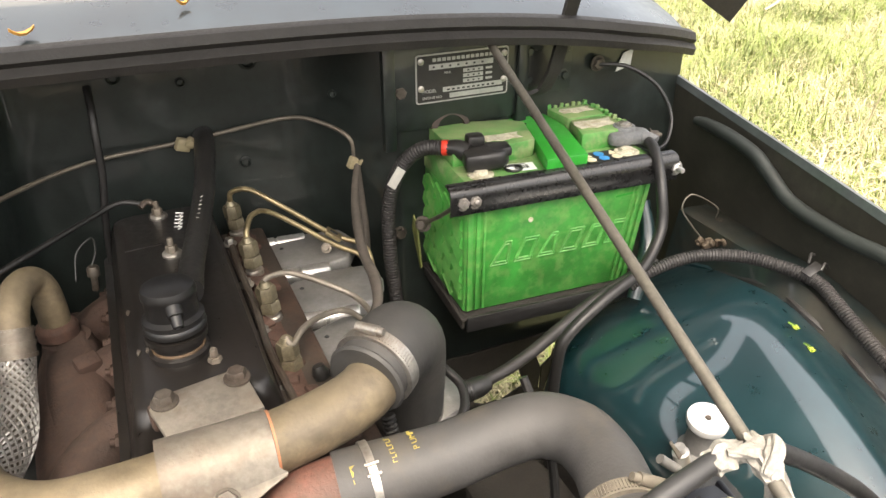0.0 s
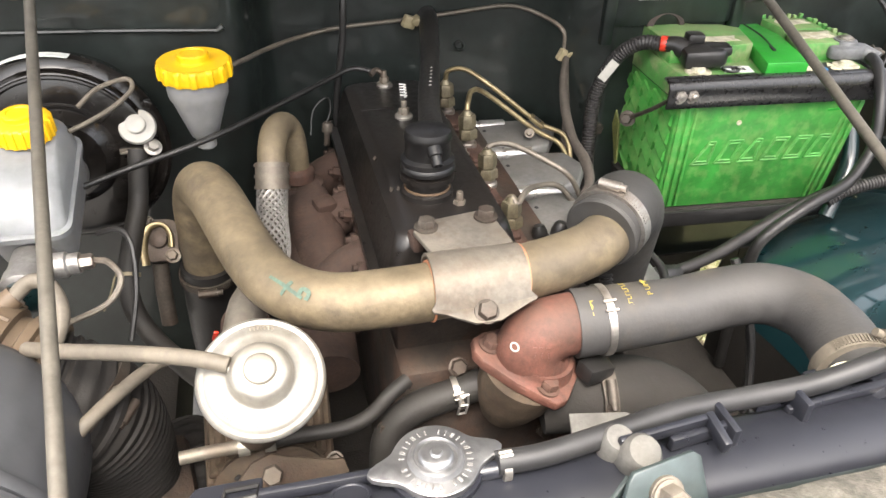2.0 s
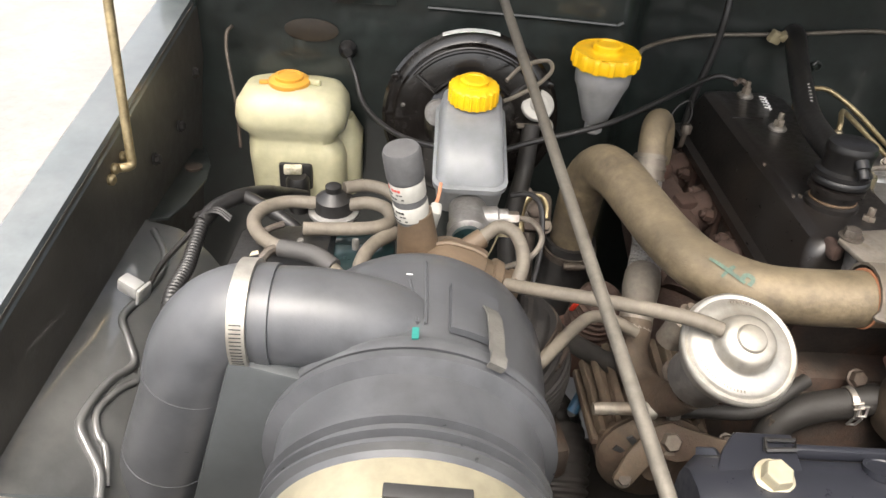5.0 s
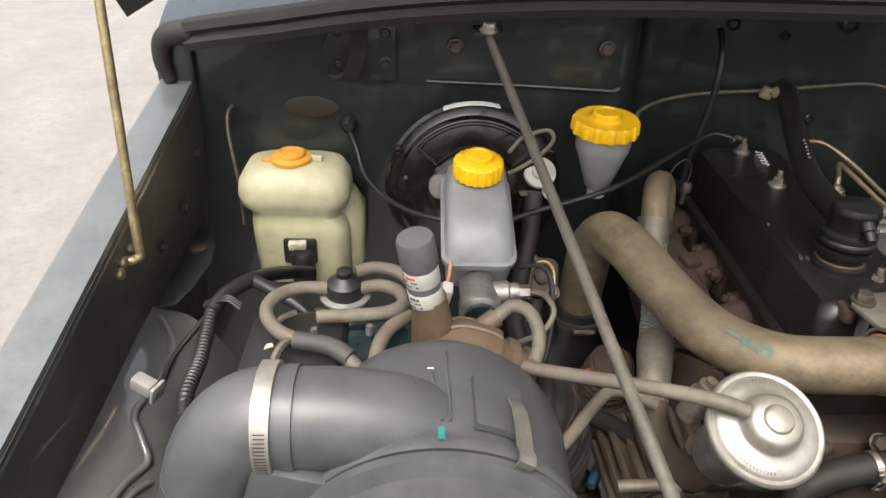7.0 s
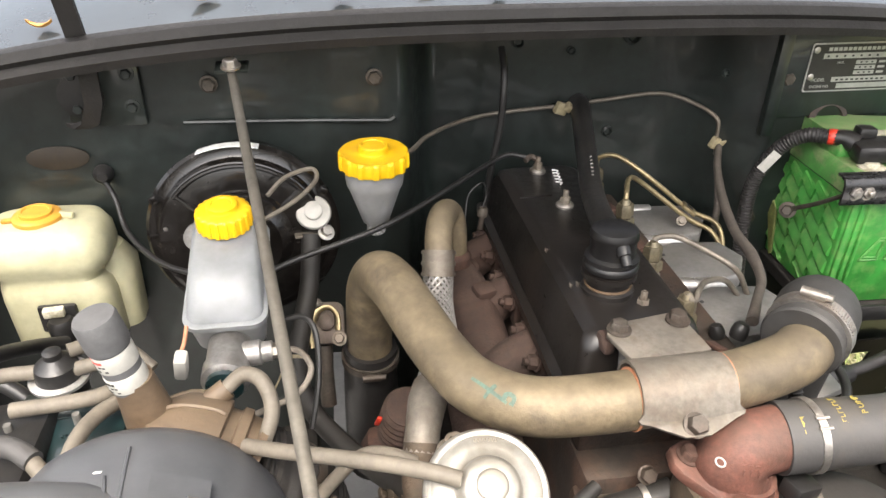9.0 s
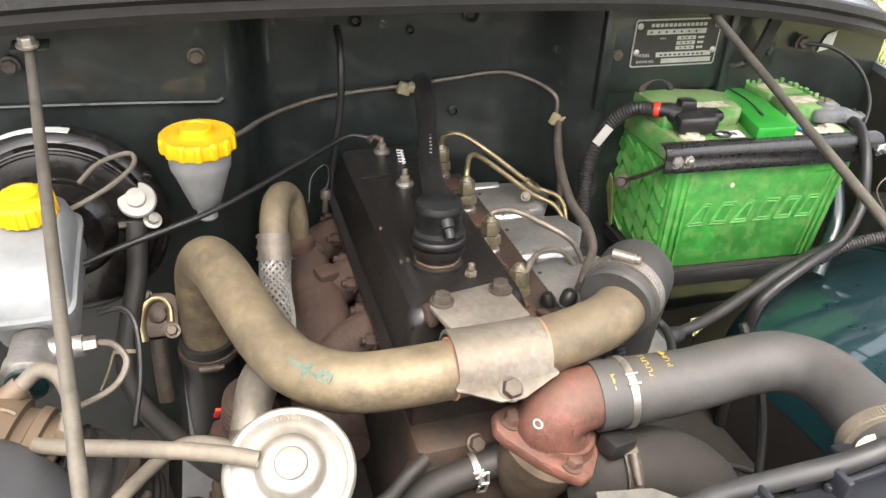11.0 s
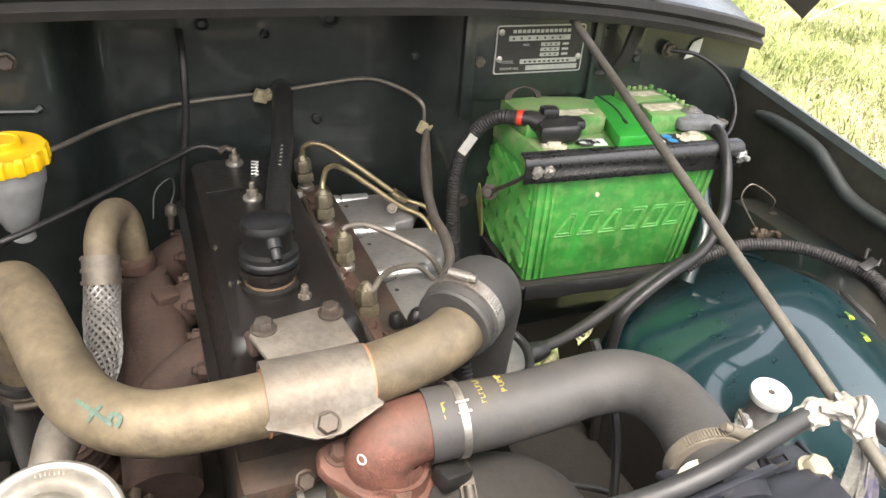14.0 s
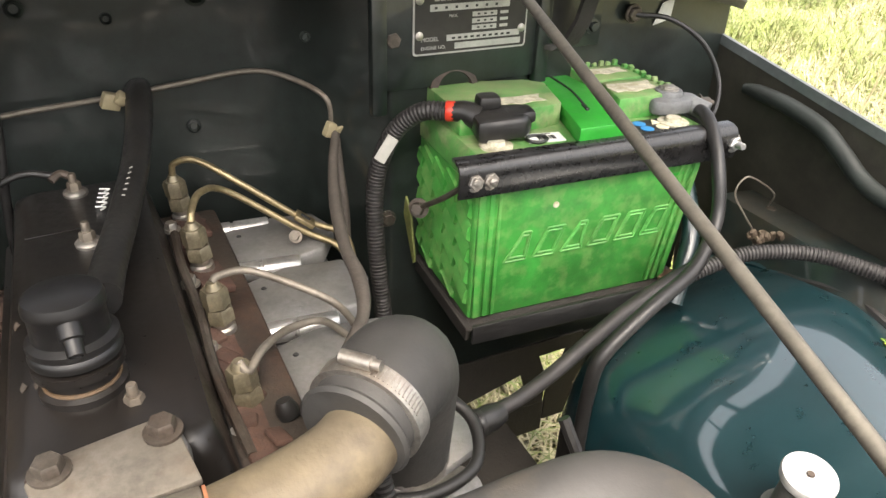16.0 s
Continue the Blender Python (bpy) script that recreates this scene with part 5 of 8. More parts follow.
# exhaust manifold
exhaust = thing("exhaust_manifold", (-0.15, -0.1, 0.72), "dusty rust-brown cast exhaust manifold", "manifold")
part("collector", tube([(-0.155, 0.05, 0.745), (-0.165, -0.02, 0.742), (-0.168, -0.12, 0.728), (-0.165, -0.21, 0.712), (-0.165, -0.30, 0.69)], [0.030, 0.038, 0.040, 0.040, 0.038], 18), "manifold", exhaust)
for y in (0.03, -0.085, -0.205):
    part("runner", tube([(-0.085, y, 0.772), (-0.115, y, 0.770), (-0.150, y - 0.012, 0.750), (-0.165, y - 0.03, 0.735)], [0.030, 0.027, 0.028, 0.03], 16), "manifold", exhaust)
    part("runner_flange", block((0.010, 0.075, 0.055), (-0.100, y, 0.775), (0, 0, 0), 0.004), "manifold", exhaust)
    for d in (-0.03, 0.03):
        bolt(exhaust, (-0.106, y + d, 0.783), (-1, 0, 0.2), 0.009, 0.010, "manifold", 1.3, shank=0.008)
part("outlet_block", lathe([(0.034, -0.03), (0.032, 0.0), (0.028, 0.018), (0.027, 0.024)], (-0.161, -0.036, 0.770), (0, 0, 1), 24), "manifold", exhaust)
part("outlet_web", tube([(-0.160, -0.030, 0.772), (-0.158, -0.070, 0.764), (-0.155, -0.120, 0.748), (-0.152, -0.180, 0.728), (-0.150, -0.240, 0.705)], [0.030, 0.036, 0.040, 0.043, 0.044], 20, flat=0.85), "manifold", exhaust, "smooth dusty cast web")
part("cast_lug", block((0.028, 0.024, 0.026), (-0.140, -0.095, 0.786), (10, 0, 20), 0.005), "manifold", exhaust)
# glow plug style sensor near the manifold
sens = thing("temperature_sensor", (-0.115, 0.045, 0.86), "small brown sensor with a looped wire", "sensor")
part("sensor_body", lathe([(0.004, -0.02), (0.004, 0.0), (0.0075, 0.001), (0.0075, 0.011), (0.005, 0.014)], (-0.120, 0.02, 0.838), (0.1, 0, 1), 16), "bolt", sens)
part("sensor_wire", tube([(-0.120, 0.02, 0.85), (-0.112, 0.035, 0.865), (-0.115, 0.05, 0.875), (-0.135, 0.045, 0.86), (-0.142, 0.03, 0.83)], 0.0013, 6), "rubber", sens)
# recirculation tube with its braided bellows
egrt = thing("exhaust_gas_tube", (-0.20, -0.15, 0.80), "dull metal recirculation tube with a braided middle", "pipe")
U = [(-0.1680, -0.0320, 0.790), (-0.1680, -0.0310, 0.835), (-0.1710, -0.0300, 0.862), (-0.1790, -0.0380, 0.878), (-0.1900, -0.0580, 0.880), (-0.1970, -0.0820, 0.868), (-0.1990, -0.0980, 0.850)]
part("bend", tube(U, 0.0172, 20), "tan", egrt)
part("weld_collar", lathe([(0.020, 0), (0.0235, 0.003), (0.0225, 0.008), (0.0240, 0.012), (0.0225, 0.017), (0.0185, 0.021)], (-0.1680, -0.0320, 0.795), (0, 0.05, 1), 24), "rust", egrt, "rusty weld collar")
part("collar", tube([(-0.1988, -0.0940, 0.856), (-0.2015, -0.1100, 0.828)], 0.0200, 22, 2), "bracket", egrt)
for w0, w1 in ((0.05, 0.16), (0.45, 0.58), (0.86, 0.99)):
    p0, p1 = Vector((-0.1988, -0.0940, 0.856)), Vector((-0.2015, -0.1100, 0.828))
    part("ring", tube([p0.lerp(p1, w0), p0.lerp(p1, w1)], 0.0216, 22, 1), "bracket", egrt)
line = curve_points([(-0.2015, -0.1100, 0.828), (-0.2060, -0.1380, 0.802), (-0.208, -0.185, 0.785), (-0.221, -0.232, 0.781), (-0.234, -0.272, 0.788)], 6)
core = tube(line, 0.0172, 20, 1)
part("braid_core", core, "bolt", egrt)
braid = bmesh.new()
for sense in (-1, 1):
    for s in range(14):
        pts = []
        for k, q in enumerate(line):
            way = (line[min(k + 1, len(line) - 1)] - line[max(0, k - 1)]).normalized()
            e1 = way.cross(Vector((0, 0, 1))).normalized()
            e2 = way.cross(e1)
            a = 2 * math.pi * s / 14 + sense * k * 0.30
            pts.append(q + (e1 * math.cos(a) + e2 * math.sin(a)) * 0.0176)
        tube(pts, 0.0020, 6, 1, flat=0.7, bm=braid)
tagged(part("wire_braid", braid, "braid", egrt, "woven steel braid"), kind="stuff")
part("lower_fitting", tube([(-0.233, -0.268, 0.788), (-0.240, -0.290, 0.790), (-0.248, -0.318, 0.784), (-0.254, -0.340, 0.768)], [0.0205, 0.0205, 0.0180, 0.0180], 20), "saddle", egrt)
part("lower_elbow", tube([(-0.252, -0.332, 0.776), (-0.257, -0.360, 0.750), (-0.250, -0.396, 0.742), (-0.238, -0.428, 0.758), (-0.228, -0.448, 0.790)], 0.0178, 18), "brown_cast", egrt)
bolt(egrt, (-0.243, -0.435, 0.80), (0, -0.6, 0.8), 0.0075, 0.008, "bolt")
# corrugated turbocharger outlet under the charge pipe
turbo = thing("turbo_outlet", (-0.25, -0.2, 0.60), "dusty corrugated metal turbocharger outlet", "turbocharger")
part("corrugated_sleeve", tube([(-0.250, -0.165, 0.620), (-0.251, -0.180, 0.665), (-0.252, -0.196, 0.700)], [0.034, 0.031, 0.024], 24, 8, ridge=0.004, pitch=0.012), "manifold", turbo)
part("volute", lathe([(0.020, -0.04), (0.045, -0.03), (0.055, 0.0), (0.045, 0.03), (0.020, 0.04)], (-0.255, -0.165, 0.600), (0, -0.3, 1), 28), "rust", turbo, "rusty cast volute")
part("tag", block((0.006, 0.004, 0.018), (-0.287, -0.205, 0.690), (20, 15, 0), 0.001), "red", turbo, "small red tag")
# diaphragm valve
EN = Vector((0.02, -0.50, 0.86)).normalized()
EC = Vector((-0.224, -0.493, 0.884))
egr = thing("diaphragm_valve", tuple(EC - EN * 0.05), "dusty plated diaphragm valve with a raised round dome", "valve")
can = [(0.030, -0.040), (0.044, -0.024), (0.0455, -0.010), (0.0495, -0.008), (0.0508, -0.004), (0.0498, -0.001), (0.0480, 0.0003), (0.0462, -0.0008), (0.0448, -0.0010), (0.0436, 0.0005), (0.0415, 0.0022), (0.034, 0.0040), (0.0275, 0.0050), (0.0255, 0.0070), (0.0245, 0.0130), (0.0225, 0.0175), (0.0190, 0.0200), (0.0150, 0.0206), (0.0128, 0.0210), (0.0118, 0.0228), (0.0105, 0.0238), (0.002, 0.0240)]
can = lathe([(r * 0.94, h) for r, h in can], EC, EN, 56)
part("can", can, "egr", egr)
part("nipple", tube([EC + Vector((-0.018, -0.003, 0.012)), EC + Vector((-0.030, 0.002, 0.018))], 0.004, 10, 2), "egr", egr)
part("valve_body", lathe([(0.022, -0.10), (0.028, -0.09), (0.028, -0.04)], EC, EN, 24), "alu", egr)
# stamped writing round the can: small bars on a ring
m_can = axis_pose(EC, EN)
for a0, n in ((200, 16), (70, 7)):
    stamp = bmesh.new()
    for k in range(n):
        b = bmesh.new()
        bmesh.ops.create_cube(b, size=1.0)
        b.transform(m_can @ pose(0, 0, 0, 0, 0, a0 + k * 4.2) @ pose(0.0375, 0, 0.0034, 0, -9, 0) @ Matrix.Diagonal((0.0022, 0.0009, 0.0004, 1)))
        join(stamp, b)
    part("stamped_line", stamp, "bracket", egr)
# charge pipe across the engine
pipe = thing("charge_pipe", (-0.1, -0.38, 0.83), "dusty brownish steel charge pipe bent across the engine", "pipe")
PIPE = [(0.128, -0.352, 0.887), (0.095, -0.376, 0.880), (0.040, -0.388, 0.873), (-0.030, -0.396, 0.870), (-0.110, -0.396, 0.866), (-0.165, -0.385, 0.862), (-0.205, -0.350, 0.860), (-0.228, -0.300, 0.861), (-0.246, -0.245, 0.867), (-0.262, -0.196, 0.873), (-0.276, -0.160, 0.867), (-0.286, -0.138, 0.836), (-0.289, -0.130, 0.78), (-0.290, -0.128, 0.715)]
part("pipe", tube(PIPE, [0.0268] * 7 + [0.0272, 0.0276, 0.0280, 0.0282, 0.0282, 0.0280, 0.0278], 30), "tan", pipe)
axis_line = curve_points(PIPE, 10)


def on_pipe(q):
    """The point of the pipe's skin above q."""
    q = Vector(q)
    c = min(axis_line, key=lambda p: (p - q).length)
    return c + (q - c).normalized() * 0.0290


for stroke in ([(-0.182, -0.400, 0.885), (-0.190, -0.390, 0.889), (-0.199, -0.378, 0.892), (-0.207, -0.366, 0.892)], [(-0.205, -0.392, 0.886), (-0.196, -0.386, 0.889), (-0.186, -0.380, 0.892)], [(-0.178, -0.402, 0.883), (-0.173, -0.396, 0.887), (-0.178, -0.391, 0.889), (-0.184, -0.396, 0.886)]):
    line = curve_points([(x - 0.009, y - 0.004, z) for x, y, z in stroke], 5)
    ribbon = []
    for k, q in enumerate(line):
        way = (line[min(k + 1, len(line) - 1)] - line[max(k - 1, 0)]).normalized()
        wide = way.cross(Vector((0, -0.6, 0.8))).normalized() * (0.0024 - 0.0008 * abs(k / (len(line) - 1) - 0.4))
        ribbon.append([on_pipe(q - wide), on_pipe(q), on_pipe(q + wide)])
    part("paint_mark", sheet(ribbon, 0.0004), "teal", pipe, "teal paint stroke")
for x, y, z in ((-0.074, -0.3965, 0.868), (0.014, -0.392, 0.8715)):
    part("paint_band", tube([(x, y, z), (x + 0.002, y, z)], 0.0287, 26, 1), "orange_mark", pipe, "thin orange paint line")
part("boss", lathe([(0.013, -0.03), (0.013, 0.0), (0.0095, 0.002), (0.0095, 0.012), (0.0055, 0.013), (0.0055, 0.018)], (-0.235, -0.405, 0.838), (0.25, -0.1, 1), 18), "bracket", pipe)
saddle = thing("pipe_bracket", (-0.03, -0.36, 0.87), "dull pressed steel saddle bracket holding the pipe", "bracket")
rows = []
for t in (172, 150, 130, 110, 90, 70, 50, 30, 12):
    rows.append([(x, -0.395 - 0.0295 * math.cos(radians(t)), 0.870 + 0.0295 * math.sin(radians(t))) for x in (-0.074, -0.045, -0.016, 0.013)])
rows.append([(-0.078, -0.4255, 0.869), (-0.050, -0.429, 0.868), (-0.012, -0.429, 0.868), (0.019, -0.4255, 0.869)])
rows.append([(-0.077, -0.430, 0.868), (-0.052, -0.435, 0.866), (-0.010, -0.435, 0.866), (0.018, -0.429, 0.868)])
rows.append([(-0.068, -0.432, 0.867), (-0.042, -0.444, 0.862), (-0.020, -0.444, 0.862), (0.010, -0.431, 0.867)])
part("saddle_plate", sheet(rows, 0.003), "saddle", saddle)
back_plate = slab([(-0.066, 0.0), (0.014, 0.0), (0.010, 0.050), (0.002, 0.059), (-0.062, 0.053), (-0.074, 0.040)], 0.006, pose(0.002, -0.366, 0.884, 3, 0, 4), 0.0015)
part("rear_plate", back_plate, "saddle", saddle, "dusty flat rear plate")
part("side_ear", block((0.012, 0.022, 0.018), (-0.070, -0.322, 0.874), (0, 0, 8), 0.004), "manifold", saddle)
for x, y, z in ((-0.061, -0.328, 0.8915), (0.001, -0.322, 0.8925)):
    bolt(saddle, (x, y, z), (0, 0, 1), 0.0088, 0.008, "bolt", 1.35)
bolt(saddle, (-0.031, -0.436, 0.868), (0, -0.6, 0.8), 0.009, 0.008, "bolt", 1.25)
part("pedestal", block((0.07, 0.04, 0.07), (-0.022, -0.315, 0.846), (0, 0, 8), 0.006), "alu", saddle)
elbow = thing("rubber_elbow", (0.19, -0.28, 0.76), "thick grey-black rubber elbow on the charge pipe", "hose")
ELB = [(0.108, -0.363, 0.887), (0.126, -0.348, 0.891), (0.153, -0.320, 0.884), (0.173, -0.293, 0.856), (0.181, -0.278, 0.810), (0.184, -0.270, 0.750)]
part("elbow", tube(ELB, [0.034, 0.037, 0.040, 0.041, 0.040, 0.038], 26), "elbow", elbow)
worm_clamp(elbow, (0.122, -0.3515, 0.8900), (0.76, 0.64, 0.12), 0.0385, 0.014, "steel", (-0.25, -0.1, 1))
part("mouth_bead", lathe([(0.030, -0.003), (0.0365, -0.003), (0.0385, 0.0), (0.0365, 0.003)], (0.108, -0.363, 0.887), (0.76, 0.64, 0.12), 32), "elbow", elbow)
low = lathe([(0.045, -0.05), (0.045, -0.01), (0.040, 0.0), (0.040, 0.02)], (0.184, -0.268, 0.735), (0, 0.05, 1), 28)
part("throttle_neck", low, "alu", intake)
part("throttle_flange", slab([(0.146, -0.305), (0.205, -0.300), (0.254, -0.284), (0.256, -0.236), (0.240, -0.222), (0.150, -0.225)], 0.010, pose(0, 0, 0.733), 0.002), "alu_plate", intake, "pale cast throttle flange")
part("cast_pipe", tube([(0.085, -0.330, 0.722), (0.14, -0.325, 0.724), (0.19, -0.318, 0.722), (0.228, -0.300, 0.712)], 0.021, 18), "alu", intake)
alone("vacuum_pipe", tube([(0.14, -0.33, 0.77), (0.18, -0.335, 0.765), (0.225, -0.32, 0.762), (0.245, -0.28, 0.765), (0.235, -0.25, 0.775)], 0.0055, 10), "rubber", "thin black hose looped round the throttle neck", "hose")
alone("vacuum_pipe", tube([(0.132, -0.345, 0.82), (0.135, -0.355, 0.79), (0.14, -0.36, 0.76)], 0.006, 10, 6, ridge=0.0015, pitch=0.005), "rubber", "short ribbed black hose", "hose")
# lower end of the charge pipe
lowh = thing("lower_charge_hose", (-0.29, -0.13, 0.60), "black rubber hose clamped to the charge pipe", "hose")
part("hose", tube([(-0.289, -0.130, 0.745), (-0.290, -0.127, 0.70), (-0.290, -0.12, 0.62), (-0.29, -0.10, 0.52)], [0.033, 0.034, 0.036, 0.036], 24), "rubber", lowh)
worm_clamp(lowh, (-0.2895, -0.129, 0.730), (0, -0.1, 1), 0.0345, 0.010, "bolt", (0, -1, 0))
# thermostat housing, hoses
thermo = thing("thermostat_housing", (0.01, -0.42, 0.77), "red-brown cast thermostat elbow bolted to the engine", "thermostat")
FN = Vector((0.25, -0.15, 0.95)).normalized()
FB = Vector((0.015, -0.437, 0.8005))
mf = axis_pose(FB, FN)
part("water_outlet", tube([(0.022, -0.430, 0.788), (0.018, -0.430, 0.812), (0.027, -0.4295, 0.828), (0.050, -0.428, 0.833), (0.080, -0.426, 0.832)], [0.0365, 0.0335, 0.0310, 0.0295, 0.0295], 28), "primer", thermo)
corners = []
for x, y in ((-0.036, -0.428), (-0.033, -0.410), (-0.020, -0.402), (0.020, -0.388), (0.056, -0.398), (0.068, -0.432), (0.060, -0.452), (0.040, -0.479), (0.029, -0.484), (0.016, -0.477), (-0.006, -0.462), (-0.031, -0.438)):
    q = mf.inverted() @ Vector((x, y, FB.z - (FN.x * (x - FB.x) + FN.y * (y - FB.y)) / FN.z))
    corners.append((q.x, q.y))
area = sum(a[0] * b[1] - b[0] * a[1] for a, b in zip(corners, corners[1:] + corners[:1]))
part("flange", slab(corners if area > 0 else corners[::-1], 0.012, mf @ pose(0, 0, -0.012), 0.003), "primer", thermo)
part("flange_root", lathe([(0.043, 0.0), (0.0395, 0.003), (0.037, 0.008), (0.035, 0.014)], (0.0225, -0.430, 0.7965), FN, 30), "primer", thermo)
bolt(thermo, (-0.019, -0.419, 0.8115), FN, 0.0088, 0.008, "rust", 1.3)
bolt(thermo, (0.023, -0.466, 0.7935), FN, 0.0088, 0.008, "rust", 1.3)
part("lower_casting", lathe([(0.022, -0.075), (0.030, -0.060), (0.038, -0.038), (0.041, -0.012)], FB, FN, 28), "brown_cast", thermo)
mr = axis_pose((-0.0052, -0.4462, 0.8312), (-0.79, -0.43, 0.44))
part("paint_ring", tube([mr @ Vector((0.0044 * math.cos(a * 0.42), 0.0036 * math.sin(a * 0.42), 0)) for a in range(16)], 0.0009, 6, 1), "white_plain", thermo, "white ring of paint")
bars(thermo, axis_pose((0.0150, -0.4592, 0.8332), (-0.24, -0.89, 0.38), 180), [(-0.008 + k * 0.006, -0.004, 0.0035, 0.0012) for k in range(3)] + [(-0.008 + k * 0.006, 0.001, 0.0012, 0.005) for k in range(3)], "primer", 0.001, "cast_mark")
hose = thing("radiator_hose", (0.16, -0.45, 0.83), "dusty grey upper radiator hose with yellow stencil marks", "hose")
HOSE = [(0.058, -0.427, 0.832), (0.105, -0.432, 0.836), (0.155, -0.438, 0.842), (0.203, -0.442, 0.851), (0.238, -0.452, 0.858), (0.259, -0.480, 0.862), (0.259, -0.517, 0.865), (0.249, -0.548, 0.869), (0.238, -0.578, 0.872), (0.229, -0.602, 0.872)]
part("hose", tube(HOSE, [0.0330, 0.0318, 0.0300, 0.0290, 0.0292, 0.0292, 0.0290, 0.0295, 0.0302, 0.0310], 28), "hose", hose)
flat_clamp(hose, (0.086, -0.429, 0.8335), (1, -0.05, 0.05), 0.0332, 0.007, (0, -0.55, 1), "steel")
worm_clamp(hose, (0.236, -0.572, 0.872), (-0.3, -0.95, 0.0), 0.0322, 0.012, "vacuum", (0.5, 0, 1))
def hose_axis(x):
    return Vector((x, -0.4265 - 0.058 * (x - 0.058), 0.8322 + 0.118 * (x - 0.070)))


def on_hose(x, a, r, bm, w, h):
    q = Vector((0, -math.cos(radians(a)), math.sin(radians(a))))
    block((w, h, 0.0006), tuple(hose_axis(x) + q * r), (90 - a, 0, 0), 0, bm=bm)


patch = bmesh.new()
for k in range(5):
    on_hose(0.070, 52 + k * 5, 0.0333, patch, 0.0075, 0.0034)
part("yellow_patch", patch, "ink_yellow", hose, "yellow printed patch")
for k in range(8):
    code = bmesh.new()
    on_hose(0.1035, 52 + k * 7, 0.0327, code, 0.0042, 0.0006)
    on_hose(0.1035 + 0.0018 * (-1) ** k, 54 + k * 7, 0.0327, code, 0.0007, 0.0026)
    part("printed_bar", code, "ink_yellow", hose, "worn yellow stencil print")
for k, letter in enumerate("PUMP"):
    a = 66 + k * 10
    q = Vector((0, -math.cos(radians(a)), math.sin(radians(a))))
    words(letter, 0.0075, Matrix.Translation(hose_axis(0.126) + q * 0.0322) @ pose(0, 0, 0, 90 - a, 0, 0) @ pose(0, 0, 0, 0, 0, 90), "ink_yellow", hose)
small = thing("heater_hose", (-0.09, -0.41, 0.72), "dusty black heater hose with a spring clamp", "hose")
part("hose", tube([(-0.020, -0.412, 0.757), (-0.050, -0.412, 0.748), (-0.085, -0.414, 0.740), (-0.112, -0.418, 0.722), (-0.122, -0.425, 0.690), (-0.122, -0.43, 0.60)], 0.0155, 18), "hose_brown", small)
flat_clamp(small, (-0.046, -0.4125, 0.7495), (1, 0, 0.25), 0.0158, 0.006, (0, -0.8, 0.6), "steel")
mt = axis_pose((-0.044, -0.4285, 0.7445), (0, -0.97, -0.25), 0)
part("clamp_tail", tube([mt @ Vector(v) for v in ((-0.004, 0.0, 0), (-0.004, -0.014, -0.001), (0.004, -0.014, -0.001), (0.004, 0.0, 0))], 0.0013, 6, 1), "bright", small)
part("clamp_window", tube([mt @ Vector(v) for v in ((-0.004, 0.016, -0.004), (0.004, 0.016, -0.004), (0.004, 0.006, 0.001), (-0.004, 0.006, 0.001), (-0.004, 0.016, -0.004))], 0.0014, 6, 1), "bright", small)
bolt(engine, (-0.043, -0.399, 0.771), (0, -0.8, 0.6), 0.0082, 0.007, "bolt", 1.2)
part("front_cover", block((0.22, 0.05, 0.30), (0.0, -0.390, 0.59), (0, 0, 0), 0.015), "block", engine, "rust-stained front cover")
for x, z in ((-0.12, 0.745), (-0.085, 0.70), (-0.03, 0.69), (0.05, 0.70)):
    bolt(engine, (x, -0.419, z - 0.02), (0, -1, 0.2), 0.007, 0.006, "bolt", 1.2)
lower = thing("bottom_hose", (0.15, -0.46, 0.68), "black rubber bottom hose with a clamp", "hose")
part("hose", tube([(0.030, -0.440, 0.745), (0.080, -0.447, 0.752), (0.130, -0.455, 0.750), (0.172, -0.470, 0.722), (0.188, -0.485, 0.67), (0.19, -0.50, 0.55)], [0.030, 0.036, 0.039, 0.040, 0.039, 0.039], 22), "hose_matte", lower)
worm_clamp(lower, (0.090, -0.449, 0.752), (1, -0.15, 0.05), 0.0405, 0.014, "bolt", (0, -0.7, 0.8))
part("connector", block((0.030, 0.022, 0.018), (0.075, -0.455, 0.795), (0, 10, 15), 0.003), "black", lower)
alone("shroud_tab", slab([(0, 0), (0.050, 0.004), (0.072, -0.004), (0.074, -0.012), (0.030, -0.055), (0.004, -0.060)], 0.004, axis_pose((0.030, -0.500, 0.792), (-0.1, -0.35, 1.0)), 0.001), "scuffed", "grey-white plastic fan shroud tab", "shroud")
alone("overflow_wire", tube([(0.13, -0.44, 0.72), (0.20, -0.42, 0.70), (0.26, -0.43, 0.685), (0.30, -0.45, 0.67)], 0.0035, 8), "rubber", "thin black wire under the radiator hose", "wire")
alone("overflow_wire", tube([(0.275, -0.36, 0.83), (0.285, -0.40, 0.77), (0.28, -0.43, 0.72), (0.265, -0.46, 0.67)], 0.005, 8), "rubber", "black earth strap wire hanging beside the hose", "wire")
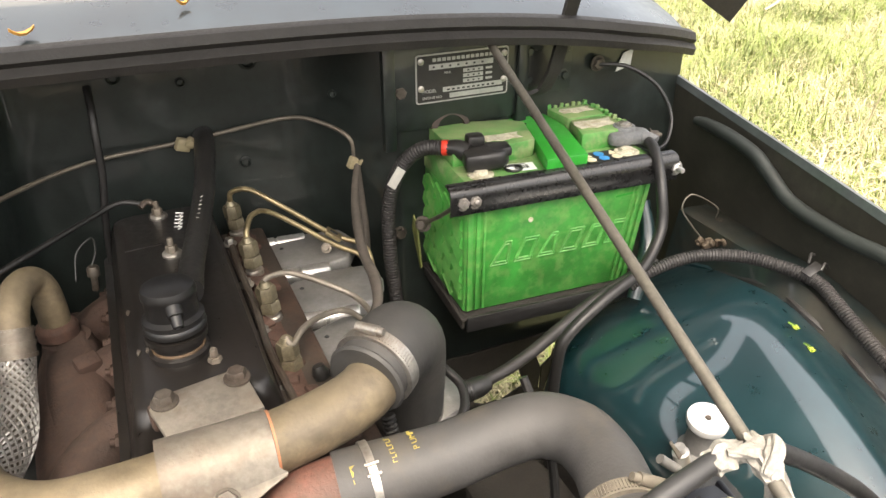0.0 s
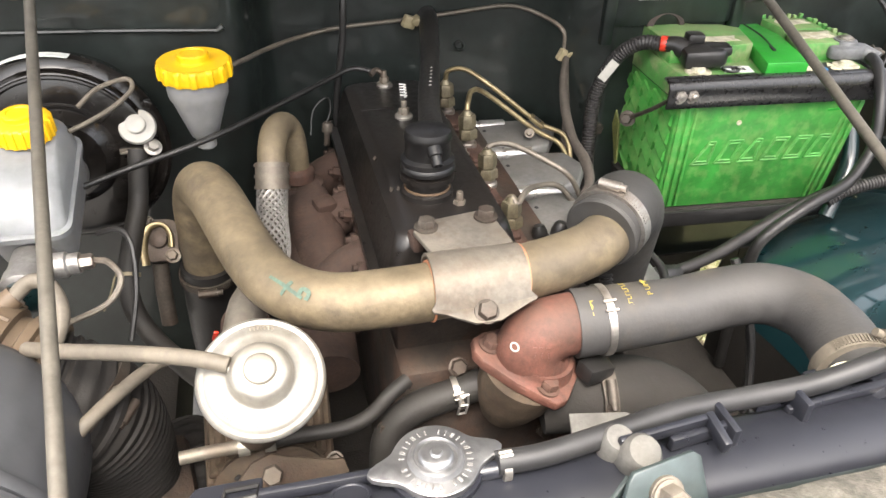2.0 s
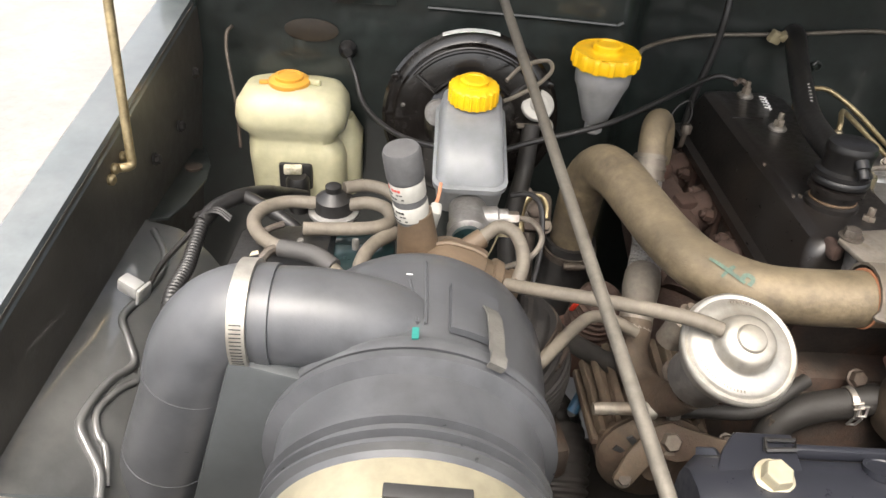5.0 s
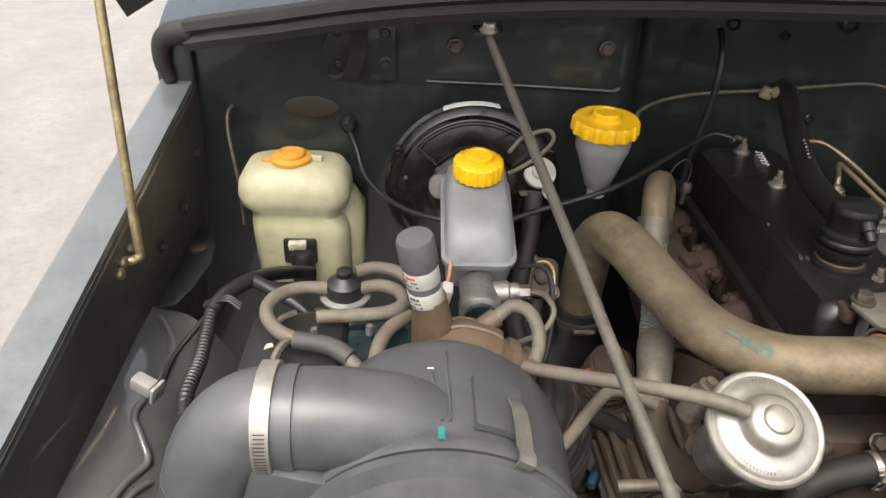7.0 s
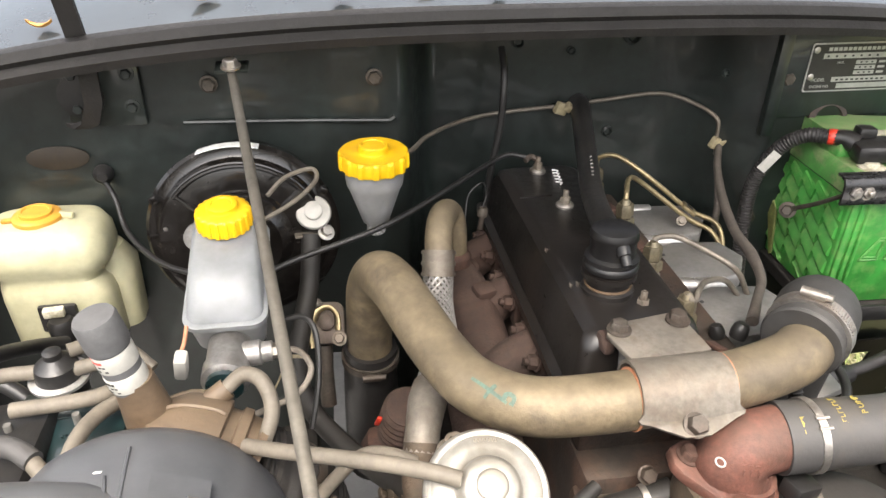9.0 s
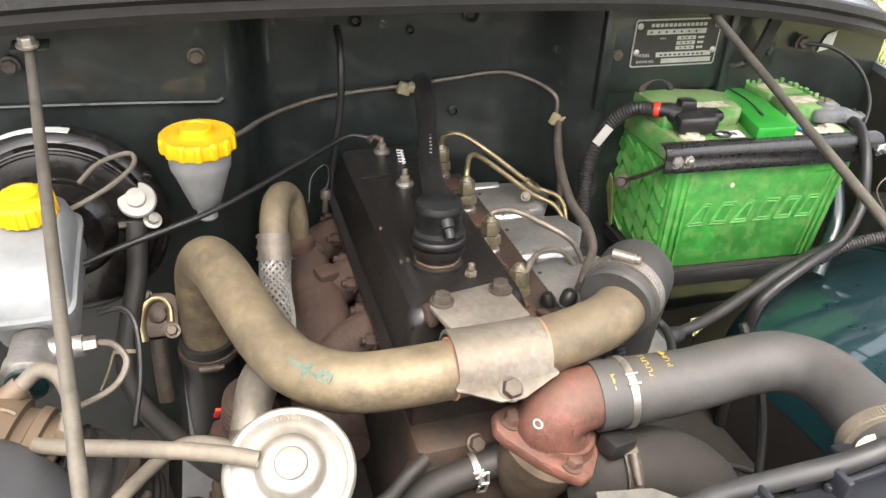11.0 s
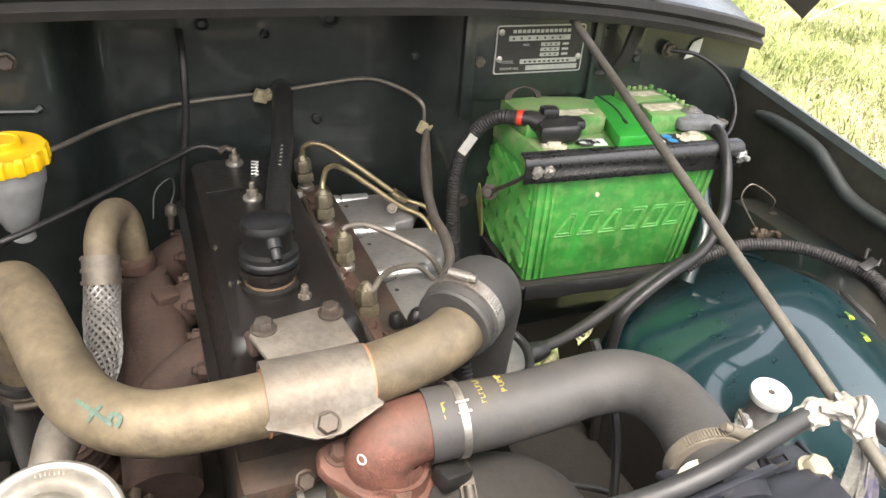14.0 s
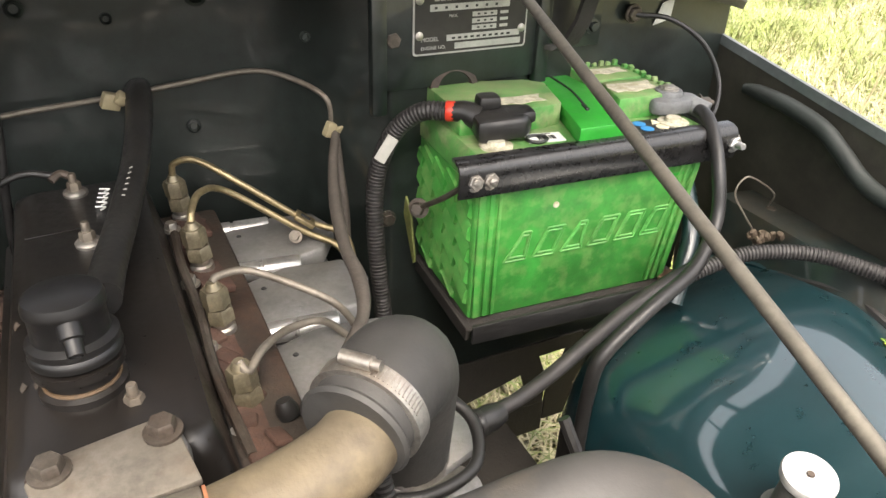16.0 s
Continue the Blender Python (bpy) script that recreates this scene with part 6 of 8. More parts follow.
# alternator below the diaphragm valve
alt = thing("alternator", (-0.23, -0.37, 0.58), "dusty brown finned alternator with a pressed bracket", "alternator")
AO = Vector((-0.232, -0.365, 0.664))
part("housing", lathe([(0.040, -0.072), (0.056, -0.066), (0.058, 0.0), (0.057, 0.050), (0.040, 0.064)], AO, (0, -1, 0.05), 34), "brown_cast", alt)
for k in range(11):
    a = radians(20 + k * 15)
    part("fin", block((0.009, 0.105, 0.014), tuple(AO + Vector((0.060 * math.cos(a), 0.004, 0.060 * math.sin(a)))), (3, 90 - math.degrees(a), 0), 0.002), "brown_cast", alt)
part("end_shield", lathe([(0.056, 0.0), (0.058, 0.006), (0.050, 0.014), (0.022, 0.018), (0.014, 0.026)], AO + Vector((0, -0.052, 0.003)), (0, -1, 0.05), 30), "brown_cast", alt)
for k in range(6):
    a = radians(35 + k * 24)
    part("vent_slot", block((0.007, 0.003, 0.022), tuple(AO + Vector((0.038 * math.cos(a), -0.0655, 0.003 + 0.038 * math.sin(a)))), (0, 90 - math.degrees(a), 0), 0.001), "ink", alt)
part("red_winding", lathe([(0.050, 0), (0.052, 0.004), (0.050, 0.008)], AO + Vector((0, -0.040, 0.002)), (0, -1, 0.05), 30), "rust", alt, "rusty red winding edge")
bracket_plate = slab([(-0.052, -0.050), (-0.040, -0.024), (-0.016, 0.004), (0.002, 0.010), (0.020, 0.004), (0.050, -0.004), (0.068, -0.006), (0.072, -0.020), (0.030, -0.026), (0.010, -0.030), (-0.010, -0.026), (-0.034, -0.056)], 0.006, pose(-0.232, -0.438, 0.724, 60, 0, 0), 0.0015)
part("bracket_plate", bracket_plate, "brown_cast", alt)
bolt(alt, (-0.230, -0.444, 0.716), (0, -0.75, 0.65), 0.0098, 0.011, "bracket", 1.45)
bolt(alt, (-0.272, -0.462, 0.680), (0, -0.75, 0.65), 0.0075, 0.006, "bolt", 1.35)
bolt(alt, (-0.172, -0.440, 0.716), (0, -0.75, 0.65), 0.006, 0.005, "bolt", 1.3)
part("tape", tube([(-0.300, -0.340, 0.640), (-0.284, -0.322, 0.666), (-0.270, -0.318, 0.686), (-0.250, -0.316, 0.697), (-0.232, -0.315, 0.698)], 0.0068, 10), "blue", alt, "blue insulating tape")
part("lead", tube([(-0.300, -0.340, 0.640), (-0.292, -0.330, 0.62), (-0.288, -0.325, 0.58)], 0.006, 10), "rubber", alt)
cp = thing("cooler_pipe", (-0.2, -0.41, 0.71), "thin steel coolant pipe with pinch clamps", "pipe")
part("pipe", tube([(-0.308, -0.432, 0.743), (-0.280, -0.431, 0.744), (-0.225, -0.430, 0.744)], 0.0062, 12), "saddle", cp)
part("hose", tube([(-0.226, -0.430, 0.744), (-0.20, -0.430, 0.745), (-0.160, -0.429, 0.744), (-0.135, -0.424, 0.750), (-0.115, -0.416, 0.764), (-0.095, -0.405, 0.770)], 0.0072, 12), "hose_brown", cp, "thin rubber hose")
for x in (-0.252, -0.229):
    part("pinch_clamp", tube([(x - 0.005, -0.4305, 0.744), (x + 0.005, -0.4305, 0.744)], 0.0092, 14, 1), "egr", cp)
# cloudy pieces under the servo side: steering joint and pump
joint = thing("heater_valve", (-0.342, -0.12, 0.72), "corroded brass-coloured heater valve with a hooked lever", "valve")
JN = Vector((-0.05, -0.75, 0.66)).normalized()
JC = Vector((-0.340, -0.112, 0.772))
mj = axis_pose(JC, JN)
part("flange", slab(round_outline(0.044, 0.052, 0.013), 0.008, mj, 0.002), "bolt", joint)
part("spindle", lathe([(0.010, 0.006), (0.010, 0.016), (0.006, 0.018)], JC, JN, 18), "bolt", joint)
part("hook_lever", tube([mj @ Vector(v) for v in ((-0.016, -0.030, 0.010), (-0.018, -0.006, 0.013), (-0.010, 0.014, 0.015), (0.004, 0.018, 0.015), (0.013, 0.008, 0.014), (0.014, -0.010, 0.013))], [0.0055, 0.006, 0.0045, 0.004, 0.0045, 0.005], 10, 5, flat=0.7), "zinc", joint, "worn yellowish lever")
bolt(joint, tuple(mj @ Vector((0.015, -0.020, 0.008))), JN, 0.0065, 0.008, "bracket", 1.4)
bolt(joint, tuple(mj @ Vector((-0.012, 0.024, 0.008))), JN, 0.0050, 0.005, "bolt", 1.3)
part("stem", tube([(-0.345, -0.118, 0.745), (-0.346, -0.130, 0.715), (-0.345, -0.145, 0.67)], 0.010, 12), "bolt", joint)
pump = thing("vacuum_pump", (-0.30, -0.35, 0.70), "grimy ribbed pump body", "pump")
part("pump_body", tube([(-0.335, -0.26, 0.575), (-0.325, -0.30, 0.585), (-0.315, -0.35, 0.575), (-0.315, -0.40, 0.545)], [0.036, 0.042, 0.042, 0.036], 20, 6, ridge=0.003, pitch=0.012), "bellows", pump)
part("pump_plate", block((0.09, 0.10, 0.05), (-0.36, -0.36, 0.62), (0, 0, 10), 0.01), "block", pump)
# ---- brake servo, master cylinder and reservoirs ----
servo = thing("brake_servo", (-0.435, 0.0, 0.86), "large glossy black brake servo drum on the bulkhead", "brake servo")
SN = Vector((0.0, -0.998, 0.06)).normalized()
SC = Vector((-0.432, -0.035, 0.868))
shell = lathe([(0.085, -0.05), (0.108, -0.03), (0.114, 0.0), (0.116, 0.006), (0.112, 0.010), (0.105, 0.0105), (0.101, 0.013), (0.098, 0.0225), (0.094, 0.0245), (0.060, 0.0265), (0.054, 0.034), (0.046, 0.042), (0.02, 0.044)], SC, SN, 64)
part("shell", shell, "servo_black", servo)
for r, h, a0, a1 in ((0.094, 0.0250, 38, 142), (0.062, 0.0270, 42, 138)):
    m = axis_pose(SC, SN)
    part("pressed_ridge", tube([m @ Vector((r * math.cos(radians(a)), r * math.sin(radians(a)), h)) for a in range(a0, a1 + 1, 8)], 0.003, 8, 2), "servo_black", servo)
m = axis_pose(SC, SN)
for a in (40, 140):
    part("pressed_ridge", tube([m @ Vector((r * math.cos(radians(a)), r * math.sin(radians(a)), h)) for r, h in ((0.062, 0.0270), (0.078, 0.0262), (0.094, 0.0250))], 0.003, 8, 2), "servo_black", servo)
lab = sheet([[SC + Vector((0.118 * math.cos(radians(a)), -0.006 - d, 0.1185 * math.sin(radians(a)) + d * 0.1)) for a in range(76, 112, 5)] for d in (-0.004, 0.014)], 0.0008)
part("paper_label", lab, "paper", servo, "curved white paper label")
for a in (28, 152):
    part("edge_clip", block((0.010, 0.010, 0.010), tuple(m @ Vector((0.112 * math.cos(radians(a)), 0.112 * math.sin(radians(a)), 0.012))), (0, a, 0), 0.002), "servo_black", servo)
part("dimple", lathe([(0.003, 0), (0.002, 0.002)], m @ Vector((-0.088, 0.02, 0.026)), SN, 10), "alu", servo)
mc = thing("master_cylinder", (-0.435, -0.2, 0.84), "grey aluminium brake master cylinder", "master cylinder")
part("cylinder", lathe([(0.030, 0.0), (0.030, 0.012), (0.021, 0.016), (0.021, 0.19), (0.023, 0.195), (0.023, 0.212), (0.016, 0.216)], (-0.436, -0.078, 0.858), (0, -1, -0.08), 26), "alu", mc)
part("mount_ear", lathe([(0.016, 0), (0.016, 0.010)], (-0.475, -0.10, 0.90), (0, -1, 0.2), 20), "alu", mc)
part("outlet", lathe([(0.013, 0), (0.013, 0.028), (0.0105, 0.030), (0.0105, 0.040)], (-0.432, -0.255, 0.845), (1, 0, 0.05), 18), "alu", mc)
hexa = hexagon(0.008, 0.012, (-0.392, -0.255, 0.847), (1, 0, 0.05))
part("union_nut", hexa, "steel", mc)
part("end_cap", lathe([(0.018, 0), (0.018, 0.006), (0.012, 0.008)], (-0.436, -0.292, 0.841), (0, -1, -0.08), 20), "paint", mc, "greenish end plug")
alone("brake_pipe", tube([(-0.380, -0.255, 0.848), (-0.365, -0.262, 0.848), (-0.355, -0.275, 0.835), (-0.37, -0.29, 0.818), (-0.41, -0.305, 0.81), (-0.44, -0.31, 0.80)], 0.0032, 8), "bracket", "thin steel brake pipe", "pipe", "brake pipes")
alone("brake_pipe", tube([(-0.385, -0.20, 0.845), (-0.362, -0.205, 0.850), (-0.350, -0.22, 0.838), (-0.350, -0.25, 0.80), (-0.36, -0.28, 0.76)], 0.0032, 8), "rubber", "thin steel brake pipe", "pipe", "brake pipes")
res = thing("brake_fluid_reservoir", (-0.436, -0.18, 0.87), "milky white brake fluid reservoir with a yellow screw cap", "reservoir")
RT = pose(-0.436, -0.178, 0.892, 16, 0, 0)
def tilted(bm, m):
    bm.transform(m)
    return bm
vessel = loft_box([(0, 0.004, -0.046, 0.062, 0.120, 0.012), (0, 0.002, -0.042, 0.070, 0.130, 0.014), (0, 0, -0.002, 0.076, 0.140, 0.014)], 5)
part("lower_half", tilted(vessel, RT), "grey_white", res)
rim = loft_box([(0, 0, -0.002, 0.082, 0.146, 0.016), (0, 0, 0.005, 0.083, 0.147, 0.016), (0, 0, 0.006, 0.078, 0.142, 0.014)], 5)
part("weld_rim", tilted(rim, RT), "white", res)
upper = loft_box([(0, 0, 0.005, 0.075, 0.138, 0.014), (0, 0.004, 0.018, 0.073, 0.130, 0.016), (0, 0.018, 0.034, 0.068, 0.098, 0.018), (0, 0.026, 0.040, 0.058, 0.078, 0.018)], 5)
part("upper_half", tilted(upper, RT), "white", res)
part("neck", lathe([(0.024, 0), (0.024, 0.012)], RT @ Vector((0, 0.036, 0.034)), (0, -0.12, 1), 26), "white", res)
capb = lathe([(0.0260, 0.0), (0.0288, 0.0005), (0.0290, 0.003), (0.0286, 0.0175), (0.0276, 0.0190), (0.0250, 0.0200), (0.0200, 0.0210), (0.0165, 0.0212), (0.0160, 0.0220), (0.0160, 0.0262), (0.0148, 0.0272), (0.0110, 0.0272), (0.0100, 0.0262), (0.003, 0.0262)], RT @ Vector((0, 0.036, 0.040)), (0, -0.12, 1), 180, lobes=20, depth=0.0016)
part("screw_cap", capb, "yellow", res, "yellow ribbed plastic cap")
# highlights of bubbles, painted as small whiter discs
bub = bmesh.new()
for x, y, z, r in ((0.012, -0.012, 0.0275, 0.006), (0.022, -0.004, 0.028, 0.005), (-0.014, -0.010, 0.028, 0.005), (0.002, -0.025, 0.0235, 0.006), (0.020, -0.022, 0.024, 0.004)):
    lathe([(r, 0), (r * 0.8, 0.003), (r * 0.3, 0.004)], RT @ Vector((x, y, z - 0.006)), RT.to_3x3() @ Vector((0, -0.3, 1)), 14, bm=bub)
part("bubble_highlight", bub, "white_plain", res)
wire = alone("level_sensor_wire", tube([(-0.395, -0.10, 0.945), (-0.375, -0.08, 0.957), (-0.345, -0.07, 0.962), (-0.34, -0.085, 0.955), (-0.36, -0.11, 0.945), (-0.385, -0.13, 0.938), (-0.40, -0.14, 0.935)], 0.0026, 8), "vacuum", "pale grey looped sensor wire", "wire")
plug2 = thing("sensor_connector", (-0.468, -0.30, 0.85), "white wiring connector on an orange wire", "connector")
part("connector_body", block((0.012, 0.016, 0.032), (-0.474, -0.285, 0.862), (20, 10, 0), 0.003), "white_plain", plug2)
part("wire", tube([(-0.468, -0.262, 0.890), (-0.470, -0.275, 0.88), (-0.473, -0.283, 0.875)], 0.002, 6), "orange_mark", plug2)
fluid = thing("fluid_reservoir", (-0.272, -0.062, 0.86), "cone-shaped white fluid reservoir with a large yellow cap", "reservoir")
part("vessel", lathe([(0.008, 0), (0.0115, 0.003), (0.0115, 0.014), (0.016, 0.018), (0.0265, 0.050), (0.0305, 0.062), (0.0335, 0.068), (0.0345, 0.076), (0.0345, 0.094)], (-0.272, -0.062, 0.868), (0, 0, 1), 40), "grey_white", fluid)
capf = lathe([(0.0385, 0.0), (0.0418, 0.0005), (0.0424, 0.003), (0.0420, 0.0150), (0.0412, 0.0172), (0.0392, 0.0188), (0.0380, 0.0190), (0.0360, 0.0182), (0.0240, 0.0184), (0.0190, 0.0190), (0.0180, 0.0200), (0.0178, 0.0262), (0.0164, 0.0276), (0.0135, 0.0276), (0.0125, 0.0262), (0.002, 0.0264)], (-0.272, -0.060, 0.958), (0, -0.04, 1), 196, lobes=14, depth=0.0026)
part("screw_cap", capf, "yellow", fluid, "wide yellow scalloped screw cap")
breath = thing("breather_cap", (-0.348, -0.055, 0.88), "round white plastic breather cap on a black hose", "cap")
part("cap", lathe([(0.012, 0), (0.020, 0.004), (0.0215, 0.010), (0.020, 0.014), (0.011, 0.017), (0.011, 0.024), (0.008, 0.026)], (-0.347, -0.050, 0.892), (0, -0.75, 0.66), 30), "white_plain", breath)
part("neck", lathe([(0.012, -0.02), (0.010, 0.0)], (-0.347, -0.048, 0.886), (0, -0.2, 1), 18), "alu_plate", breath)
part("bracket", block((0.042, 0.024, 0.004), (-0.352, -0.055, 0.872), (0, 0, 10), 0.0015), "bracket", breath)
bolt(breath, (-0.334, -0.064, 0.874), (0.3, -0.6, 0.7), 0.007, 0.006, "steel")
part("hose", tube([(-0.352, -0.062, 0.872), (-0.358, -0.092, 0.82), (-0.369, -0.125, 0.785), (-0.377, -0.155, 0.755), (-0.374, -0.180, 0.728), (-0.356, -0.205, 0.702), (-0.325, -0.245, 0.692), (-0.295, -0.29, 0.698), (-0.268, -0.33, 0.712), (-0.245, -0.37, 0.735)], 0.0118, 14), "hose_brown", breath)
part("cable_tie", lathe([(0.0122, -0.0022), (0.0140, -0.0020), (0.0140, 0.0020), (0.0122, 0.0022)], (-0.3765, -0.154, 0.757), (0.1, 0.65, 0.75), 24), "clip", breath, "pale plastic cable tie")
part("tie_tail", tube([(-0.390, -0.158, 0.759), (-0.398, -0.166, 0.740), (-0.408, -0.172, 0.722)], 0.0012, 6), "clip", breath)
# washer bottle
tank = thing("washer_bottle", (-0.67, -0.02, 0.74), "yellowed translucent washer fluid bottle with an orange cap", "bottle")
cx, cy = -0.668, -0.022
bottle = loft_box([(cx + 0.008, cy, 0.725, 0.118, 0.075, 0.02), (cx + 0.008, cy, 0.735, 0.128, 0.083, 0.022), (cx + 0.006, cy, 0.800, 0.130, 0.085, 0.022), (cx + 0.004, cy, 0.816, 0.126, 0.082, 0.022), (cx, cy, 0.824, 0.118, 0.076, 0.024), (cx, cy, 0.832, 0.122, 0.078, 0.026), (cx, cy, 0.842, 0.142, 0.090, 0.028), (cx, cy, 0.856, 0.148, 0.094, 0.028), (cx, cy + 0.002, 0.874, 0.144, 0.090, 0.028), (cx, cy + 0.006, 0.888, 0.126, 0.076, 0.026), (cx, cy + 0.008, 0.893, 0.100, 0.056, 0.024)], 7)
part("bottle", bottle, "cream", tank)
part("rear_bulge", loft_box([(cx + 0.058, cy + 0.02, 0.735, 0.06, 0.06, 0.02), (cx + 0.060, cy + 0.02, 0.82, 0.06, 0.06, 0.02), (cx + 0.055, cy + 0.02, 0.845, 0.045, 0.045, 0.02)], 6), "cream", tank)
part("flip_cap", lathe([(0.026, 0), (0.0275, 0.002), (0.027, 0.007), (0.024, 0.009), (0.005, 0.0095)], (-0.672, -0.022, 0.893), (0.05, -0.12, 1), 36, squash=0.86), "orange", tank, "orange flip cap")
part("cap_boss", lathe([(0.019, 0), (0.0185, 0.004), (0.015, 0.005), (0.014, 0.003)], (-0.672, -0.023, 0.902), (0.05, -0.12, 1), 30, squash=0.86), "orange", tank)
part("cap_tab", block((0.018, 0.008, 0.005), (-0.702, -0.026, 0.896), (0, 0, 10), 0.002), "orange", tank)
part("cap_hinge", block((0.020, 0.007, 0.008), (-0.640, -0.020, 0.897), (0, 0, -20), 0.002), "cream", tank)
part("pump_recess", block((0.045, 0.012, 0.038), (-0.662, -0.064, 0.780), (0, 0, 0), 0.004), "black", tank)
pmp = part("pump", lathe([(0.014, -0.04), (0.016, -0.03), (0.016, 0.01), (0.012, 0.016)], (-0.658, -0.075, 0.770), (0, -0.1, 1), 18), "black", tank, "black washer pump with a pale plug")
part("plug", block((0.024, 0.010, 0.012), (-0.664, -0.073, 0.793), (10, 0, 5), 0.002), "paper_dirty", pmp)
alone("brown_oval_disc", lathe([(0.036, 0), (0.036, 0.0015), (0.033, 0.002)], (-0.648, 0.024, 0.952), (0, -1, 0), 30, squash=0.42), "oval_brown", "faint brown oval disc on the bulkhead", "plug")
# ---- air filter ----
air = thing("air_filter", (-0.485, -0.56, 0.70), "big dark grey plastic air filter housing with an inlet elbow", "air filter")
AC, AX = Vector((-0.483, -0.485, 0.797)), Vector((0, -1, -0.04)).normalized()
part("housing_rear", lathe([(0.045, -0.104), (0.076, -0.098), (0.096, -0.086), (0.107, -0.070), (0.1135, -0.048), (0.1138, -0.015), (0.1120, 0.030), (0.1125, 0.040), (0.117, 0.043), (0.1185, 0.049), (0.117, 0.054)], AC, AX, 64), "air", air)
part("housing_front", lathe([(0.110, 0.054), (0.1175, 0.057), (0.1175, 0.064), (0.112, 0.067), (0.1060, 0.070), (0.1045, 0.106), (0.1092, 0.1078), (0.1092, 0.1100), (0.1030, 0.1115), (0.1030, 0.117), (0.1092, 0.1186), (0.1092, 0.1208), (0.1030, 0.1223), (0.1030, 0.127), (0.1092, 0.1286), (0.1092, 0.1308), (0.1035, 0.133), (0.1015, 0.139)], AC, AX, 64), "air", air)
end = part("end_band", lathe([(0.1015, 0.137), (0.1030, 0.140), (0.1030, 0.215), (0.098, 0.225), (0.07, 0.23)], AC, AX, 64), "band_pale", air, "pale gold metal end band")
part("band_slot", block((0.055, 0.010, 0.003), (-0.470, -0.655, 0.8955), (3, 3, 0), 0.001), "ink", end)
part("inlet_pipe", tube([(-0.592, -0.503, 0.900), (-0.560, -0.502, 0.899), (-0.530, -0.500, 0.892), (-0.505, -0.496, 0.878), (-0.480, -0.492, 0.855), (-0.460, -0.490, 0.82)], [0.0385, 0.0388, 0.0400, 0.042, 0.043, 0.040], 32), "air", air)
part("inlet_lip", tube([(-0.600, -0.504, 0.901), (-0.590, -0.504, 0.901)], 0.0402, 32, 1), "air", air)
part("inlet_elbow", tube([(-0.592, -0.504, 0.902), (-0.618, -0.505, 0.9005), (-0.638, -0.506, 0.888), (-0.654, -0.508, 0.862), (-0.666, -0.508, 0.82), (-0.692, -0.506, 0.75), (-0.736, -0.506, 0.62)], [0.0390, 0.0392, 0.0395, 0.0395, 0.0395, 0.0400, 0.0400], 30), "air", air)
part("elbow_seam", tube([(-0.6600, -0.508, 0.842), (-0.6612, -0.508, 0.838)], 0.0401, 30, 1), "air", air)
part("elbow_seam", tube([(-0.6938, -0.506, 0.745), (-0.6949, -0.506, 0.742)], 0.0405, 30, 1), "air", air)
worm_clamp(air, (-0.611, -0.5045, 0.9015), (-1, 0, 0), 0.0415, 0.013, "egr", (0, 0.6, -0.8), "band_clamp")
part("resonator_box", block((0.11, 0.05, 0.29), (-0.606, -0.520, 0.735), (0, 16, 0), 0.004), "box_grey", air)
knurl = bmesh.new()
for k in range(16):
    a = radians(28 - k * 4.2)
    block((0.0085, 0.0008, 0.0012), (-0.611, -0.5045 - 0.0427 * math.cos(a), 0.9015 + 0.0427 * math.sin(a)), (90 - math.degrees(a), 0, 0), 0, bm=knurl)
tagged(part("clamp_slots", knurl, "ink", air), kind="stuff")
flap = sheet([[AC + Vector((0.1145 * math.sin(radians(a)), 0, 0.1145 * math.cos(radians(a)))) + AX * d for a in (12, 18, 25, 32)] for d in (-0.016, 0.0, 0.020, 0.036)], 0.006)
part("clip_pad", flap, "air", air)
clip = sheet([[AC + Vector((r * math.sin(radians(a)), 0, r * math.cos(radians(a)))) + AX * d for a in (24.5, 30.5)] for d, r in ((0.000, 0.116), (0.004, 0.122), (0.018, 0.1265), (0.040, 0.1275), (0.055, 0.1265), (0.062, 0.129), (0.068, 0.127), (0.067, 0.122))], 0.0015)
part("spring_clip", clip, "scuffed", air, "worn steel spring clip")
mark = sheet([[AC + Vector((0.1198 * math.sin(radians(a)), 0, 0.1198 * math.cos(radians(a)))) + AX * d for a in (-1.6, -0.4, 0.8)] for d in (0.0425, 0.0540)], 0.0012)
part("paint_mark", mark, "teal_bright", air, "small teal paint mark")
part("paint_mark", slab([(0, 0), (0.005, 0), (0.005, 0.003), (0, 0.003)], 0.0006, axis_pose((-0.489, -0.470, 0.9215), (0.02, 0.5, 1), 0)), "paper", air, "tiny white paint dot")
part("mould_line", tube([AC + Vector((0.1142 * math.sin(radians(a)), 0, 0.1142 * math.cos(radians(a)))) + AX * d for a, d in ((2, -0.045), (2.5, -0.02), (3, 0.0), (3, 0.03))], 0.0014, 6, 2), "air", air)
part("pad_edge", tube([AC + Vector((0.1145 * math.sin(radians(a)), 0, 0.1145 * math.cos(radians(a)))) + AX * d for a, d in ((-4, -0.02), (-2, 0.0), (-1, 0.02), (0, 0.030))], 0.0015, 6, 2), "air", air)
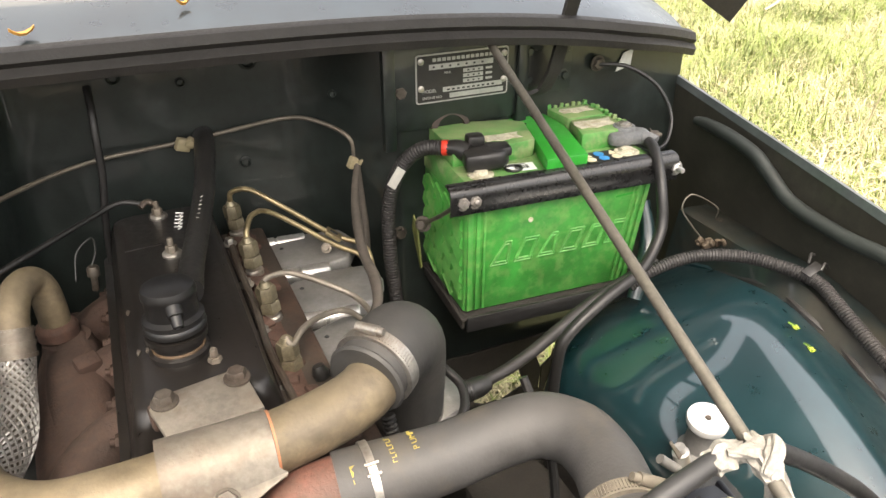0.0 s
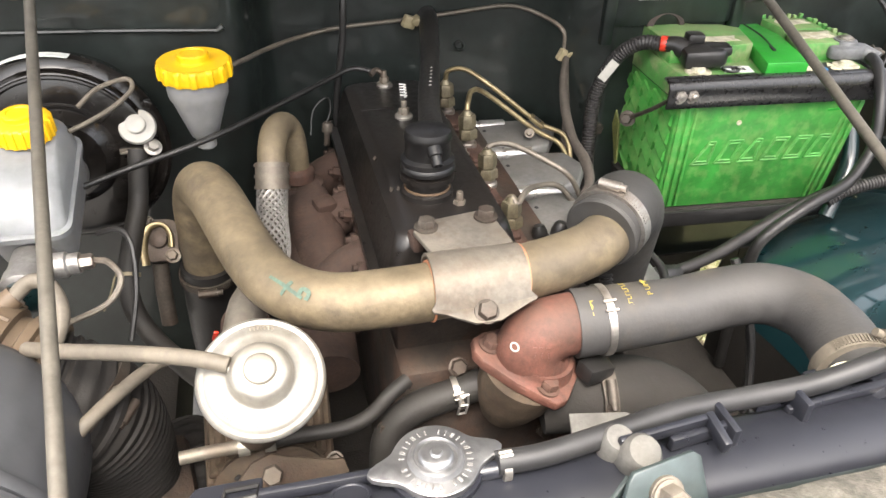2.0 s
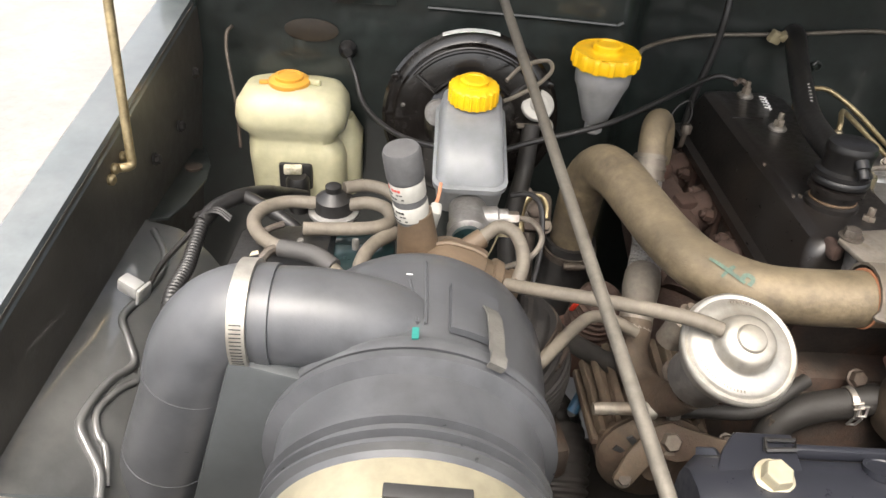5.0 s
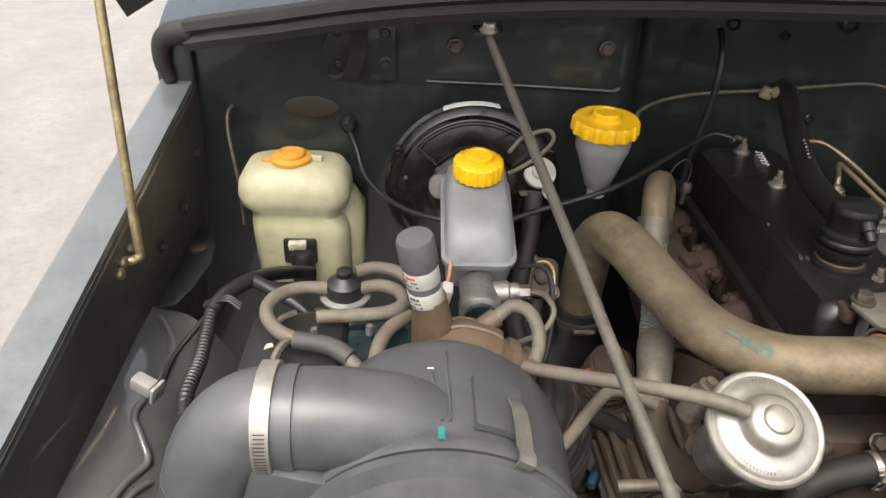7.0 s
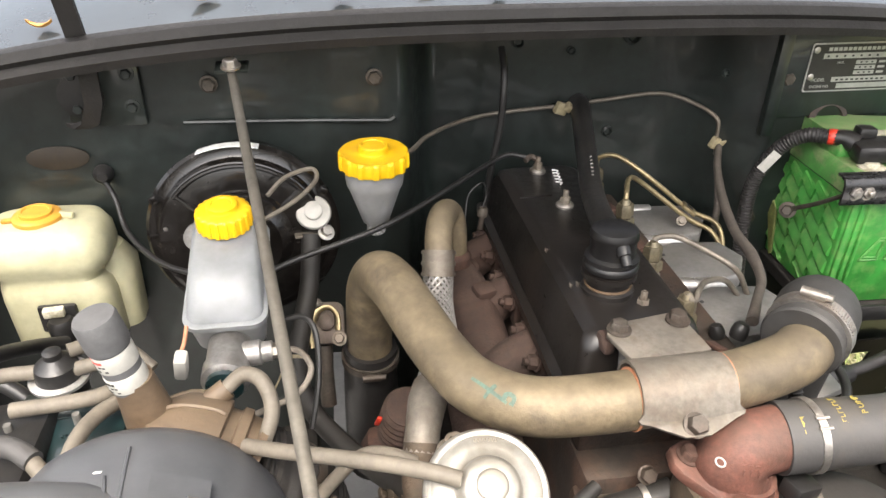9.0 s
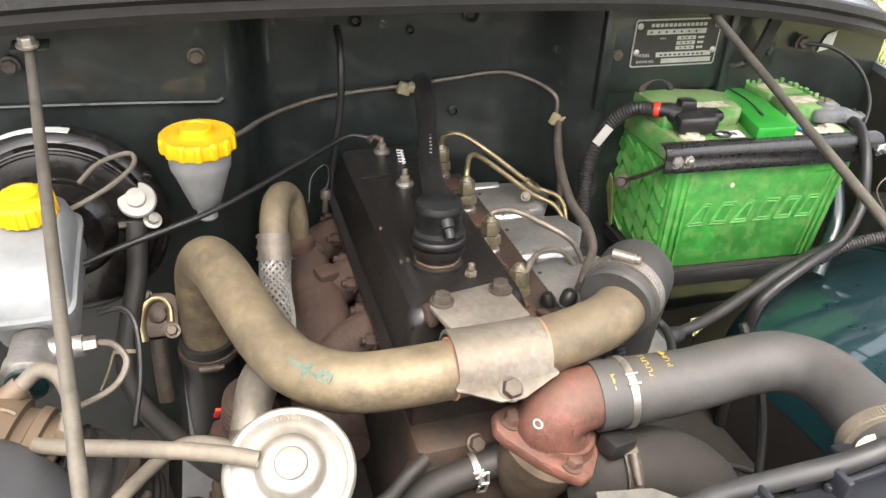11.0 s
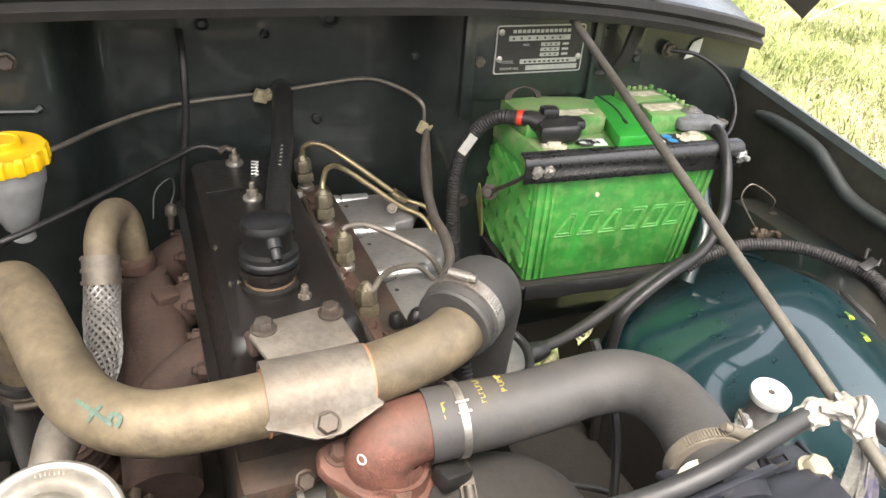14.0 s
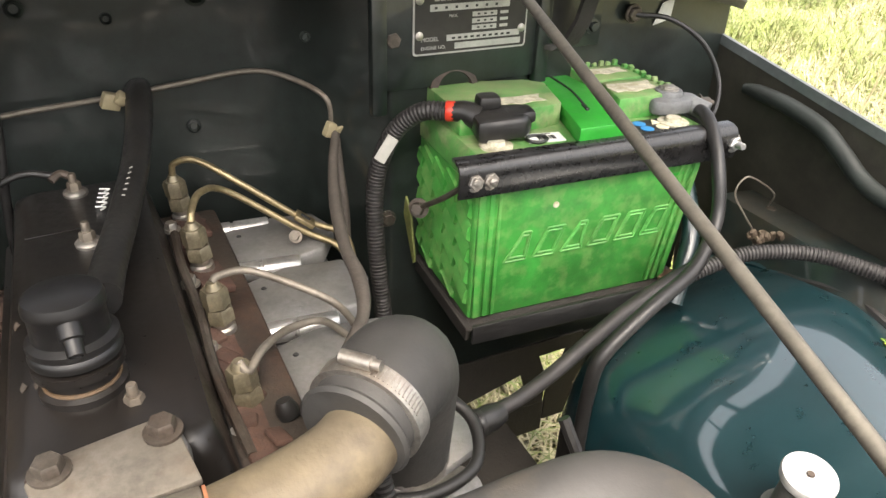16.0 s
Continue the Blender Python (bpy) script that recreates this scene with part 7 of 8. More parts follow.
# brown intake dome with the dust valve, bellows to the turbocharger
domeb = thing("intake_dome", (-0.47, -0.37, 0.80), "dusty brown plastic intake dome with ribs", "duct")
DC = Vector((-0.462, -0.378, 0.812))
DN = Vector((0.80, -0.16, -0.34)).normalized()
part("dome", lathe([(0.070, 0.050), (0.070, 0.044), (0.066, 0.042), (0.066, 0.034), (0.071, 0.032), (0.071, 0.024), (0.067, 0.022), (0.067, 0.014), (0.073, 0.012), (0.074, 0.0), (0.068, -0.026), (0.052, -0.046), (0.030, -0.056), (0.010, -0.059)], DC, DN, 44), "brown_plastic", domeb)
md = axis_pose(DC, DN)
for a in range(0, 360, 40):
    part("rib", tube([md @ Vector((r * math.cos(radians(a)), r * math.sin(radians(a)), h)) for r, h in ((0.0735, 0.010), (0.0745, 0.0), (0.0685, -0.026), (0.0525, -0.046))], 0.0022, 6, 3), "brown_plastic", domeb)
part("snout", lathe([(0.023, -0.02), (0.019, 0.02), (0.0158, 0.05)], (-0.487, -0.358, 0.866), (-0.10, -0.10, 1), 26), "brown_plastic", domeb)
part("nipple", tube([(-0.440, -0.345, 0.866), (-0.425, -0.338, 0.874)], 0.010, 14, 2), "brown_plastic", domeb)
ind = thing("service_indicator", (-0.49, -0.36, 0.91), "grey rubber valve cylinder with printed paper labels", "indicator")
SW = Vector((-0.17, -0.10, 1)).normalized()
SB = Vector((-0.4935, -0.363, 0.908))
part("tube_body", lathe([(0.0150, 0), (0.0156, 0.004), (0.0156, 0.055), (0.0152, 0.057)], SB, SW, 32), "cap_grey", ind)
part("rubber_cap", lathe([(0.0168, 0.046), (0.0174, 0.048), (0.0171, 0.072), (0.0156, 0.0752), (0.004, 0.0755)], SB, SW, 32), "cap_grey", ind, "grey rubber cap")
for h0, h1 in ((0.004, 0.020), (0.027, 0.044)):
    wrap = part("paper_label", lathe([(0.0159, h0), (0.0161, h0 + 0.0005), (0.0161, h1 - 0.0005), (0.0159, h1)], SB, SW, 32), "white_plain", ind, "white paper label")
    ms = axis_pose(SB, SW)
    for j in range(3):
        rowsb = bmesh.new()
        for k in range(9):
            if (k * 7 + j * 3) % 5:
                a = radians(-150 + k * 12 + j * 4)
                q = ms @ Vector((0.0163 * math.cos(a), 0.0163 * math.sin(a), h1 - 0.004 - j * 0.0045))
                way = (q - (ms @ Vector((0, 0, h1 - 0.004 - j * 0.0045)))).normalized()
                b = bmesh.new()
                bmesh.ops.create_cube(b, size=1.0)
                mm = axis_pose(q, way)
                up = mm.inverted().to_3x3() @ SW
                b.transform(mm @ pose(0, 0, 0, 0, 0, math.degrees(math.atan2(up.y, up.x)) - 90) @ Matrix.Diagonal((0.0026, 0.0024 if j == 0 else 0.0012, 0.0003, 1)))
                join(rowsb, b)
        part("printed_line", rowsb, "ink_red" if h0 > 0.02 and j == 0 else "ink", wrap)
bel = thing("turbo_bellows", (-0.40, -0.38, 0.74), "dusty ribbed rubber intake bellows", "hose")
part("bellows", tube([(-0.425, -0.386, 0.795), (-0.400, -0.386, 0.778), (-0.384, -0.378, 0.750), (-0.376, -0.365, 0.70), (-0.375, -0.35, 0.62)], [0.064, 0.059, 0.052, 0.047, 0.045], 32, 6, ridge=0.0028, pitch=0.0075), "bellows", bel)
for q, r in (((-0.398, -0.385, 0.776), 0.0625), ((-0.386, -0.379, 0.754), 0.0565)):
    worm_clamp(bel, q, (0.55, -0.12, -0.8), r, 0.010, "bolt", (1, -0.6, 0.2))
# black control box with a vacuum valve, and its hoses
boxb = thing("control_box", (-0.63, -0.36, 0.80), "black plastic control box beside the fender", "box")
part("box", block((0.105, 0.15, 0.14), (-0.612, -0.385, 0.795), (0, -6, 0), 0.010, taper=0.92), "black", boxb)
part("lid_edge", block((0.004, 0.13, 0.012), (-0.662, -0.38, 0.850), (0, 30, 0), 0.002), "paint", boxb)
part("step", block((0.07, 0.06, 0.06), (-0.575, -0.325, 0.825), (0, 0, 0), 0.006), "paint_dusty", boxb)
part("leaf_crumb", slab([(0, 0), (0.008, 0.003), (0.006, 0.008), (0.001, 0.007)], 0.001, pose(-0.640, -0.392, 0.8745, 0, -6, 0)), "paper_dirty", boxb, "tiny yellow leaf crumb")
for x, y in ((-0.600, -0.358), (-0.548, -0.352)):
    part("screw_post", lathe([(0.0035, 0), (0.0035, 0.010), (0.003, 0.011)], (x, y, 0.862), (0, 0, 1), 12), "scuffed", boxb)
plate_g = slab([(-0.035, -0.05), (0.030, -0.055), (0.038, 0.03), (-0.030, 0.035)], 0.004, pose(-0.545, -0.350, 0.853, 8, -4, 6), 0.001)
part("valve_bracket", plate_g, "paint", boxb, "dark green mounting plate")
bolt(boxb, (-0.536, -0.392, 0.852), (0, -0.2, 1), 0.007, 0.006, "clip", 1.3)
valve = thing("vacuum_valve", (-0.575, -0.30, 0.86), "black vacuum modulator valve with a bright rim", "valve")
part("valve_body", lathe([(0.020, -0.03), (0.022, 0.0), (0.0245, 0.002), (0.0245, 0.006), (0.020, 0.007), (0.018, 0.020), (0.013, 0.024), (0.008, 0.028), (0.008, 0.034), (0.004, 0.036)], (-0.576, -0.297, 0.866), (0, -0.05, 1), 30), "black", valve)
part("rim", lathe([(0.0235, 0), (0.0262, 0.001), (0.0262, 0.004), (0.0235, 0.005)], (-0.576, -0.297, 0.868), (0, -0.05, 1), 30), "bright", valve)
part("bracket", block((0.085, 0.03, 0.004), (-0.560, -0.325, 0.857), (0, 0, 0), 0.001), "paint", valve)


def vac(points, r=0.0068, mat="vacuum"):
    return alone("vacuum_hose", tube(points, r, 12), mat, "soft grey-beige vacuum hose", "hose", "vacuum hoses")


vac([(-0.566, -0.290, 0.893), (-0.545, -0.280, 0.892), (-0.520, -0.285, 0.888), (-0.495, -0.30, 0.872)])
vac([(-0.560, -0.300, 0.880), (-0.540, -0.298, 0.882), (-0.522, -0.308, 0.882), (-0.516, -0.326, 0.880), (-0.530, -0.340, 0.880), (-0.560, -0.346, 0.880), (-0.598, -0.349, 0.880)])
vac([(-0.594, -0.300, 0.880), (-0.622, -0.305, 0.882), (-0.642, -0.325, 0.884), (-0.645, -0.350, 0.884), (-0.630, -0.376, 0.884), (-0.605, -0.392, 0.884), (-0.575, -0.402, 0.884), (-0.550, -0.425, 0.875), (-0.535, -0.45, 0.86)])
vac([(-0.612, -0.390, 0.8845), (-0.580, -0.399, 0.885), (-0.560, -0.413, 0.882)], 0.0085, "hose")
vac([(-0.510, -0.335, 0.872), (-0.528, -0.360, 0.876), (-0.538, -0.392, 0.876), (-0.540, -0.43, 0.866)])
vac([(-0.426, -0.340, 0.875), (-0.410, -0.336, 0.886), (-0.394, -0.345, 0.884), (-0.386, -0.362, 0.868), (-0.392, -0.380, 0.852), (-0.405, -0.392, 0.838)])
vac([(-0.405, -0.405, 0.868), (-0.372, -0.428, 0.880), (-0.330, -0.452, 0.892), (-0.290, -0.475, 0.902), (-0.262, -0.490, 0.906), (-0.245, -0.496, 0.903)], 0.0062)
vac([(-0.39, -0.46, 0.80), (-0.365, -0.44, 0.815), (-0.335, -0.40, 0.815), (-0.310, -0.37, 0.808), (-0.285, -0.365, 0.80), (-0.262, -0.37, 0.79)], 0.0062)
alone("metal_tube", tube([(-0.618, -0.343, 0.880), (-0.632, -0.352, 0.878), (-0.638, -0.365, 0.870)], 0.0035, 8), "bolt", "short bent metal tube", "pipe")
alone("metal_tube", tube([(-0.598, -0.388, 0.884), (-0.618, -0.392, 0.884), (-0.628, -0.405, 0.875), (-0.628, -0.42, 0.85)], 0.0045, 8), "bolt", "short bent metal tube", "pipe")
# looms on the fender side
lo = thing("wiring_loom", (-0.70, -0.35, 0.84), "dusty black wiring loom hanging on the inner fender", "loom")
part("ribbed_sleeve", tube([(-0.715, -0.292, 0.845), (-0.712, -0.33, 0.842), (-0.708, -0.37, 0.842), (-0.706, -0.42, 0.846), (-0.700, -0.45, 0.84)], 0.0062, 12, 6, ridge=0.0013, pitch=0.005), "rubber", lo)
part("taped_branch", tube([(-0.715, -0.295, 0.845), (-0.705, -0.27, 0.850), (-0.685, -0.24, 0.848), (-0.670, -0.20, 0.83), (-0.66, -0.15, 0.80), (-0.64, -0.12, 0.78)], 0.0085, 12), "rubber", lo)
part("taped_branch", tube([(-0.685, -0.24, 0.848), (-0.66, -0.255, 0.845), (-0.63, -0.27, 0.835), (-0.60, -0.29, 0.82)], 0.0075, 12), "rubber", lo)
part("branch", tube([(-0.72, -0.30, 0.842), (-0.74, -0.35, 0.83), (-0.735, -0.40, 0.838)], 0.003, 8), "rubber", lo)
for k in range(3):
    part("cable_tie", tube([(-0.725, -0.288 + 0.004 * k, 0.846), (-0.70, -0.292 + 0.004 * k, 0.857), (-0.685, -0.297 + 0.004 * k, 0.850)], 0.0018, 6), "black", lo)
conn = thing("wiring_connector", (-0.742, -0.41, 0.845), "pale beige wiring connector on a short lead", "connector")
part("connector_body", block((0.022, 0.014, 0.015), (-0.748, -0.405, 0.843), (0, 15, -22), 0.003), "grey_white", conn)
part("connector_end", block((0.004, 0.018, 0.019), (-0.735, -0.411, 0.840), (0, 15, -22), 0.002), "grey_white", conn)
# stays and the bonnet prop
for a, d, length in (((-0.423, -0.040, 1.068), Vector((0.1487, -0.9555, -0.2546)), 0.74), ((0.400, -0.030, 1.083), Vector((-0.141, -0.958, -0.249)), 0.70)):
    stay = thing("stay_rod", a, "long dusty grey stay rod bolted under the cowl", "rod", "stay rods")
    d.normalize()
    a = Vector(a)
    part("rod", tube([a, a + d * 0.02, a + d * length * 0.5, a + d * length], 0.0052, 12, 2), "rodmat", stay)
    part("mount_tab", block((0.036, 0.022, 0.004), tuple(a + Vector((0, 0.008, 0.004))), (14, 0, 0), 0.001), "paint_dusty", stay)
    bolt(stay, tuple(a + Vector((0, -0.002, 0.007))), (0, -0.25, 1), 0.008, 0.008, "steel", 1.4)
prop = thing("bonnet_prop", (-0.79, -0.32, 0.90), "gold-plated bonnet prop rod hooked into the fender", "prop")
pd = Vector((-0.040, 0.215, 0.976))
part("rod", tube([(-0.800, -0.281, 0.8960), (-0.792, -0.284, 0.8985), (-0.786, -0.280, 0.8985), (-0.784, -0.276, 0.9030), (-0.7855, -0.270, 0.935), Vector((-0.7855, -0.270, 0.935)) + pd * 0.2, Vector((-0.7855, -0.270, 0.935)) + pd * 0.45], 0.0048, 12), "zinc", prop)
for q in ((-0.800, -0.268, 0.9030), (-0.800, -0.291, 0.9010), (-0.800, -0.303, 0.8950)):
    part("bush", lathe([(0.0058, 0), (0.0058, 0.007), (0.0035, 0.009)], q, (1, -0.2, 0.1), 14), "zinc", prop)
# ---- radiator ----
rad = thing("radiator", (0.02, -0.63, 0.50), "black plastic-tanked radiator across the front", "radiator")
tankp = []
for x, s in ((-0.300, 0.75), (-0.292, 0.97), (-0.26, 1.0), (0.10, 1.0), (0.24, 1.0), (0.296, 0.98), (0.302, 0.8)):
    tankp.append([Vector((x, -0.635 + s * dy, 0.866 + s * dz)) for dy, dz in ((0.036, -0.05), (0.036, 0.004), (0.032, 0.017), (0.022, 0.026), (0.0, 0.030), (-0.020, 0.027), (-0.032, 0.018), (-0.036, 0.004), (-0.036, -0.05))])
part("top_tank", rings(bmesh.new(), tankp), "tank_black", rad)
# flat dark sheet added behind the radiator to hide the ground
part("dark_floor_front", block((0.60, 0.16, 0.012), (0.0, -0.535, 0.50), (0, 0, 0), 0.004), "black", rad)
part("core", block((0.62, 0.045, 0.36), (0.02, -0.635, 0.615), (0, 0, 0), 0.004), "alu_plate", rad, "dusty radiator core")
part("filler_neck", lathe([(0.026, -0.03), (0.026, 0.018), (0.030, 0.020), (0.030, 0.024)], (-0.120, -0.612, 0.876), (0, 0.0, 1), 28), "tank_black", rad)
part("hose_stub", tube([(0.232, -0.588, 0.872), (0.226, -0.620, 0.868)], 0.031, 24, 2), "tank_black", rad)
part("stub_web", lathe([(0.02, 0), (0.022, 0.03)], (0.215, -0.60, 0.862), (-0.3, 0, 1), 18), "paper_dirty", rad)
for x in (-0.18, 0.165, 0.20):
    part("tank_rib", block((0.10, 0.006, 0.010), (x, -0.606, 0.893), (0, 0, 0), 0.002), "tank_black", rad)
part("moulded_ring", lathe([(0.013, -0.003), (0.013, 0.0015), (0.011, 0.0015), (0.0105, 0.0006), (0.002, 0.0004)], (-0.175, -0.620, 0.8955), (0, 0.35, 1), 24), "tank_black", rad)
part("hose_holder", block((0.045, 0.006, 0.011), (0.055, -0.628, 0.902), (0, 0, 6), 0.002), "tank_black", rad)
part("hose_holder", block((0.006, 0.030, 0.018), (0.078, -0.622, 0.901), (0, 0, 0), 0.002), "tank_black", rad)
part("hose_holder", block((0.006, 0.020, 0.022), (0.140, -0.618, 0.900), (0, 0, 0), 0.002), "tank_black", rad)
RC = Vector((-0.120, -0.612, 0.901))
cap_r = lambda a: 0.0280 + 0.0165 * math.exp(-(math.asin(min(1.0, abs(math.sin(a)))) / 0.26) ** 2)
ear = slab([(cap_r(a) * math.cos(a), cap_r(a) * math.sin(a)) for a in (2 * math.pi * k / 64 for k in range(64))], 0.005, pose(*RC, 0, 0, 4), 0.0015)
cap = part("radiator_cap", ear, "chrome", rad, "polished pressed metal cap with two ears")
part("cap_skirt", lathe([(0.025, -0.010), (0.0272, -0.004), (0.0272, 0.001)], RC, (0, 0, 1), 32), "chrome", cap)
part("cap_dome", lathe([(0.018, 0.005), (0.0165, 0.008), (0.0145, 0.0085), (0.0135, 0.007), (0.0115, 0.007), (0.0105, 0.0095), (0.009, 0.0105), (0.004, 0.0105), (0.003, 0.012), (0.001, 0.012)], RC, (0, 0, 1), 40), "chrome", cap)
marks = bmesh.new()
for k in range(30):
    if k % 8 != 7:
        b = bmesh.new()
        bmesh.ops.create_cube(b, size=1.0)
        b.transform(Matrix.Translation(RC) @ pose(0, 0, 0, 0, 0, k * 12) @ pose(0.0215, 0, 0.0052) @ Matrix.Diagonal((0.0036, 0.0011 + 0.0011 * (k % 3 == 1), 0.0005, 1)))
        join(marks, b)
tagged(part("embossed_line", marks, "alu_plate", cap), kind="stuff")
over = thing("overflow_hose", (0.1, -0.61, 0.90), "grey-black overflow hose lying along the radiator tank", "hose")
part("hose", tube([(-0.083, -0.622, 0.904), (-0.05, -0.622, 0.904), (0.0, -0.615, 0.904), (0.055, -0.607, 0.904), (0.11, -0.606, 0.904), (0.155, -0.608, 0.908), (0.20, -0.609, 0.919), (0.25, -0.604, 0.929), (0.2975, -0.597, 0.931), (0.335, -0.592, 0.919), (0.375, -0.590, 0.893), (0.42, -0.592, 0.86), (0.47, -0.60, 0.82), (0.52, -0.61, 0.77)], 0.0078, 16), "hose_dark", over)
flat_clamp(over, (-0.078, -0.622, 0.900), (1, 0, 0), 0.0085, 0.005, (0, 0, 1), "steel")
part("spout", tube([(-0.098, -0.620, 0.895), (-0.080, -0.622, 0.898)], 0.006, 10, 1), "tank_black", rad)
strap = thing("radiator_mount", (0.02, -0.665, 0.86), "dark green bracket with a pale rubber bush and bolt", "bracket")
part("bush", lathe([(0.0125, -0.020), (0.0135, -0.012), (0.0125, 0.002), (0.010, 0.006), (0.006, 0.007)], (0.006, -0.640, 0.911), (0, -0.45, 0.9), 28), "scuffed", strap, "pale scuffed rubber bush")
part("bush", lathe([(0.012, -0.012), (0.0125, 0.0), (0.009, 0.006)], (-0.002, -0.624, 0.906), (0, -0.3, 0.95), 24), "scuffed", strap)
part("bracket_face", slab([(-0.046, -0.055), (0.034, -0.055), (0.027, 0.014), (0.022, 0.018), (-0.018, 0.014), (-0.022, 0.008)], 0.004, pose(-0.001, -0.672, 0.921, 62, 0, 4), 0.001), "mount_paint", strap)
part("bracket_flange", slab([(-0.002, -0.055), (0.010, -0.055), (0.004, 0.008), (-0.002, 0.010)], 0.003, pose(-0.026, -0.668, 0.921, 62, 70, 4), 0.001), "mount_paint", strap)
part("bolt_washer", lathe([(0.011, 0), (0.011, 0.0025), (0.008, 0.003)], (0.000, -0.677, 0.921), (0.05, -0.85, 0.5), 24), "bracket", strap)
bolt(strap, (0.000, -0.679, 0.922), (0.05, -0.85, 0.5), 0.0082, 0.011, "saddle", 1.2, shank=0.012)
part("guard_bar", block((0.070, 0.005, 0.011), (0.030, -0.626, 0.910), (8, 0, 5), 0.0015), "tank_black", strap)
part("guard_bar", block((0.006, 0.026, 0.011), (0.063, -0.634, 0.910), (8, 0, 0), 0.0015), "tank_black", strap)
strap2 = thing("radiator_mount", (-0.245, -0.63, 0.87), "dark painted bracket with a rubber mount and bolt", "bracket")
part("plate", slab([(-0.052, -0.036), (0.016, -0.036), (0.022, 0.026), (-0.018, 0.026), (-0.030, 0.010)], 0.005, pose(-0.248, -0.619, 0.889, 4, 0, 0), 0.0015), "tank_black", strap2)
part("left_flange", slab([(-0.036, -0.030), (0.012, -0.030), (0.012, 0.012), (0.0, 0.020)], 0.004, pose(-0.276, -0.606, 0.868, 20, -58, 0), 0.0015), "tank_black", strap2)
part("buckle", tube([(-0.250, -0.610, 0.8975), (-0.230, -0.609, 0.8980), (-0.228, -0.602, 0.8990), (-0.248, -0.602, 0.8988), (-0.250, -0.610, 0.8975)], 0.0018, 6, 1), "black", strap2)
bolt(strap2, (-0.252, -0.631, 0.8945), (0, -0.25, 1), 0.0100, 0.009, "band_pale", 1.3)
# primer knob near the right wheel arch, and the rag on the stay
knob = thing("priming_pump", (0.431, -0.463, 0.74), "grey fuel priming pump with a polished white knob", "pump")
part("pump_body", lathe([(0.020, 0), (0.022, 0.010), (0.016, 0.016), (0.0155, 0.045), (0.018, 0.048)], (0.433, -0.458, 0.745), (-0.05, -0.1, 1), 28), "alu_plate", knob)
part("knob", lathe([(0.015, 0), (0.0203, 0.003), (0.0212, 0.008), (0.0203, 0.011), (0.006, 0.0115), (0.006, 0.0105), (0.002, 0.0105)], (0.431, -0.463, 0.793), (-0.06, -0.14, 1), 40), "knob", knob, "polished white round knob")
part("knob_screw", lathe([(0.0032, 0), (0.0028, 0.0008), (0.0012, 0.0008)], (0.4304, -0.4646, 0.8045), (-0.06, -0.14, 1), 14), "bolt", knob)
part("pump_base", block((0.09, 0.07, 0.02), (0.425, -0.50, 0.735), (10, 10, 20), 0.004), "black", knob)
part("spout", tube([(0.405, -0.47, 0.755), (0.385, -0.48, 0.768), (0.365, -0.475, 0.785)], 0.005, 10), "alu_plate", knob)
part("tab", slab([(-0.003, 0), (0.003, 0), (0.002, 0.026), (-0.001, 0.026)], 0.0015, axis_pose((0.372, -0.492, 0.800), (0.2, -1, 0.3), 30), 0.0005), "bracket", knob, "thin bent steel tab")
part("banjo", lathe([(0.0085, -0.008), (0.0085, 0.006), (0.0055, 0.007), (0.0055, 0.014)], (0.392, -0.476, 0.778), (-0.3, 0.1, 1), 18), "bright", knob)
part("banjo", lathe([(0.0070, -0.010), (0.0070, 0.010), (0.0048, 0.011), (0.0048, 0.018)], (0.400, -0.490, 0.768), (0.2, -0.5, 0.8), 18), "zinc", knob)
bolt(knob, (0.372, -0.50, 0.770), (-0.5, -0.3, 0.7), 0.008, 0.010, "steel")
lug = thing("radiator_mount", (0.295, -0.615, 0.85), "black plastic radiator end bracket with two buckles and a pale bolt", "bracket")
part("bracket_plate", slab([(0.277, -0.576), (0.313, -0.582), (0.322, -0.640), (0.306, -0.652), (0.268, -0.640), (0.262, -0.600)], 0.005, pose(0, 0, 0.8755, 0, 0, 0), 0.002), "tank_black", lug)
part("end_wall", block((0.006, 0.070, 0.040), (0.317, -0.612, 0.857), (0, 0, -8), 0.002), "tank_black", lug)
part("front_wall", block((0.045, 0.006, 0.034), (0.288, -0.648, 0.861), (0, 0, -14), 0.002), "tank_black", lug)
for x, y in ((0.281, -0.594), (0.278, -0.634)):
    part("buckle", tube([(x - 0.008, y - 0.004, 0.8835), (x + 0.008, y - 0.004, 0.8840), (x + 0.009, y + 0.004, 0.8840), (x - 0.007, y + 0.004, 0.8835), (x - 0.008, y - 0.004, 0.8835)], 0.0016, 6, 1), "black", lug)
bolt(lug, (0.299, -0.612, 0.8835), (0.05, -0.25, 1), 0.0105, 0.009, "band_pale", 1.25)
part("rusty_end", block((0.012, 0.004, 0.028), (0.311, -0.654, 0.850), (0, 10, -20), 0.001), "rust", lug, "rusty torn end of the bracket")
part("side_shelf", slab([(0.190, -0.566), (0.240, -0.560), (0.272, -0.575), (0.262, -0.604), (0.200, -0.598)], 0.006, pose(0, 0, 0.868), 0.002), "tank_black", lug)
part("long_rib", block((0.125, 0.006, 0.008), (0.196, -0.612, 0.8960), (0, -2, 3), 0.002), "tank_black", lug)
rag = thing("tied_rag", (0.31, -0.61, 0.93), "torn white rag knotted round the stay rod and the hose", "rag")


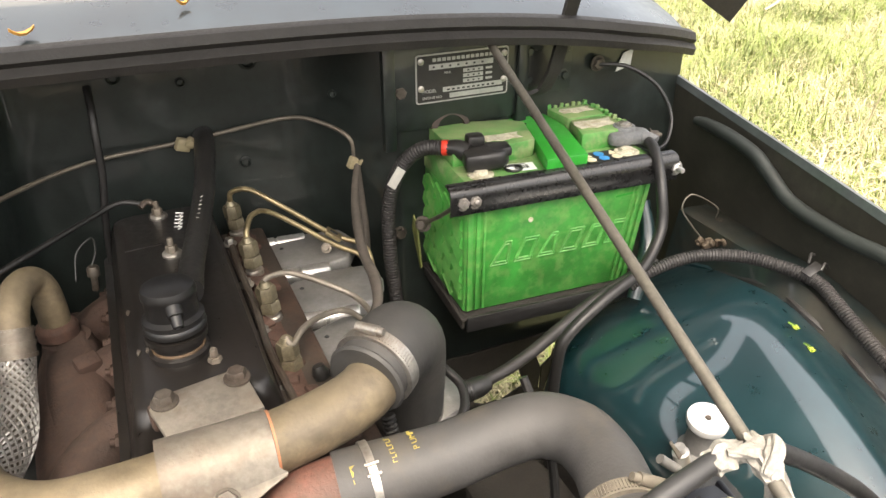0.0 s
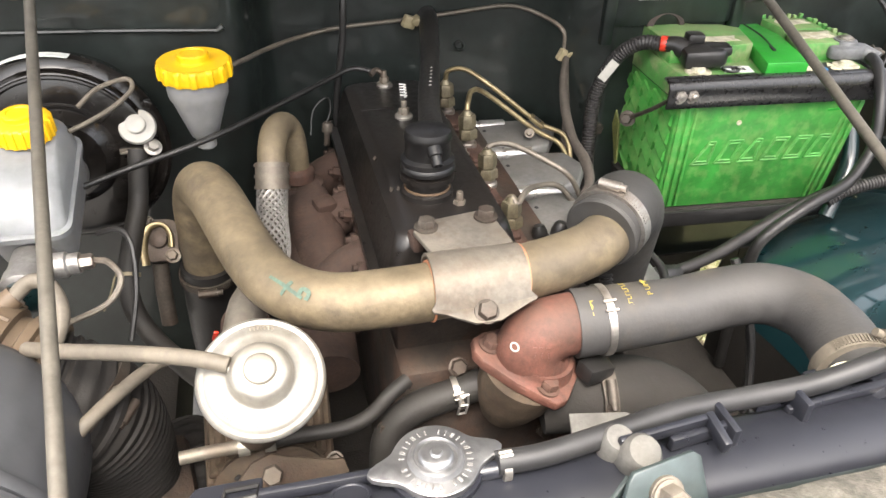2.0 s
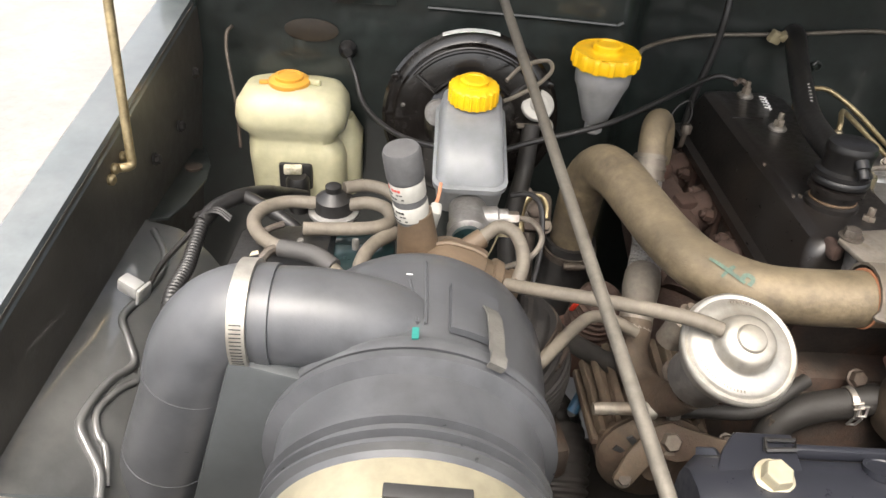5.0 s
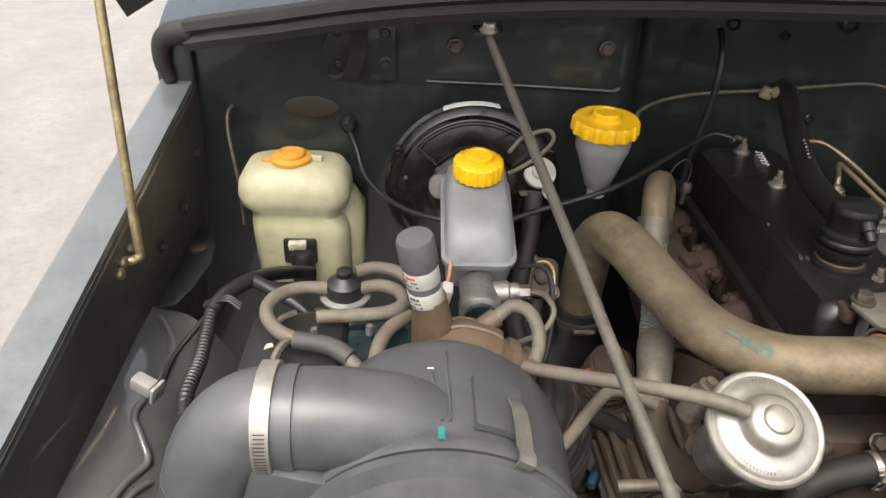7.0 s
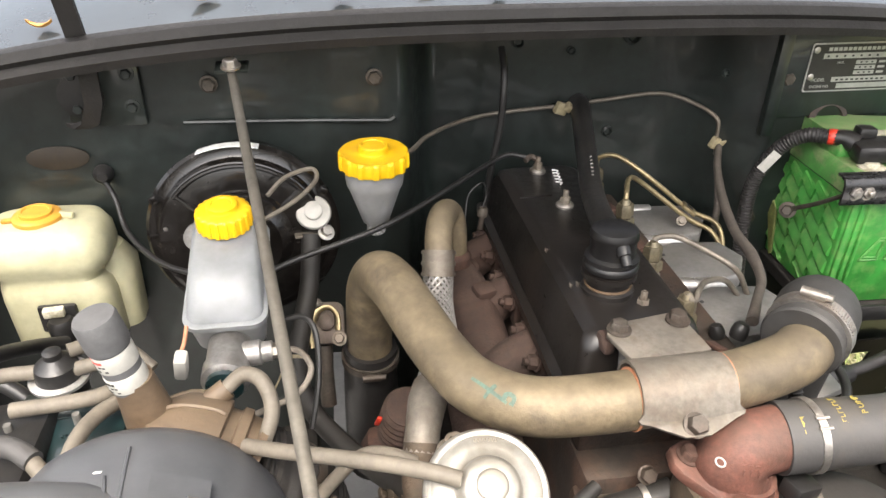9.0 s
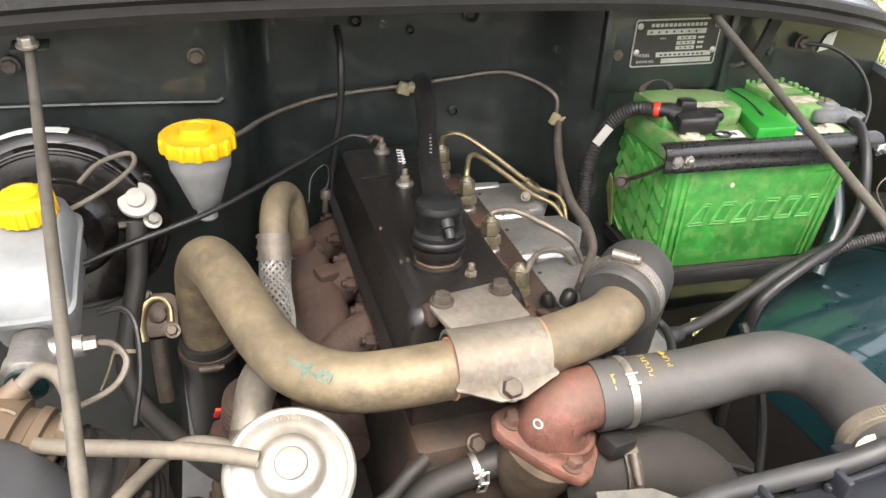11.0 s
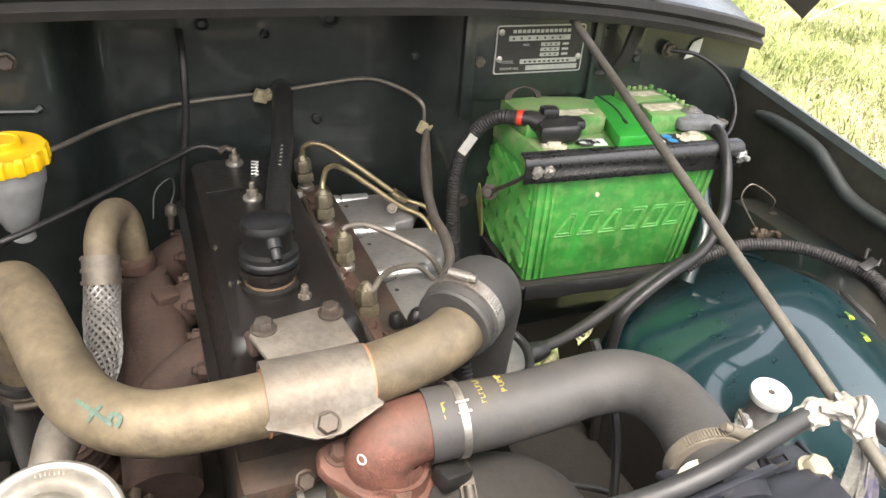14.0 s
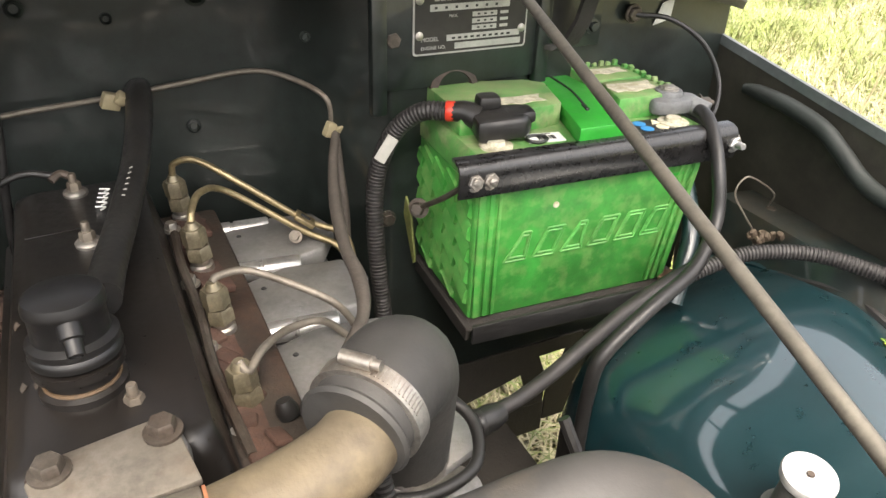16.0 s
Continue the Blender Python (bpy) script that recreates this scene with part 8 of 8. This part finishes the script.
def crumpled(path, radii, seed, amp=0.3, flat=0.75, bm=None):
    """Bunched cloth along a path: rings with deep uneven folds."""
    line = curve_points(path, 5)
    loops = []
    for k, q in enumerate(line):
        way = (line[min(k + 1, len(line) - 1)] - line[max(0, k - 1)]).normalized()
        e1 = way.cross(Vector((0.2, 0.1, 1))).normalized()
        e2 = way.cross(e1)
        f = k / (len(line) - 1) * (len(radii) - 1)
        r = radii[int(f)] + (radii[min(int(f) + 1, len(radii) - 1)] - radii[int(f)]) * (f - int(f))
        loop = []
        for j in range(28):
            a = 2 * math.pi * j / 28
            n = noise.noise((2.2 * math.cos(a), 2.2 * math.sin(a), k * 0.16 + seed * 3.7)) + 0.5 * noise.noise((5 * math.cos(a), 5 * math.sin(a), k * 0.3 + seed * 5.1))
            rr = r * (1 + amp * n)
            loop.append(q + e1 * rr * math.cos(a) + e2 * rr * flat * math.sin(a))
        loops.append(loop)
    return rings(bm or bmesh.new(), loops)


RK = Vector((0.3145, -0.611, 0.936))
part("wrapped_band", crumpled([(0.279, -0.601, 0.931), (0.289, -0.599, 0.933), (0.299, -0.598, 0.933), (0.309, -0.600, 0.932)], [0.0085, 0.0108, 0.0100, 0.0085], 2, 0.45), "cloth", rag)
part("twisted_end", crumpled([(0.290, -0.603, 0.942), (0.300, -0.608, 0.944), (0.310, -0.611, 0.941), (0.316, -0.614, 0.934)], [0.003, 0.0055, 0.0065, 0.004], 5, 0.6), "cloth", rag)
part("knot", crumpled([RK + Vector((0.004, 0.016, 0.004)), RK + Vector((0.001, 0.006, 0.002)), RK + Vector((-0.001, -0.006, -0.001)), RK + Vector((-0.004, -0.018, -0.006))], [0.0055, 0.0095, 0.0100, 0.0055], 9, 0.6, 0.9), "cloth", rag)
part("knot_loop", crumpled([RK + Vector((0.012, 0.010, 0.002)), RK + Vector((0.010, 0.0, 0.010)), RK + Vector((-0.002, -0.010, 0.010)), RK + Vector((-0.010, -0.014, 0.0))], [0.0035, 0.0055, 0.0060, 0.0030], 14, 0.6), "cloth", rag)
for k, (side, reach, long, wide) in enumerate(((-0.006, 0.004, 0.050, 0.010), (0.001, 0.010, 0.056, 0.012), (0.008, 0.012, 0.050, 0.012), (0.013, 0.016, 0.036, 0.008))):
    top = RK + Vector((side * 0.5, -0.010, -0.006))
    fold = []
    for i in range(10):
        v = i / 9
        c = top + Vector((side * v + 0.004 * math.sin(3 * v + k), -reach * v - 0.018 * v * (1 - 0.4 * v), -long * v))
        fold.append([c + Vector(((j / 8 - 0.5) * wide * (0.45 + 0.75 * v), 0.0035 * math.sin(j * 1.9 + k * 2 + 2.5 * v) - 0.002 * j / 8, 0.003 * noise.noise((j * 0.9, i * 0.5, k)) - (0.004 * abs(math.sin(j * 1.3 + k)) if i == 9 else 0))) for j in range(9)])
    part("hanging_tail", sheet(fold, 0.0009), "cloth" if k != 2 else "cloth_lilac", rag)
# ---- data plate ----
plate = thing("data_plate", (0.3825, 0.012, 1.034), "black and silver riveted vehicle data plate", "plate")
MP = Matrix(((1, 0, 0, 0.382), (0, 0, -1, 0.0140), (0, 1, 0, 1.034), (0, 0, 0, 1)))
part("plate_sheet", slab(round_outline(0.138, 0.066, 0.004), 0.0012, MP), "plate", plate)
part("black_field", slab(round_outline(0.134, 0.062, 0.003), 0.0004, MP @ pose(0, 0, 0.0012)), "plate_black", plate)
silver = [(-0.050, 0.012, 0.095, 0.007), (0.000, 0.004, 0.030, 0.005), (0.000, -0.003, 0.030, 0.005), (0.000, -0.010, 0.030, 0.005), (-0.030, -0.0195, 0.090, 0.0065), (-0.020, -0.0285, 0.082, 0.0065)]
bars(plate, MP @ pose(0, 0, 0.0016), silver, "plate", 0.0004, "stamped_field")
tagged(bars(plate, MP @ pose(0, 0, 0.0021), [(-0.045 + k * 0.012, 0.0142, 0.003, 0.0025) for k in range(7)] + [(-0.024 + k * 0.0075, -0.0178, 0.004, 0.0022) for k in range(10)] + [(0.006 + k * 0.008, 0.0056 - 0.007 * j, 0.003, 0.0018) for k in range(3) for j in range(3)], "ink", 0.0003), kind="stuff")
tagged(bars(plate, MP @ pose(0, 0, 0.0017), [(-0.045 + k * 0.007, 0.0225, 0.0052, 0.0045) for k in range(13)] + [(0.034, 0.005 - 0.007 * j, 0.010, 0.003) for j in range(3)], "plate", 0.0003), kind="stuff")
words("MODEL", 0.0062, MP @ pose(-0.060, -0.0185, 0.0017), "plate", plate)
words("ENGINE NO.", 0.0052, MP @ pose(-0.060, -0.0272, 0.0017), "plate", plate)
words("MAX.", 0.0045, MP @ pose(-0.028, 0.005, 0.0017), "plate", plate)
for x in (-0.062, 0.062):
    for y in (-0.012, 0.024):
        part("rivet", lathe([(0.0045, 0), (0.0045, 0.001), (0.002, 0.002)], MP @ Vector((x, y, 0.0016)), (0, -1, 0), 12), "steel", plate)
# ---- pipes and cables on the bulkhead ----
fp = thing("brake_line", (0.0, 0.10, 0.96), "thin grey brake line clipped along the bulkhead", "pipe")
part("pipe", tube([(-0.268, -0.03, 0.950), (-0.226, -0.02, 0.956), (-0.19, 0.07, 0.940), (-0.14, 0.125, 0.937), (-0.08, 0.138, 0.944), (0.02, 0.142, 0.950), (0.09, 0.142, 0.957), (0.165, 0.135, 0.966), (0.205, 0.112, 0.961), (0.236, 0.078, 0.945), (0.241, 0.074, 0.915), (0.243, 0.072, 0.89)], 0.0032, 10), "bracket", fp)
for x, y, z in ((0.019, 0.136, 0.948), (0.241, 0.072, 0.908)):
    cl = block((0.020, 0.010, 0.018), (x, y, z), (10, 20, 15), 0.002)
    block((0.012, 0.012, 0.012), (x + 0.010, y - 0.004, z + 0.003), (30, 40, 15), 0.002, bm=cl)
    part("pipe_clip", cl, "clip", fp, "beige plastic pipe clip")
alone("clutch_cable", tube([(-0.081, 0.118, 1.045), (-0.081, 0.095, 1.02), (-0.083, 0.084, 0.985), (-0.086, 0.083, 0.94), (-0.096, 0.085, 0.873), (-0.100, 0.085, 0.82), (-0.100, 0.08, 0.76)], 0.0050, 10), "rubber", "black cable running down the bulkhead recess", "cable")
alone("throttle_cable", tube([(-0.60, 0.015, 0.925), (-0.588, 0.005, 0.90), (-0.572, -0.03, 0.872), (-0.53, -0.085, 0.862), (-0.48, -0.13, 0.868), (-0.42, -0.145, 0.868), (-0.36, -0.122, 0.876), (-0.275, -0.100, 0.893), (-0.216, -0.055, 0.898), (-0.111, 0.048, 0.902), (-0.075, 0.072, 0.906), (-0.048, 0.068, 0.902)], 0.0035, 10), "rubber", "black control cable looped across the engine bay", "cable")
part("cable_grommet", lathe([(0.012, 0), (0.012, 0.006), (0.006, 0.014)], (-0.600, 0.022, 0.930), (0.1, -1, 0), 18), "rubber", body)
alone("fender_cable", tube([(-0.752, 0.02, 0.952), (-0.757, 0.010, 0.946), (-0.756, -0.004, 0.930), (-0.750, -0.02, 0.905), (-0.742, -0.035, 0.86), (-0.738, -0.05, 0.81)], 0.0024, 8), "bolt", "grey cable behind the washer bottle", "cable")
# ---- dry leaves on the cowl ----
rnd = random.Random(5)
for k, (x, d, h, L) in enumerate(((-0.20, 0.025, 0.016, 0.018), (-0.165, 0.05, 0.024, 0.024), (-0.30, 0.012, 0.010, 0.030), (0.04, 0.04, 0.02, 0.016), (-0.45, 0.030, 0.016, 0.034), (-0.12, 0.010, 0.008, 0.024), (0.30, 0.05, 0.022, 0.012), (-0.62, 0.02, 0.012, 0.026))):
    a = rnd.uniform(-0.5, 0.5)
    z = crown(x) + h + 0.006
    y = front(x) + 0.012 + d
    leaf = sheet([[(x + L * (s - 0.5) * math.cos(a) - w * 0.18 * L * math.sin(math.pi * s) * math.sin(a), y + L * (s - 0.5) * math.sin(a) + w * 0.18 * L * math.sin(math.pi * s) * math.cos(a), z + 0.006 * (s - 0.5) ** 2 * 4 + 0.003 * w * w) for s in (0, 0.15, 0.35, 0.6, 0.85, 1.0)] for w in (-1, 0, 1)], 0.0006)
    alone("dry_leaf", leaf, "leaf_dry", "curled dry orange leaf lying on the cowl", "leaf", "dry leaves")
for x, y in ((0.640, -0.376), (0.624, -0.414)):
    z = float(np.interp(x, [q[0] for q in ARCH], [q[1] for q in ARCH]))
    alone("leaf_scrap", lathe([(0.0050, 0), (0.0045, 0.0012), (0.002, 0.001)], (x, y, z + arch_z(x, y) * (z - 0.3) / 0.5), (0.27, 0.05, 0.96), 7, squash=0.7), "leaf", "small yellow-green leaf scrap on the wheel housing", "leaf", "leaf scraps")
